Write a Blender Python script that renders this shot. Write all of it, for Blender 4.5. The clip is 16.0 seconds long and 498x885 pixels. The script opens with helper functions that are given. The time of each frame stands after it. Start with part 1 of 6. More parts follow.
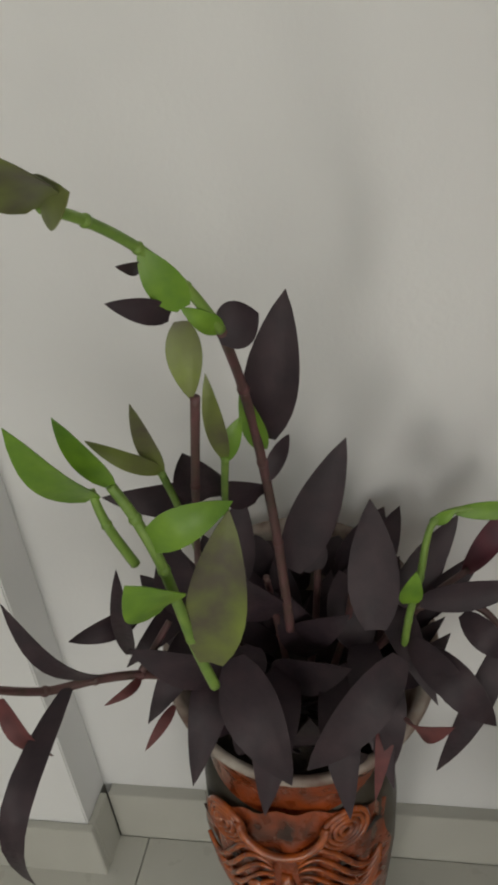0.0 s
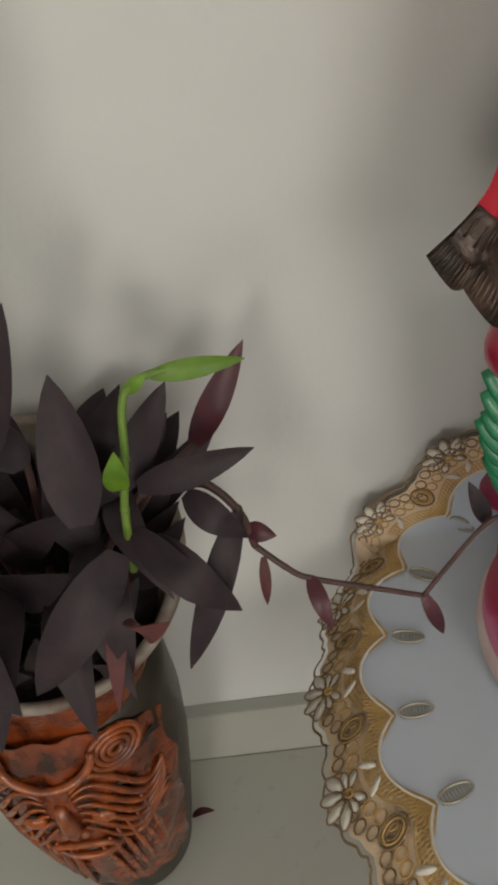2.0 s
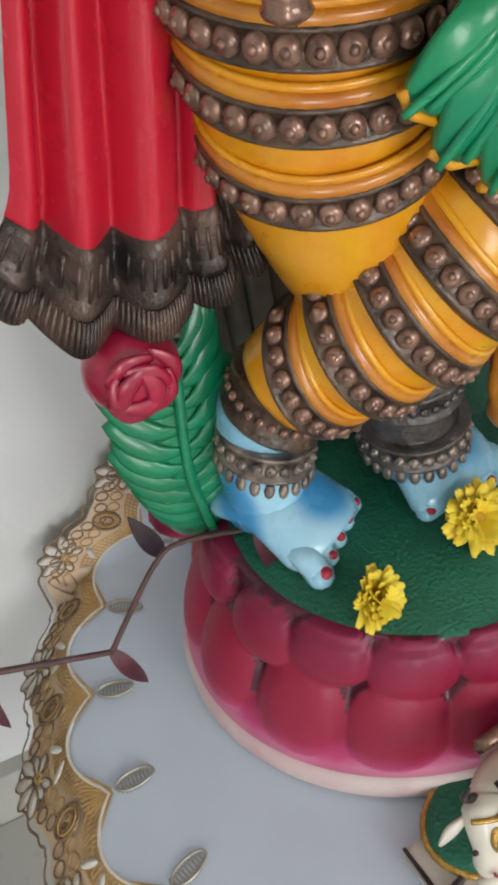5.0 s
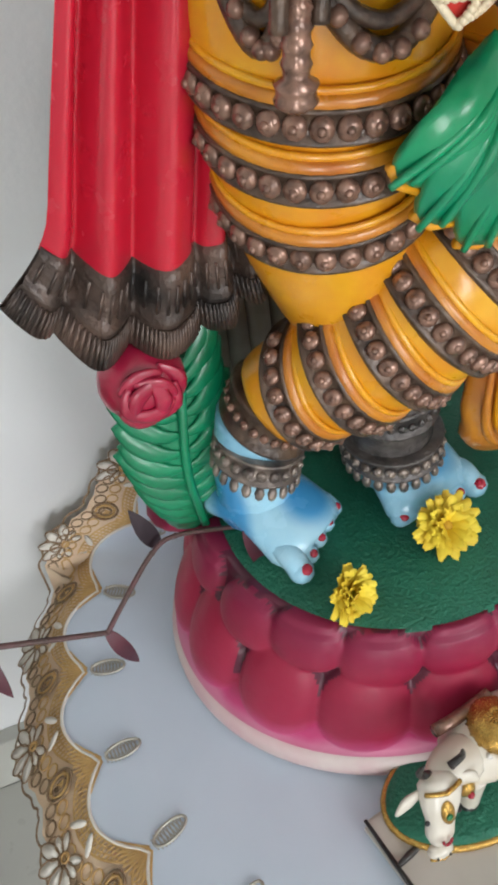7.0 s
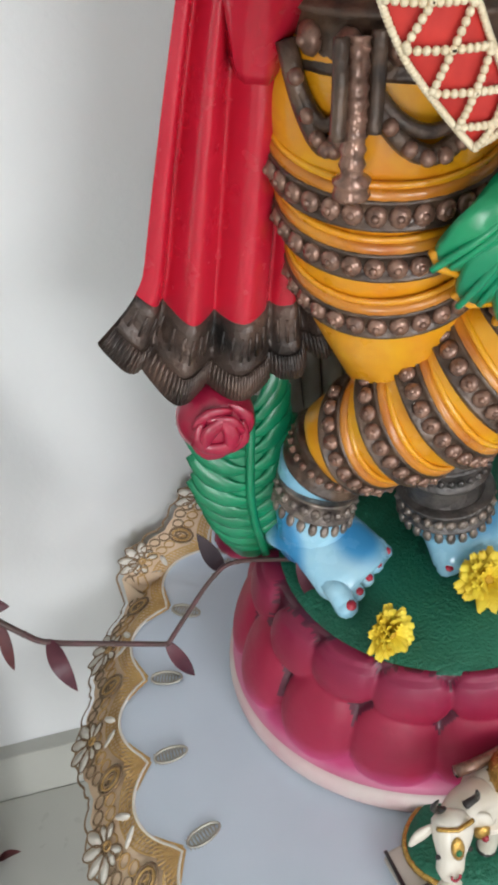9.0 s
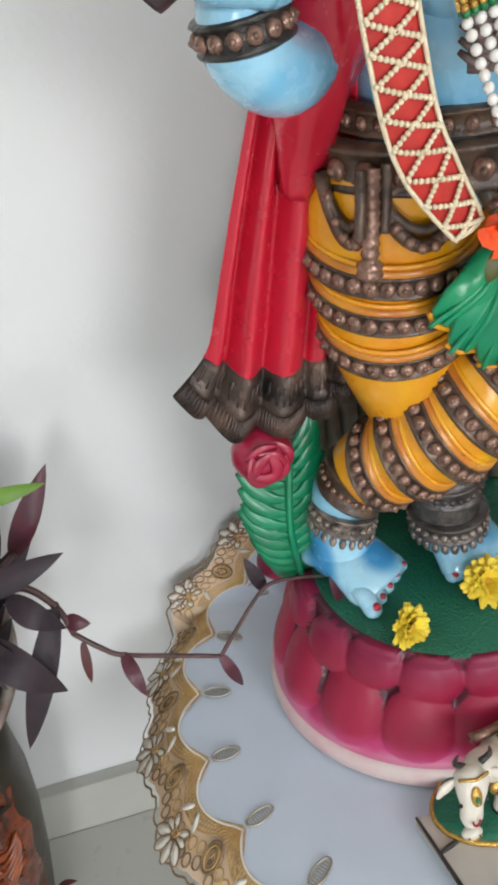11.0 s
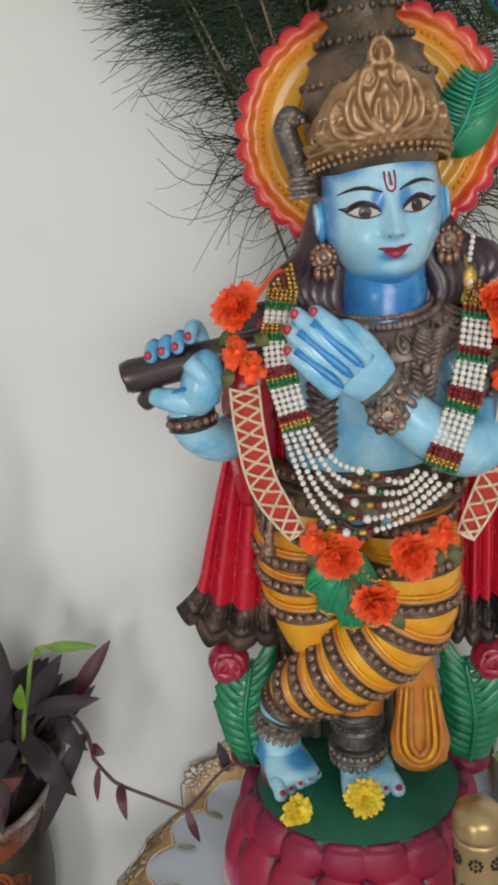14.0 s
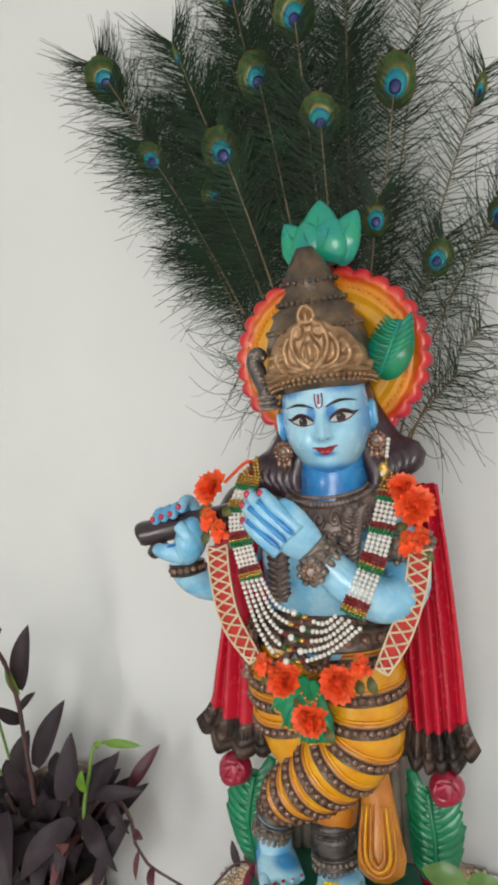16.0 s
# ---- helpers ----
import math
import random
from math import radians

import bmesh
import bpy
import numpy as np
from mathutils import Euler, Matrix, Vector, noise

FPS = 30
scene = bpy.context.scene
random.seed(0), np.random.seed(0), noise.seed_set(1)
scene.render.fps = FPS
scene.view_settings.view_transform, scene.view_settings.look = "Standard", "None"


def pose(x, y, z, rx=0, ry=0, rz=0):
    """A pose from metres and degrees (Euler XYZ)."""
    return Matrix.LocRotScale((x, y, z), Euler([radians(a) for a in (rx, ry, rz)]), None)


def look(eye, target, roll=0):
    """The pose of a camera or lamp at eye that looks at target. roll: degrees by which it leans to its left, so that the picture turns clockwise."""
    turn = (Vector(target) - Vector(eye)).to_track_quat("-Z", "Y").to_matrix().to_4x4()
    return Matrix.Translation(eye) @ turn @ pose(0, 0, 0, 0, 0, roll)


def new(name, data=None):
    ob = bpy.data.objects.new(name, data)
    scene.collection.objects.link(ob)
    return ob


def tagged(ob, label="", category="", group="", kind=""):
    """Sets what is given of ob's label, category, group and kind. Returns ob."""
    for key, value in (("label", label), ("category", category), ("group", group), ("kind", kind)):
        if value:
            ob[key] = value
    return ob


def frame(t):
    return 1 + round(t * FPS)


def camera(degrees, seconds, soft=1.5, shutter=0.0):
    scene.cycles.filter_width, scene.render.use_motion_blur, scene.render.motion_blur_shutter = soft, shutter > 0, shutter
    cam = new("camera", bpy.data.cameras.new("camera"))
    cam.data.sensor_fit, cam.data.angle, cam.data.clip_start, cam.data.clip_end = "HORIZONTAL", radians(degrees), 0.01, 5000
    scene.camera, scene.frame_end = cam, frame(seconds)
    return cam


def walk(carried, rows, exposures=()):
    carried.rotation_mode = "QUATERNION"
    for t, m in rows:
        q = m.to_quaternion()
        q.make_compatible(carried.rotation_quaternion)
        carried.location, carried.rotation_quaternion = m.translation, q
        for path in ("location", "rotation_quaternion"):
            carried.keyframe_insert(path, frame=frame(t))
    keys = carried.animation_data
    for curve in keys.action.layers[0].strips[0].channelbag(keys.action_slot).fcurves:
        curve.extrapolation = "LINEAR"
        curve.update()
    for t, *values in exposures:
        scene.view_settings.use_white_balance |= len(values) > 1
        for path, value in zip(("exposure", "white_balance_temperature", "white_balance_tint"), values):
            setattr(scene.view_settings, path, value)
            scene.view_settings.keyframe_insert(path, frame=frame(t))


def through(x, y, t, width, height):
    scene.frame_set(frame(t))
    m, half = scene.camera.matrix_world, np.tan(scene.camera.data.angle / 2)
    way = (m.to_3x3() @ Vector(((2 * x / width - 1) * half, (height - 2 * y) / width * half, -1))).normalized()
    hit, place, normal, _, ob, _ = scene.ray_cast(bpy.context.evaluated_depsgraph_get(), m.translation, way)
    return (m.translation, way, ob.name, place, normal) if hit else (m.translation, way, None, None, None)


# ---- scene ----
cam = camera(32.4, 16.0, soft=3.5)
PATH = [
    (0, (0.522, -0.781, 1.198), (0.089, 0.889, 0.188), -8.8),
    (0.5, (0.557, -0.752, 1.179), (0.196, 0.92, 0.144), -9.0),
    (1, (0.587, -0.741, 1.149), (0.283, 0.932, 0.096), -9.8),
    (1.5, (0.612, -0.715, 1.109), (0.387, 0.93, -0.007), -10.1),
    (2, (0.648, -0.692, 1.08), (0.503, 0.891, -0.133), -11.3),
    (2.5, (0.703, -0.672, 1.054), (0.665, 0.871, -0.218), -12.2),
    (3, (0.739, -0.645, 1.048), (0.793, 0.872, -0.254), -12.8),
    (3.5, (0.773, -0.62, 1.05), (0.843, 0.887, -0.264), -13.7),
    (4, (0.786, -0.61, 1.061), (0.89, 0.882, -0.267), -14.1),
    (4.5, (0.78, -0.574, 1.036), (1.065, 0.85, -0.339), -14.3),
    (7, (0.762, -0.609, 1.089), (1.113, 0.769, -0.317), -8.8),
    (7.5, (0.765, -0.622, 1.101), (1.095, 0.757, -0.308), -8.0),
    (8, (0.777, -0.631, 1.102), (0.98, 0.81, -0.27), -8.2),
    (8.5, (0.782, -0.649, 1.112), (0.921, 0.832, -0.225), -8.9),
    (11, (0.716, -0.81, 1.195), (0.925, 0.818, 0.052), -10.1),
    (11.5, (0.681, -0.874, 1.224), (0.94, 0.789, 0.143), -8.4),
    (12, (0.715, -0.885, 1.27), (0.969, 0.884, 0.373), -5.3),
    (12.5, (0.862, -0.942, 1.291), (0.841, 0.906, 0.524), -5.5),
    (13, (0.95, -0.995, 1.299), (0.726, 0.857, 0.578), -6.9),
    (13.5, (0.982, -1.14, 1.307), (0.699, 0.768, 0.778), -6.1),
    (14, (1.022, -1.248, 1.32), (0.731, 0.67, 0.834), -4.1),
    (14.5, (1.109, -1.282, 1.337), (0.694, 0.619, 0.872), -3.5),
    (15, (1.275, -1.318, 1.341), (0.672, 0.552, 0.971), -2.1),
    (15.5, (1.367, -1.377, 1.347), (0.617, 0.46, 1.094), -2.8),
    (16, (1.421, -1.482, 1.372), (0.653, 0.361, 1.26), -4.0),
]
EXPOSURES = [(0.0, -1.15, 6850, 10), (0.5, -0.86, 6850, 10), (1.0, -0.94, 6900, 10), (1.5, -0.9, 6950, 10), (2.0, -1.0, 7100, 10), (2.5, -1.12, 7200, 10), (3.5, -0.68, 6900, 10),
             (4.5, -0.38, 6450, 10), (7.0, -0.14, 6150, 10), (8.5, -0.12, 6150, 10), (11.0, -0.14, 6150, 10), (11.5, -0.34, 6250, 10), (12.4, -0.68, 6350, 10),
             (13.5, -0.7, 6450, 10), (14.5, -0.54, 6500, 10), (16.0, -0.46, 6500, 10)]
walk(cam, [(t, look(eye, target, roll)) for t, eye, target, roll in PATH], EXPOSURES)

# ---- light: a tall balcony door behind the viewer, with the sun on the floor before it ----
world = bpy.data.worlds.new("sky")
scene.world = world
world.use_nodes = True
wn = world.node_tree
sky = wn.nodes.new("ShaderNodeTexSky")
sky.sky_type, sky.sun_disc = "NISHITA", False
sky.sun_elevation, sky.sun_rotation = radians(52), radians(185)
wn.nodes["Background"].inputs["Strength"].default_value = 0.12
wn.links.new(sky.outputs[0], wn.nodes["Background"].inputs["Color"])
sun_data = bpy.data.lights.new("sun", "SUN")
sun_data.energy, sun_data.angle, sun_data.color = 5.0, radians(0.5), (1.0, 0.96, 0.9)
sun = new("sun", sun_data)
sun.matrix_world = look((-0.8, -6.0, 6.0), (-0.45, -2.6, 0.0))
door_data = bpy.data.lights.new("door_daylight", "AREA")
door_data.shape, door_data.size, door_data.size_y, door_data.energy = "RECTANGLE", 0.62, 1.15, 34.0
door_data.color = (1.0, 0.975, 0.935)
door_light = new("door_daylight", door_data)
door_light.matrix_world = look((-0.35, -3.55, 0.68), (0.2, 0.0, 0.8))
# unseen fill lamp, added to brighten the wall and statue on the right
fill_data = bpy.data.lights.new("added_fill_light", "AREA")
fill_data.shape, fill_data.size, fill_data.size_y, fill_data.energy = "RECTANGLE", 1.3, 1.15, 56.0
fill_data.color = (1.0, 0.975, 0.935)
fill_lamp = new("added_fill_light", fill_data)
fill_lamp.matrix_world = look((1.85, -3.55, 1.5), (1.2, 0.0, 0.9))

# ---- materials ----
def material(name, color, color2=None, rough=0.6, scale=12.0, metal=0.0, bump=0.0, bump_scale=60.0, coat=0.0, fine=0.0,
             island=0.0, spec=0.5, sheen=0.0, through=0.0):
    """Two-scale noise between two colours, with fine relief. Sizes are repeats per metre."""
    m = bpy.data.materials.new(name)
    m.use_nodes = True
    t = m.node_tree
    p = t.nodes["Principled BSDF"]
    co = t.nodes.new("ShaderNodeTexCoord")
    n = t.nodes.new("ShaderNodeTexNoise")
    n.inputs["Scale"].default_value, n.inputs["Detail"].default_value = scale, 6.0
    t.links.new(co.outputs["Object"], n.inputs["Vector"])
    ramp = t.nodes.new("ShaderNodeValToRGB")
    ramp.color_ramp.elements[0].position, ramp.color_ramp.elements[1].position = 0.32, 0.68
    c2 = color2 or tuple(c * 0.82 for c in color)
    ramp.color_ramp.elements[0].color, ramp.color_ramp.elements[1].color = (*c2, 1), (*color, 1)
    t.links.new(n.outputs["Fac"], ramp.inputs["Fac"])
    out = ramp.outputs["Color"]
    if island:
        g = t.nodes.new("ShaderNodeNewGeometry")
        h = t.nodes.new("ShaderNodeHueSaturation")
        mr = t.nodes.new("ShaderNodeMapRange")
        mr.inputs["To Min"].default_value, mr.inputs["To Max"].default_value = 1 - island, 1 + island
        t.links.new(g.outputs["Random Per Island"], mr.inputs["Value"])
        t.links.new(mr.outputs["Result"], h.inputs["Value"])
        t.links.new(out, h.inputs["Color"])
        out = h.outputs["Color"]
    t.links.new(out, p.inputs["Base Color"])
    p.inputs["Metallic"].default_value = metal
    p.inputs["Specular IOR Level"].default_value = spec
    p.inputs["Coat Weight"].default_value, p.inputs["Coat Roughness"].default_value = coat, 0.18
    p.inputs["Sheen Weight"].default_value = sheen
    n2 = t.nodes.new("ShaderNodeTexNoise")
    n2.inputs["Scale"].default_value, n2.inputs["Detail"].default_value = bump_scale, 4.0
    t.links.new(co.outputs["Object"], n2.inputs["Vector"])
    mr2 = t.nodes.new("ShaderNodeMapRange")
    mr2.inputs["To Min"].default_value, mr2.inputs["To Max"].default_value = max(0.02, rough - 0.1), min(1, rough + 0.1)
    t.links.new(n2.outputs["Fac"], mr2.inputs["Value"])
    t.links.new(mr2.outputs["Result"], p.inputs["Roughness"])
    if bump:
        b = t.nodes.new("ShaderNodeBump")
        b.inputs["Strength"].default_value, b.inputs["Distance"].default_value = 1.0, bump
        t.links.new(n2.outputs["Fac"], b.inputs["Height"])
        t.links.new(b.outputs["Normal"], p.inputs["Normal"])
    if through:
        p.inputs["Transmission Weight"].default_value = 0.0
        p.inputs["Subsurface Weight"].default_value = through
        p.inputs["Subsurface Radius"].default_value = (0.01, 0.01, 0.005)
    return m


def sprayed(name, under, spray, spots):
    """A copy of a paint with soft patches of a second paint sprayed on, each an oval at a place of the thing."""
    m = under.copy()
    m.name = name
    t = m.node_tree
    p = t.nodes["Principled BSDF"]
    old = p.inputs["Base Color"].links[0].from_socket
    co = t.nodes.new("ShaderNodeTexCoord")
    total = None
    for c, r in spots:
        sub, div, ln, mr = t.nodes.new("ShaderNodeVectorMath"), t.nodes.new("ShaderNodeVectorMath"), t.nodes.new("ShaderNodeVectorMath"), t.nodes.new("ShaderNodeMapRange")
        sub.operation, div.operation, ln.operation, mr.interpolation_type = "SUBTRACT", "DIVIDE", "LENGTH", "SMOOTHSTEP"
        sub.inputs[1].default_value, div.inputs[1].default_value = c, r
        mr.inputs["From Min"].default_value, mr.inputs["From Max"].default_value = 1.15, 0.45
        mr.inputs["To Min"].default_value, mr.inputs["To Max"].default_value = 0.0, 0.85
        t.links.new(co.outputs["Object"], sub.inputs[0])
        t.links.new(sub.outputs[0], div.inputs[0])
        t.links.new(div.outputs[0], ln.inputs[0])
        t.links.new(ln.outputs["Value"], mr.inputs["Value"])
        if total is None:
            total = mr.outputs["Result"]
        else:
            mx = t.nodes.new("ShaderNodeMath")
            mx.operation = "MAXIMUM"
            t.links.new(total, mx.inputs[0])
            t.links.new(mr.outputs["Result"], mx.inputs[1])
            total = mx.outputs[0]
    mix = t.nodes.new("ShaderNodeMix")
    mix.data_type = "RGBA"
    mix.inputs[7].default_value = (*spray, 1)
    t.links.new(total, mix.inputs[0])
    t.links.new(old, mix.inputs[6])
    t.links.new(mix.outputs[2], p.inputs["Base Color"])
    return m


def graded(name, way, origin, size, stops, rough=0.32, coat=0.35):
    """Paints blended into each other from stop to stop: by height, or outwards in an upright oval; brushed unevenly."""
    m = material(name, (0.5, 0.5, 0.5), rough=rough, scale=18, coat=coat, bump=0.0005, bump_scale=90)
    t = m.node_tree
    p = t.nodes["Principled BSDF"]
    co, sub, div, sep = t.nodes.new("ShaderNodeTexCoord"), t.nodes.new("ShaderNodeVectorMath"), t.nodes.new("ShaderNodeVectorMath"), t.nodes.new("ShaderNodeSeparateXYZ")
    sub.operation, div.operation = "SUBTRACT", "DIVIDE"
    sub.inputs[1].default_value, div.inputs[1].default_value = origin, (size[0], 1000.0, size[1])
    t.links.new(co.outputs["Object"], sub.inputs[0])
    t.links.new(sub.outputs[0], div.inputs[0])
    if way == "oval":
        ln = t.nodes.new("ShaderNodeVectorMath")
        ln.operation = "LENGTH"
        t.links.new(div.outputs[0], ln.inputs[0])
        value = ln.outputs["Value"]
    else:
        t.links.new(div.outputs[0], sep.inputs[0])
        value = sep.outputs["Z"]
    nz, ad = t.nodes.new("ShaderNodeTexNoise"), t.nodes.new("ShaderNodeMath")
    nz.inputs["Scale"].default_value = 28.0
    t.links.new(co.outputs["Object"], nz.inputs["Vector"])
    ad.operation = "MULTIPLY_ADD"
    ad.inputs[1].default_value = 0.16
    t.links.new(nz.outputs["Fac"], ad.inputs[0])
    t.links.new(value, ad.inputs[2])
    off = t.nodes.new("ShaderNodeMath")
    off.operation = "SUBTRACT"
    off.inputs[1].default_value = 0.08
    t.links.new(ad.outputs[0], off.inputs[0])
    ramp = t.nodes.new("ShaderNodeValToRGB")
    el = ramp.color_ramp.elements
    el[0].position, el[0].color = stops[0][0], (*stops[0][1], 1)
    el[1].position, el[1].color = stops[-1][0], (*stops[-1][1], 1)
    for pos, c in stops[1:-1]:
        e = el.new(pos)
        e.color = (*c, 1)
    t.links.new(off.outputs[0], ramp.inputs["Fac"])
    t.links.new(ramp.outputs["Color"], p.inputs["Base Color"])
    return m


WALL = material("wall_paint", (0.775, 0.785, 0.78), (0.74, 0.75, 0.745), 0.62, 3, bump=0.0004, bump_scale=140)
CEIL = material("ceiling_paint", (0.8, 0.8, 0.79), (0.77, 0.77, 0.76), 0.8, 3)
TILE = material("floor_tile", (0.6, 0.6, 0.55), (0.57, 0.57, 0.52), 0.3, 6, bump=0.0001, bump_scale=30)
GROUT = material("grout", (0.3, 0.3, 0.27), rough=0.9, scale=40)
SKIRT = material("skirting_tile", (0.52, 0.52, 0.47), (0.48, 0.48, 0.43), 0.35, 7)
WHITE = material("white_laminate", (0.75, 0.76, 0.75), (0.7, 0.71, 0.7), 0.35, 8)
CLOTH = material("blue_grey_sateen", (0.64, 0.72, 0.82), (0.59, 0.67, 0.77), 0.5, 9, bump=0.0012, bump_scale=14, sheen=0.3)
SHEER = material("sheer_gold_fabric", (0.78, 0.6, 0.42), (0.7, 0.52, 0.34), 0.6, 30, metal=0.0, bump=0.0005, bump_scale=500)
GOLDLACE = material("gold_lace", (0.7, 0.46, 0.18), (0.52, 0.32, 0.12), 0.42, 60, metal=0.35, bump=0.0006, bump_scale=400)
PALELACE = material("pale_lace", (0.8, 0.77, 0.7), (0.74, 0.69, 0.6), 0.5, 60)
BROWNLACE = material("brown_lace_cord", (0.3, 0.2, 0.11), (0.2, 0.13, 0.07), 0.5, 60, metal=0.2)
SILVER = material("silver_thread", (0.55, 0.52, 0.45), (0.42, 0.4, 0.34), 0.35, 80, metal=0.7)
WOOD = material("table_wood", (0.2, 0.11, 0.06), (0.12, 0.065, 0.035), 0.45, 18, bump=0.0004)

BLUE = material("sky_blue_paint", (0.12, 0.44, 0.72), (0.03, 0.25, 0.58), 0.26, 13, coat=0.5)
PALEBLUE = material("pale_blue_paint", (0.42, 0.69, 0.83), (0.12, 0.44, 0.72), 0.26, 18, coat=0.5)
DEEPBLUE = material("deep_blue_paint", (0.012, 0.16, 0.5), (0.03, 0.27, 0.62), 0.28, 20, coat=0.4)
YELLOW = material("yellow_paint", (0.86, 0.45, 0.008), (0.74, 0.27, 0.008), 0.3, 22, coat=0.5)
ORANGE = material("orange_yellow_paint", (0.66, 0.27, 0.02), (0.48, 0.14, 0.012), 0.3, 26, coat=0.5)
BRONZE = material("bronze_paint", (0.15, 0.09, 0.055), (0.035, 0.024, 0.019), 0.34, 60, metal=0.25, bump=0.0012, bump_scale=220, coat=0.25)
BEAD = material("bronze_bead", (0.36, 0.2, 0.14), (0.14, 0.078, 0.055), 0.28, 160, metal=0.4, coat=0.3)
OLDSILVER = material("antique_silver_paint", (0.36, 0.29, 0.24), (0.08, 0.065, 0.06), 0.34, 70, metal=0.5, bump=0.0012, bump_scale=240, coat=0.2)
GOLD = material("gold_paint", (0.46, 0.28, 0.15), (0.25, 0.14, 0.07), 0.34, 60, metal=0.5, bump=0.001, bump_scale=160)
RED = material("crimson_paint", (0.6, 0.014, 0.04), (0.55, 0.012, 0.036), 0.25, 9, coat=0.5)
BLACK = material("black_bronze_paint", (0.045, 0.04, 0.036), (0.015, 0.014, 0.013), 0.32, 50, metal=0.2, bump=0.0015, bump_scale=260, coat=0.3)
GREENP = material("emerald_paint", (0.008, 0.25, 0.11), (0.005, 0.15, 0.06), 0.34, 26, coat=0.3)
DISC = material("green_flock_paint", (0.012, 0.16, 0.09), (0.008, 0.12, 0.065), 0.55, 20, bump=0.0022, bump_scale=330)
TEAL = material("teal_paint", (0.008, 0.33, 0.17), (0.006, 0.26, 0.24), 0.3, 34, coat=0.5)
WINE = material("dark_petal_outline", (0.13, 0.01, 0.035), (0.08, 0.008, 0.025), 0.4, 30, coat=0.3)
PINKRIM = material("pink_white_plaster", (0.7, 0.6, 0.56), (0.66, 0.44, 0.45), 0.55, 22, bump=0.0006, bump_scale=120)
HAIR = material("plum_hair_paint", (0.06, 0.03, 0.042), (0.03, 0.016, 0.024), 0.32, 24, bump=0.0012, bump_scale=90, coat=0.4)
FLUTE = material("dark_flute_paint", (0.05, 0.025, 0.03), (0.025, 0.014, 0.018), 0.3, 30, coat=0.5)
BACKING = material("grey_back_support", (0.33, 0.29, 0.24), (0.22, 0.19, 0.155), 0.5, 40)
EYEWHITE_GLINT = material("eye_white_and_glint", (0.6, 0.58, 0.57), rough=0.25, scale=50)
INK = material("black_paint", (0.015, 0.012, 0.012), rough=0.3, scale=50)
LIP = material("lip_paint", (0.36, 0.008, 0.03), rough=0.25, scale=50, coat=0.5)
NAIL = material("nail_paint", (0.5, 0.02, 0.05), rough=0.25, scale=50, coat=0.5)
ROSEP = material("rose_paint", (0.42, 0.01, 0.05), (0.28, 0.008, 0.035), 0.36, 40, coat=0.5)
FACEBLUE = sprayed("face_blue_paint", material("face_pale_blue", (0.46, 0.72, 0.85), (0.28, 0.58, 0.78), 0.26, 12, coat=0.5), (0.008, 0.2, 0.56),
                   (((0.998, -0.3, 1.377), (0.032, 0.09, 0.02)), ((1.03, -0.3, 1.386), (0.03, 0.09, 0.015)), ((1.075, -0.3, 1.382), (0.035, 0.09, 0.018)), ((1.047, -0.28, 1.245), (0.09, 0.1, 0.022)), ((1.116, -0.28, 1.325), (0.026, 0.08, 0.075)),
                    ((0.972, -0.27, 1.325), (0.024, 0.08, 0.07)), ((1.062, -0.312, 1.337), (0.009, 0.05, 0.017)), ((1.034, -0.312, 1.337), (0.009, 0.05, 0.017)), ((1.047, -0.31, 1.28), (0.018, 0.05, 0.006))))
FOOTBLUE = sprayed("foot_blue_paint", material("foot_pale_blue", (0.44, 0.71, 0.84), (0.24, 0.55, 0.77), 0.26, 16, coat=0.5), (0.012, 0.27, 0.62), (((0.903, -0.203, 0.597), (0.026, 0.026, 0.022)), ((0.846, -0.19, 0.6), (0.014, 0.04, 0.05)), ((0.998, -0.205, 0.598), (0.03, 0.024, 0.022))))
HL = Vector((1.028, -0.18, 1.42))
HALO = graded("halo_paint", "oval", HL, (0.158, 0.142), ((0.5, (0.62, 0.3, 0.01)), (0.68, (0.72, 0.34, 0.006)), (0.82, (0.76, 0.26, 0.01)), (0.9, (0.68, 0.06, 0.012)), (0.97, (0.58, 0.012, 0.03))))
LOTUS = graded("lotus_paint", "height", Vector((0, 0, 0.43)), (0.13, 0.13), ((0.02, (0.62, 0.2, 0.32)), (0.1, (0.55, 0.05, 0.18)), (0.24, (0.38, 0.01, 0.055)), (0.7, (0.32, 0.009, 0.045)), (0.95, (0.24, 0.008, 0.05))), 0.5, 0.05)
SASH = graded("sash_paint", "height", Vector((0, 0, 0.8)), (0.13, 0.13), ((0.05, (0.01, 0.28, 0.1)), (0.6, (0.008, 0.27, 0.13)), (0.95, (0.01, 0.32, 0.12))))
HEM = material("dark_bronze_hem", (0.16, 0.1, 0.075), (0.018, 0.016, 0.015), 0.34, 26, metal=0.3, bump=0.0014, bump_scale=300, coat=0.25)
CROWN = material("crown_bronze", (0.2, 0.13, 0.075), (0.05, 0.042, 0.036), 0.34, 34, metal=0.45, bump=0.0016, bump_scale=180, coat=0.25)
DARKSILVER = material("dark_silver_paint", (0.15, 0.13, 0.12), (0.05, 0.045, 0.043), 0.34, 70, metal=0.4, bump=0.0014, bump_scale=260, coat=0.2)
COLLAR = material("grey_brown_filigree", (0.3, 0.22, 0.19), (0.1, 0.072, 0.064), 0.36, 60, metal=0.3, bump=0.0014, bump_scale=260, coat=0.2)
IRIS = material("iris_paint", (0.09, 0.06, 0.05), (0.04, 0.03, 0.028), 0.25, 300)

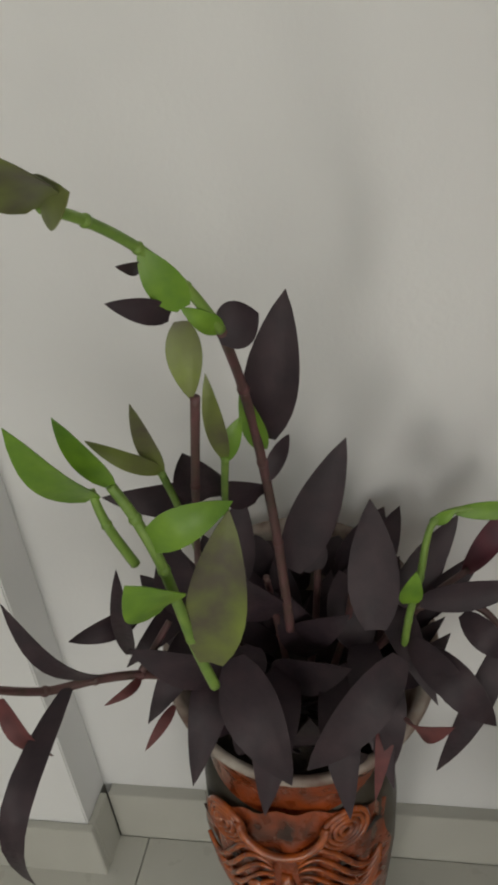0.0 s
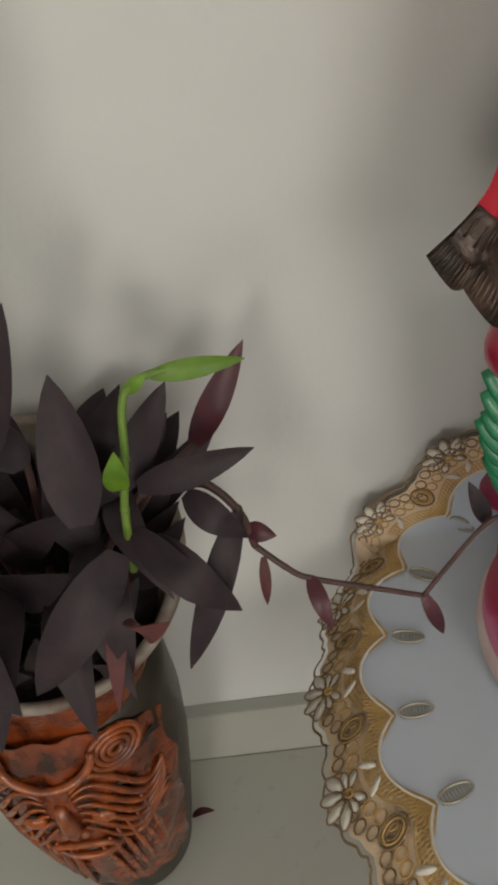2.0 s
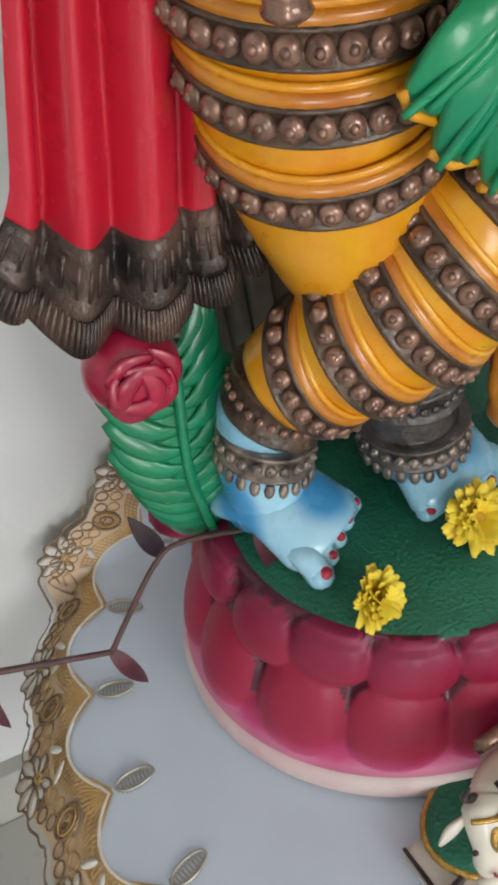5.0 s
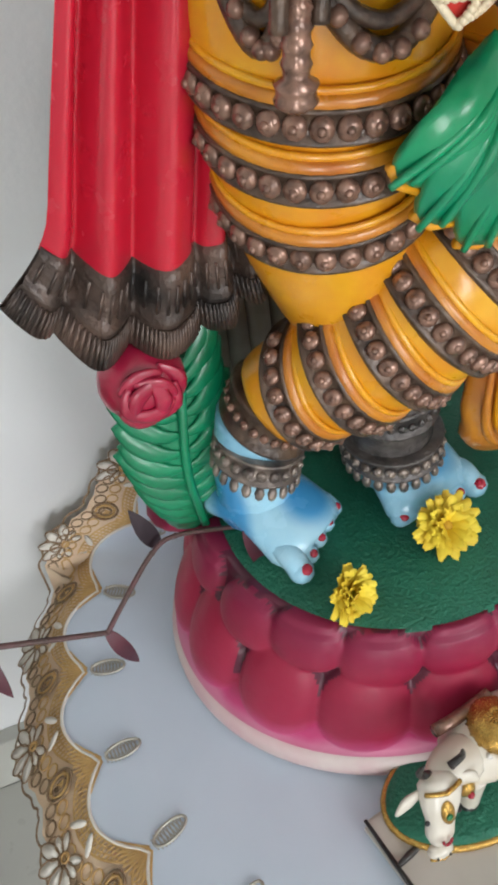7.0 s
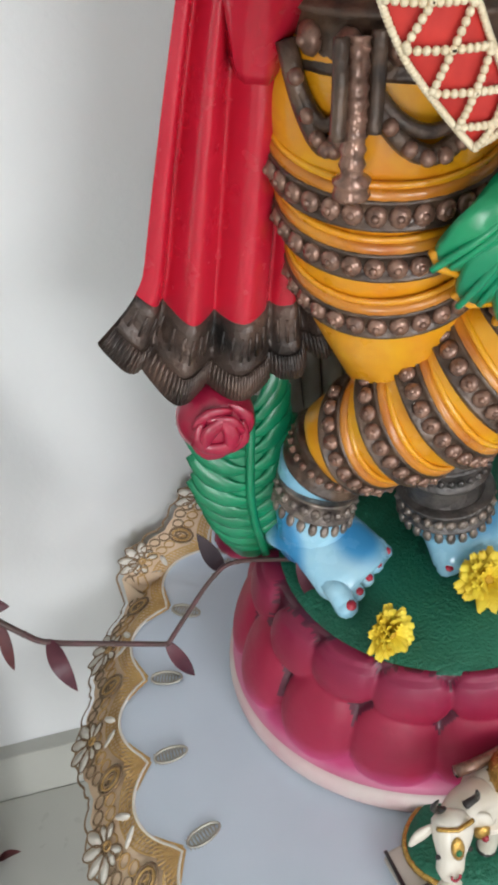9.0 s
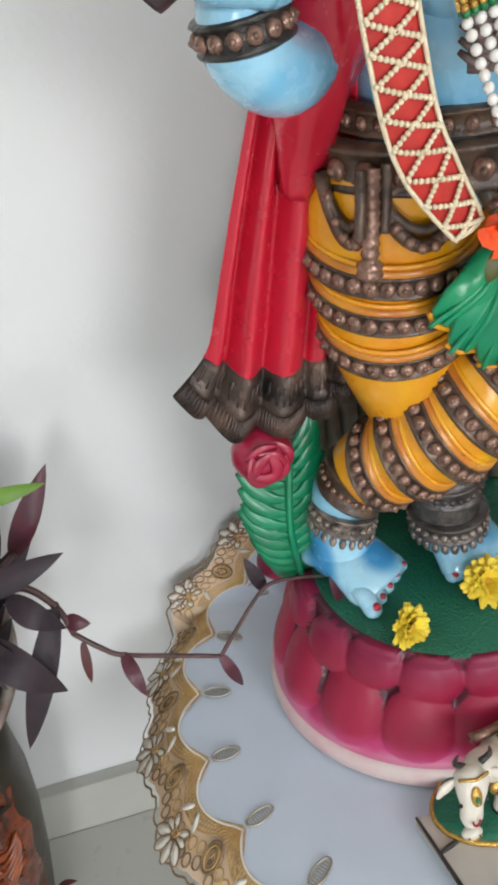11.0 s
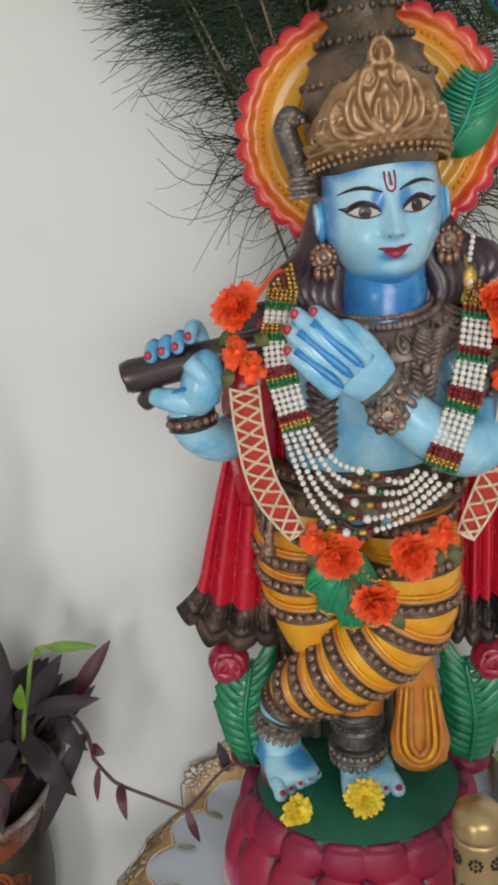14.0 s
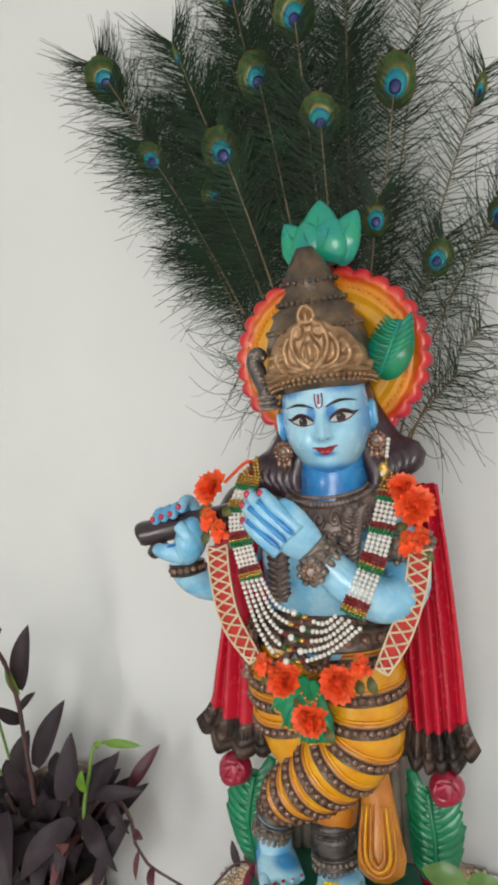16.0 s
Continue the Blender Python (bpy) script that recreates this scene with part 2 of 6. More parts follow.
PEARL = material("pearl", (0.78, 0.75, 0.7), (0.72, 0.69, 0.64), 0.22, 90, coat=0.6)
RUBY = material("maroon_bead", (0.24, 0.014, 0.018), (0.15, 0.01, 0.012), 0.35, 60)
EMERALD = material("green_bead", (0.012, 0.17, 0.05), rough=0.3, scale=90)
GILT = material("gilt", (0.6, 0.38, 0.1), (0.45, 0.26, 0.06), 0.25, 150, metal=0.8, bump=0.0008, bump_scale=500)
REDFAB = material("red_fabric", (0.55, 0.03, 0.02), (0.42, 0.02, 0.015), 0.7, 90)
STRINGPEARL = material("cream_seed_pearl", (0.76, 0.66, 0.47), (0.68, 0.56, 0.36), 0.3, 90, coat=0.3)
PETAL = material("orange_red_satin_petal", (0.93, 0.13, 0.03), (0.85, 0.075, 0.018), 0.5, 50, island=0.14)
OLIVE = material("olive_ribbon_leaf", (0.12, 0.12, 0.03), (0.07, 0.08, 0.02), 0.5, 60, island=0.2)
YPETAL = material("yellow_petal", (0.86, 0.7, 0.05), (0.8, 0.56, 0.03), 0.6, 60, island=0.12)
YCENTRE = material("flower_centre", (0.6, 0.36, 0.02), rough=0.7, scale=90)

BARB = material("peacock_barb", (0.014, 0.042, 0.018), (0.012, 0.018, 0.01), 0.5, 20, spec=0.2, island=0.45)
SHAFT = material("feather_shaft", (0.24, 0.17, 0.1), (0.14, 0.09, 0.05), 0.5, 40)
EYE_BRONZE = material("ocellus_bronze", (0.13, 0.12, 0.035), (0.06, 0.09, 0.03), 0.35, 90, metal=0.5, island=0.1)
EYE_GREEN = material("ocellus_green", (0.04, 0.15, 0.05), (0.03, 0.07, 0.02), 0.35, 90, metal=0.5)
EYE_TEAL = material("ocellus_teal", (0.006, 0.14, 0.24), (0.006, 0.2, 0.2), 0.4, 90, metal=0.2, spec=0.3)
EYE_BLUE = material("ocellus_navy", (0.008, 0.012, 0.1), rough=0.35, scale=90, metal=0.3)

PURPLE = material("purple_leaf", (0.042, 0.026, 0.032), (0.024, 0.017, 0.022), 0.5, 45, spec=0.3, bump=0.0003, bump_scale=200, island=0.15)
REDLEAF = material("wine_leaf", (0.1, 0.018, 0.03), (0.06, 0.014, 0.024), 0.42, 45, island=0.15)
GREEN = material("green_leaf", (0.16, 0.3, 0.025), (0.09, 0.2, 0.02), 0.45, 40, island=0.12)
YOUNG = material("olive_young_leaf", (0.17, 0.22, 0.04), (0.08, 0.07, 0.045), 0.45, 22, island=0.12)
DRY = material("wine_dry_leaf", (0.14, 0.035, 0.035), (0.08, 0.02, 0.022), 0.6, 60)
STEM_PURPLE = material("purple_stem", (0.13, 0.055, 0.06), (0.07, 0.045, 0.035), 0.5, 60)
STEM_GREEN = material("green_stem", (0.2, 0.32, 0.06), (0.12, 0.22, 0.04), 0.45, 50)
SOIL = material("soil", (0.025, 0.018, 0.013), (0.012, 0.009, 0.007), 0.95, 60, bump=0.004, bump_scale=120)
POTRIM = material("worn_white_rim", (0.42, 0.38, 0.33), (0.1, 0.045, 0.028), 0.5, 24)
POTRED = material("terracotta_paint", (0.3, 0.055, 0.01), (0.03, 0.01, 0.006), 0.28, 30, bump=0.002, bump_scale=60, coat=0.5)
POTDARK = material("dark_glaze", (0.03, 0.03, 0.024), (0.05, 0.033, 0.018), 0.4, 16, coat=0.12, spec=0.3)
POTBLACK = material("pierced_black", (0.01, 0.008, 0.007), rough=0.6, scale=40)
POTRELIEF = material("orange_relief", (0.42, 0.09, 0.011), (0.13, 0.028, 0.008), 0.24, 45, bump=0.0015, bump_scale=110, coat=0.5)
IVORY = material("ivory_resin", (0.74, 0.69, 0.6), (0.68, 0.61, 0.5), 0.35, 40, coat=0.3)
MARBLE = material("veined_slab", (0.6, 0.56, 0.5), (0.5, 0.46, 0.4), 0.4, 14)
BRASS = material("brushed_brass", (0.52, 0.38, 0.2), (0.42, 0.29, 0.14), 0.35, 30, metal=0.75)
MONEY = material("money_plant_leaf", (0.13, 0.24, 0.06), (0.07, 0.15, 0.03), 0.35, 30, island=0.2)


# ---- mesh helpers ----
class Shape:
    """Collects pieces into one mesh, with one material slot per material."""

    def __init__(self):
        self.verts, self.faces, self.mats, self.index = [], [], [], []

    def slot(self, mat):
        if mat not in self.mats:
            self.mats.append(mat)
        return self.mats.index(mat)

    def add(self, verts, faces, mat):
        o, s = len(self.verts), self.slot(mat)
        self.verts += [tuple(v) for v in verts]
        self.faces += [tuple(i + o for i in f) for f in faces]
        self.index += [s] * len(faces)
        return self

    def grid(self, rows, mat, closed=False, caps=False):
        n, m = len(rows), len(rows[0])
        f = [(i * m + j, i * m + (j + 1) % m, (i + 1) * m + (j + 1) % m, (i + 1) * m + j)
             for i in range(n - 1) for j in range(m if closed else m - 1)]
        if caps:
            f += [tuple(reversed(range(m))), tuple((n - 1) * m + j for j in range(m))]
        return self.add([p for r in rows for p in r], f, mat)

    def ball(self, c, r, mat, seg=10, rings=7, turn=None):
        c = Vector(c)
        r = (r, r, r) if isinstance(r, (int, float)) else r
        rows = []
        for i in range(rings + 1):
            a = math.pi * (i / rings * 0.998 + 0.001)
            row = []
            for j in range(seg):
                b = 2 * math.pi * j / seg
                v = Vector((r[0] * math.sin(a) * math.cos(b), r[1] * math.sin(a) * math.sin(b), r[2] * math.cos(a)))
                row.append(c + (turn @ v if turn else v))
            rows.append(row)
        return self.grid(rows, mat, True)

    def tube(self, pts, radii, mat, seg=12, flat=1.0, up=(0, -1, 0.01), wave=None, closed_path=False):
        """A tube along pts; flat squeezes it along 'up'; wave(angle, i) scales the radius."""
        pts = [Vector(p) for p in pts]
        if isinstance(radii, (int, float)):
            radii = [radii] * len(pts)
        rows, up = [], Vector(up)
        for i, p in enumerate(pts):
            d = (pts[min(i + 1, len(pts) - 1)] - pts[max(i - 1, 0)]).normalized()
            if closed_path:
                d = (pts[(i + 1) % len(pts)] - pts[i - 1]).normalized()
            u = up - d * up.dot(d)
            u = u.normalized() if u.length > 1e-4 else d.orthogonal().normalized()
            w = d.cross(u)
            rows.append([p + (u * (flat * math.cos(a)) + w * math.sin(a)) * radii[i] * (wave(a, i) if wave else 1)
                         for a in (2 * math.pi * k / seg for k in range(seg))])
        if closed_path:
            rows.append(rows[0])
        return self.grid(rows, mat, True, not closed_path)

    def mesh(self, name, smooth=True):
        me = bpy.data.meshes.new(name)
        me.from_pydata(self.verts, [], self.faces)
        for m in self.mats:
            me.materials.append(m)
        me.polygons.foreach_set("material_index", self.index)
        me.polygons.foreach_set("use_smooth", [smooth] * len(self.faces))
        me.validate()
        bm = bmesh.new()
        bm.from_mesh(me)
        bmesh.ops.recalc_face_normals(bm, faces=bm.faces)
        bm.to_mesh(me)
        bm.free()
        me.update()
        return me


def part(name, shape, parent=None, label="", smooth=True):
    ob = new(name, shape.mesh(name, smooth))
    if parent:
        ob.parent = parent
    return tagged(ob, label) if label else ob


def thing(name, at, label, category, group="", kind=""):
    ob = new(name)
    ob.location = at
    return tagged(ob, label, category, group, kind)


def child(name, shape, root, label="", smooth=True):
    """A part given in world coordinates, under a root that stands at its own place."""
    ob = part(name, shape, root, label, smooth)
    base = root
    off = Vector((0, 0, 0))
    while base:
        off += base.location
        base = base.parent
    ob.data.transform(Matrix.Translation(-off))
    return ob


def lerp(a, b, t):
    return tuple(x + (y - x) * t for x, y in zip(a, b))


def curve(pts, n):
    """n points on a smooth curve through pts."""
    pts = [Vector(p) for p in pts]
    out = []
    for k in range(n):
        t = k / (n - 1) * (len(pts) - 1)
        i = min(int(t), len(pts) - 2)
        u = t - i
        p0, p1, p2, p3 = pts[max(i - 1, 0)], pts[i], pts[i + 1], pts[min(i + 2, len(pts) - 1)]
        out.append(0.5 * (2 * p1 + (p2 - p0) * u + (2 * p0 - 5 * p1 + 4 * p2 - p3) * u * u + (3 * p1 - p0 - 3 * p2 + p3) * u ** 3))
    return out


def steps(vals, n):
    out = []
    for k in range(n):
        t = k / (n - 1) * (len(vals) - 1)
        i = min(int(t), len(vals) - 2)
        out.append(vals[i] + (vals[i + 1] - vals[i]) * (t - i))
    return out


def block(a, b, mat, bevel=0.0):
    s = Shape()
    bm = bmesh.new()
    bmesh.ops.create_cube(bm, size=1)
    for v in bm.verts:
        v.co = [a[i] + (b[i] - a[i]) * (v.co[i] + 0.5) for i in range(3)]
    if bevel:
        bmesh.ops.bevel(bm, geom=bm.edges[:], offset=bevel, segments=2, affect="EDGES")
    bm.verts.index_update()
    s.add([v.co.copy() for v in bm.verts], [[v.index for v in f.verts] for f in bm.faces], mat)
    bm.free()
    return s


def structure(name, shape, label, category, smooth=False):
    return tagged(part(name, shape, None, "", smooth), label, category, kind="structure")


# ---- the room ----
structure("wall_north", block((-2.3, 0.02, 0), (2.7, 0.17, 2.7), WALL), "plain off-white painted wall behind the statue", "wall")
structure("wall_east", block((2.6, -3.6, 0), (2.75, 0.02, 2.7), WALL), "plain off-white painted side wall", "wall")
structure("wall_west", block((-2.35, -3.6, 0), (-2.2, 0.02, 2.7), WALL), "plain off-white painted side wall", "wall")
south = block((-2.35, -3.75, 0), (-1.0, -3.6, 2.7), WALL)
# second opening, x 1.15 to 2.55, is made up to match the fill lamp
for a, b in (((0.3, -3.75, 0), (1.15, -3.6, 2.7)), ((2.55, -3.75, 0), (2.75, -3.6, 2.7)), ((1.15, -3.75, 0), (2.55, -3.6, 0.92)), ((1.15, -3.75, 2.1), (2.55, -3.6, 2.7)), ((-1.0, -3.75, 2.1), (0.3, -3.6, 2.7))):
    q = block(a, b, WALL)
    south.add(q.verts, q.faces, WALL)
structure("wall_south", south, "off-white painted wall with a door opening and an added fill light opening", "wall")
structure("ceiling", block((-2.35, -3.75, 2.7), (2.75, 0.17, 2.8), CEIL), "plain white painted ceiling", "ceiling")
structure("wall_pillar", block((-0.6, -0.055, 0.1), (0.0, 0.02, 2.7), WALL, 0.002), "off-white painted wall pillar standing proud of the wall", "pillar")
floor_ob = structure("floor", block((-2.35, -3.75, -0.12), (2.75, 0.02, -0.006), GROUT), "grey-green glazed floor tiles with narrow joints", "floor")
sk = structure("baseboard", block((-0.001, 0.004, 0.0), (0.0, 0.02, 0.098), GROUT), "pale grey tile baseboard along the wall", "baseboard")
for x in (0.0125, 0.86, 1.7):
    part("tile", block((x + 0.0003, 0.0, -0.004), (min(x + 0.8397, 2.6) if x > 0.1 else 0.8597, 0.02, 0.1), SKIRT, 0.001), sk, smooth=False)
part("tile", block((-0.6, -0.068, -0.004), (0.012, -0.0555, 0.105), SKIRT, 0.0015), sk, smooth=False)
part("tile", block((0.0005, -0.0555, -0.004), (0.012, -0.001, 0.105), SKIRT, 0.0015), sk, smooth=False)


# ---- the table, its cloth and the lace border ----
TC = Vector((0.985, -0.215, 0.0))
table = thing("round_table", (TC.x, TC.y, 0), "low round dark wooden table under a blue-grey cloth", "table")
top = Shape()
top.grid([[TC + Vector((r * math.cos(a), max(-0.4, min(0.205, r * math.sin(a))), z)) for a in (2 * math.pi * k / 64 for k in range(64))]
          for r, z in ((0.3, 0.365), (0.325, 0.368), (0.33, 0.38), (0.325, 0.392), (0.02, 0.393))], WOOD, True, True)
child("tabletop", top, table)
for sx, sy in ((-1, -1), (1, -1), (-1, 1), (1, 1)):
    leg = Shape().tube([TC + Vector((sx * 0.2, sy * 0.14, z)) for z in (0, 0.03, 0.15, 0.3, 0.366)], [0.014, 0.017, 0.019, 0.022, 0.026], WOOD, 12, up=(1, 0, 0))
    child("leg", leg, table)


def lay(r, a, lift=0.0):
    """A point of the flat cover; it folds up where it meets the wall and droops past the table's edge."""
    x, y, z = TC.x + r * math.cos(a), TC.y + r * math.sin(a), 0.401 + lift
    if y > -0.012:
        z, y = z + (y + 0.012) * 0.95, -0.012 + (y + 0.012) * 0.12
    elif r > 0.325:
        z -= (r - 0.325) * 0.8
    return Vector((x, y, z))


N_SCALLOP = 21
STEP = 2 * math.pi / N_SCALLOP
PHASE = radians(183.9)


def inner_r(a):
    u = abs(((a - PHASE) / STEP + 0.5) % 1 - 0.5) * 2
    return 0.298 + 0.026 * math.sin(u * math.pi / 2) ** 0.8


def outer_r(a):
    u = abs(((a - PHASE) / STEP) % 1 - 0.5) * 2
    return 0.36 + 0.016 * (1 - u) ** 0.6 + 0.004 * abs(math.sin(a * N_SCALLOP * 2.5))


cover = thing("table_cover", (TC.x, TC.y, 0.4), "blue-grey sateen table cover with a scalloped gold lace border", "tablecloth")
cl = Shape()
AN = [2 * math.pi * k / 252 for k in range(252)]
cl.grid([[lay(inner_r(a) * f, a, 0.0012 * math.sin(5 * a + 9 * f) * f) for a in AN] for f in (0.02, 0.25, 0.5, 0.75, 0.9, 1.0)], CLOTH, True)
child("cloth", cl, cover)
sheer = Shape()
for k in range(150, 252 + 150):
    a, b = AN[k % 252], AN[(k + 1) % 252]
    sheer.grid([[lay(inner_r(t) + (outer_r(t) - 0.004 - inner_r(t)) * f, t, 0.0002) for t in (a, b)] for f in (0.05, 0.5, 0.97)], SHEER)
tagged(child("sheer_backing", sheer, cover, "sheer gold fabric behind the lace"), kind="stuff")
cord = Shape()
cord.tube([lay(inner_r(a), a, 0.002) for a in AN], 0.0016, PALELACE, 6, up=(0, 0, 1), closed_path=True)
child("edge_cord", cord, cover, "pale gold corded edge")


def strip(s, p, q, w, mat, lift=0.002):
    """A flat thread of the lace between two (r, angle) places."""
    n = 5
    rows = []
    for k in range(n + 1):
        r, a = lerp(p, q, k / n)
        rows.append((r, a))
    dr, da = q[0] - p[0], (q[1] - p[1]) * 0.33
    l = math.hypot(dr, da) or 1
    off = (-da / l * w / 2, dr / l * w / 2 / 0.33)
    s.grid([[lay(r - off[0], a - off[1], lift), lay(r, a, lift + w * 0.45), lay(r + off[0], a + off[1], lift)] for r, a in rows], mat)


def loop_thread(s, r0, a0, lr, la, turn, w, mat, n=14, lift=0.002):
    ring = []
    for k in range(n):
        t = 2 * math.pi * k / n
        u, v = lr * math.cos(t), la * math.sin(t)
        ring.append((r0 + u * math.cos(turn) - v * math.sin(turn), a0 + (u * math.sin(turn) + v * math.cos(turn)) / 0.34))
    s.tube([lay(r, a, lift) for r, a in ring], w, mat, 5, up=(0, 0, 1), closed_path=True)


def leaf_fill(s, r0, a0, lr, la, turn, mat, lift=0.0016):
    """A filled oval of cloth in the lace."""
    rim = []
    for k in range(14):
        t = 2 * math.pi * k / 14
        u, v = lr * math.cos(t), la * math.sin(t)
        rim.append((r0 + u * math.cos(turn) - v * math.sin(turn), a0 + (u * math.sin(turn) + v * math.cos(turn)) / 0.34))
    s.grid([[lay(r0, a0, lift + 0.0006) for q in rim], [lay(r, a, lift) for r, a in rim], [lay(r, a, lift - 0.0008) for r, a in rim]], mat, True)


def between(a, f):
    return inner_r(a) + (outer_r(a) - inner_r(a)) * f


for k in range(N_SCALLOP):
    a0 = PHASE + k * STEP
    half = STEP / 2
    lace = Shape()
    # golden openwork band along the cloth's edge, with ladders of small holes
    along = [a0 - half + STEP * u / 26 for u in range(27)]
    for off, w in ((0.0015, 0.0022), (0.0065, 0.0013), (0.011, 0.0013), (0.0155, 0.002)):
        for p, q in zip(along, along[1:]):
            strip(lace, (inner_r(p) + off, p), (inner_r(q) + off, q), w, GOLDLACE)
    for p in along[:-1]:
        strip(lace, (inner_r(p) + 0.001, p), (inner_r(p) + 0.0155, p), 0.0017, GOLDLACE)
    # solid fan spreading from each tip
    for j in range(-6, 7):
        strip(lace, (0.2985, a0 + j * 0.001), (0.324 - 0.0012 * abs(j), a0 + j * half * 0.085), 0.0021, GOLDLACE)
    # net of rounded meshes outside the band
    for q in range(2):
        for u in range(9):
            a = a0 - half + STEP * (u + 0.5 * q) / 9
            f = 0.5 + 0.24 * q
            loop_thread(lace, between(a, f), a, 0.0058, 0.005, 0.4, 0.0009, BROWNLACE if q else GOLDLACE, 9)
    for p, q in zip(along, along[1:]):
        strip(lace, (outer_r(p), p), (outer_r(q), q), 0.0022, BROWNLACE)
    # arched leaf before each tip, in rows of cord
    for q in range(3):
        loop_thread(lace, 0.3385, a0, 0.0135 - 0.0035 * q, 0.0105 - 0.003 * q, 0.15, 0.0013, BROWNLACE if q != 1 else GOLDLACE, 16, 0.0026)
    child("lace", lace, cover, "open gold and brown metallic lace", True)
    # flower of filled white petals at the outer edge, between two tips
    blossom = Shape()
    fa = a0 + half
    for p in range(8):
        t = (p - 3.5) * 0.66
        big = 1.25 if abs(t) < 1.4 else 0.85
        r0, aa = 0.357 + 0.0125 * big * math.cos(t), fa + 0.0135 * big * math.sin(t) / 0.34
        leaf_fill(blossom, r0, aa, 0.0078 * big, 0.0038 * big, t, PALELACE, 0.003)
        loop_thread(blossom, r0, aa, 0.0084 * big, 0.0044 * big, t, 0.0008, BROWNLACE, 12, 0.003)
    for p in (-1, 1):
        leaf_fill(blossom, 0.335, fa + p * 0.03, 0.0085, 0.003, p * 0.7, PALELACE, 0.003)
    loop_thread(blossom, 0.356, fa, 0.0035, 0.0035, 0, 0.0012, GOLDLACE, 10, 0.0034)
    child("lace_flower", blossom, cover, "flower of white petals in the lace", True)
    # oval net motif before each tip
    ov = Shape()
    loop_thread(ov, 0.279, a0, 0.0155, 0.0085, 0, 0.0013, SILVER, 22)
    for j in range(-4, 5):
        u = j * 0.0031
        h = 0.0085 * math.sqrt(max(0, 1 - (u / 0.0155) ** 2))
        strip(ov, (0.279 + u, a0 - h / 0.28), (0.279 + u + 0.003, a0 + h / 0.28), 0.001, SILVER, 0.0014)
        strip(ov, (0.279 + u + 0.003, a0 - h / 0.28), (0.279 + u, a0 + h / 0.28), 0.001, SILVER, 0.0014)
    tagged(child("oval_motif", ov, cover, "silver thread oval net motif"), kind="stuff")


# ---- the statue: one mesh ----
st = Shape()
BC = Vector((0.98, -0.182, 0.0))


def ell(rx, ry, z, n=72, wob=0.0):
    return [BC + Vector((rx * math.cos(a) * (1 + wob * math.sin(9 * a)), ry * math.sin(a), z)) for a in (2 * math.pi * k / n for k in range(n))]


st.grid([ell(0.2, 0.174, 0.403), ell(0.203, 0.177, 0.409), ell(0.2035, 0.1775, 0.418), ell(0.202, 0.176, 0.425), ell(0.198, 0.172, 0.431)], PINKRIM, True, True)
st.grid([ell(0.142, 0.1435, 0.5565), ell(0.137, 0.139, 0.5605), ell(0.06, 0.06, 0.562), ell(0.002, 0.002, 0.562)], DISC, True)

# lotus base: two rows of swelling petals modelled out of one sloping wall
petals = []
prng = random.Random(31)
for k in range(15):
    petals.append((2 * math.pi * (k + prng.uniform(-0.06, 0.06)) / 15, 0.38, 0.222, 0.35, 0.0115, 0.0))
for k in range(17):
    petals.append((2 * math.pi * (k + 0.45 + prng.uniform(-0.12, 0.12)) / 17, 0.81 + prng.uniform(-0.03, 0.03), 0.198, 0.21, 0.0085, 0.003))


def petal_lift(a, v):
    best = -0.002
    for pa, pv, pw, ph, hgt, base in petals:
        da = (a - pa + math.pi) % (2 * math.pi) - math.pi
        dv = v - pv
        r = (abs(da / pw) ** 2.3 + abs(dv / ph) ** 2.3) ** (1 / 2.3)
        if r < 1:
            best = max(best, base + hgt * (1 - r ** 2.6) ** 0.8)
    return best


lotus = []
for i in range(57):
    v = i / 56
    row = []
    for k in range(480):
        a = 2 * math.pi * k / 480
        rr, ry, z = 0.198 - 0.05 * v ** 0.8, 0.172 - 0.03 * v ** 0.8, 0.431 + 0.128 * v
        l = petal_lift(a, v) if 0 < i else 0.0
        if i > 52:
            l *= 0.75
        row.append(BC + Vector(((rr + l) * math.cos(a), (ry + l) * math.sin(a), z + l * 0.35)))
    lotus.append(row)
lotus.append(ell(0.139, 0.1405, 0.558, 480))
outline = st.slot(WINE)
first = len(st.faces)
st.grid(lotus, LOTUS, True)
for f in range(57 * 480):
    v, a = (f // 480 + 0.5) / 56, 2 * math.pi * (f % 480 + 0.5) / 480
    if v > 0.3 and petal_lift(a, v) < 0.0028:
        st.index[first + f] = outline
for k in range(13):
    x = 0.862 + 0.0185 * k
    st.tube([(x, -0.085 - 0.002 * (k % 2), z) for z in (0.56, 0.65, 0.75, 0.85)], 0.0105, BACKING, 8)


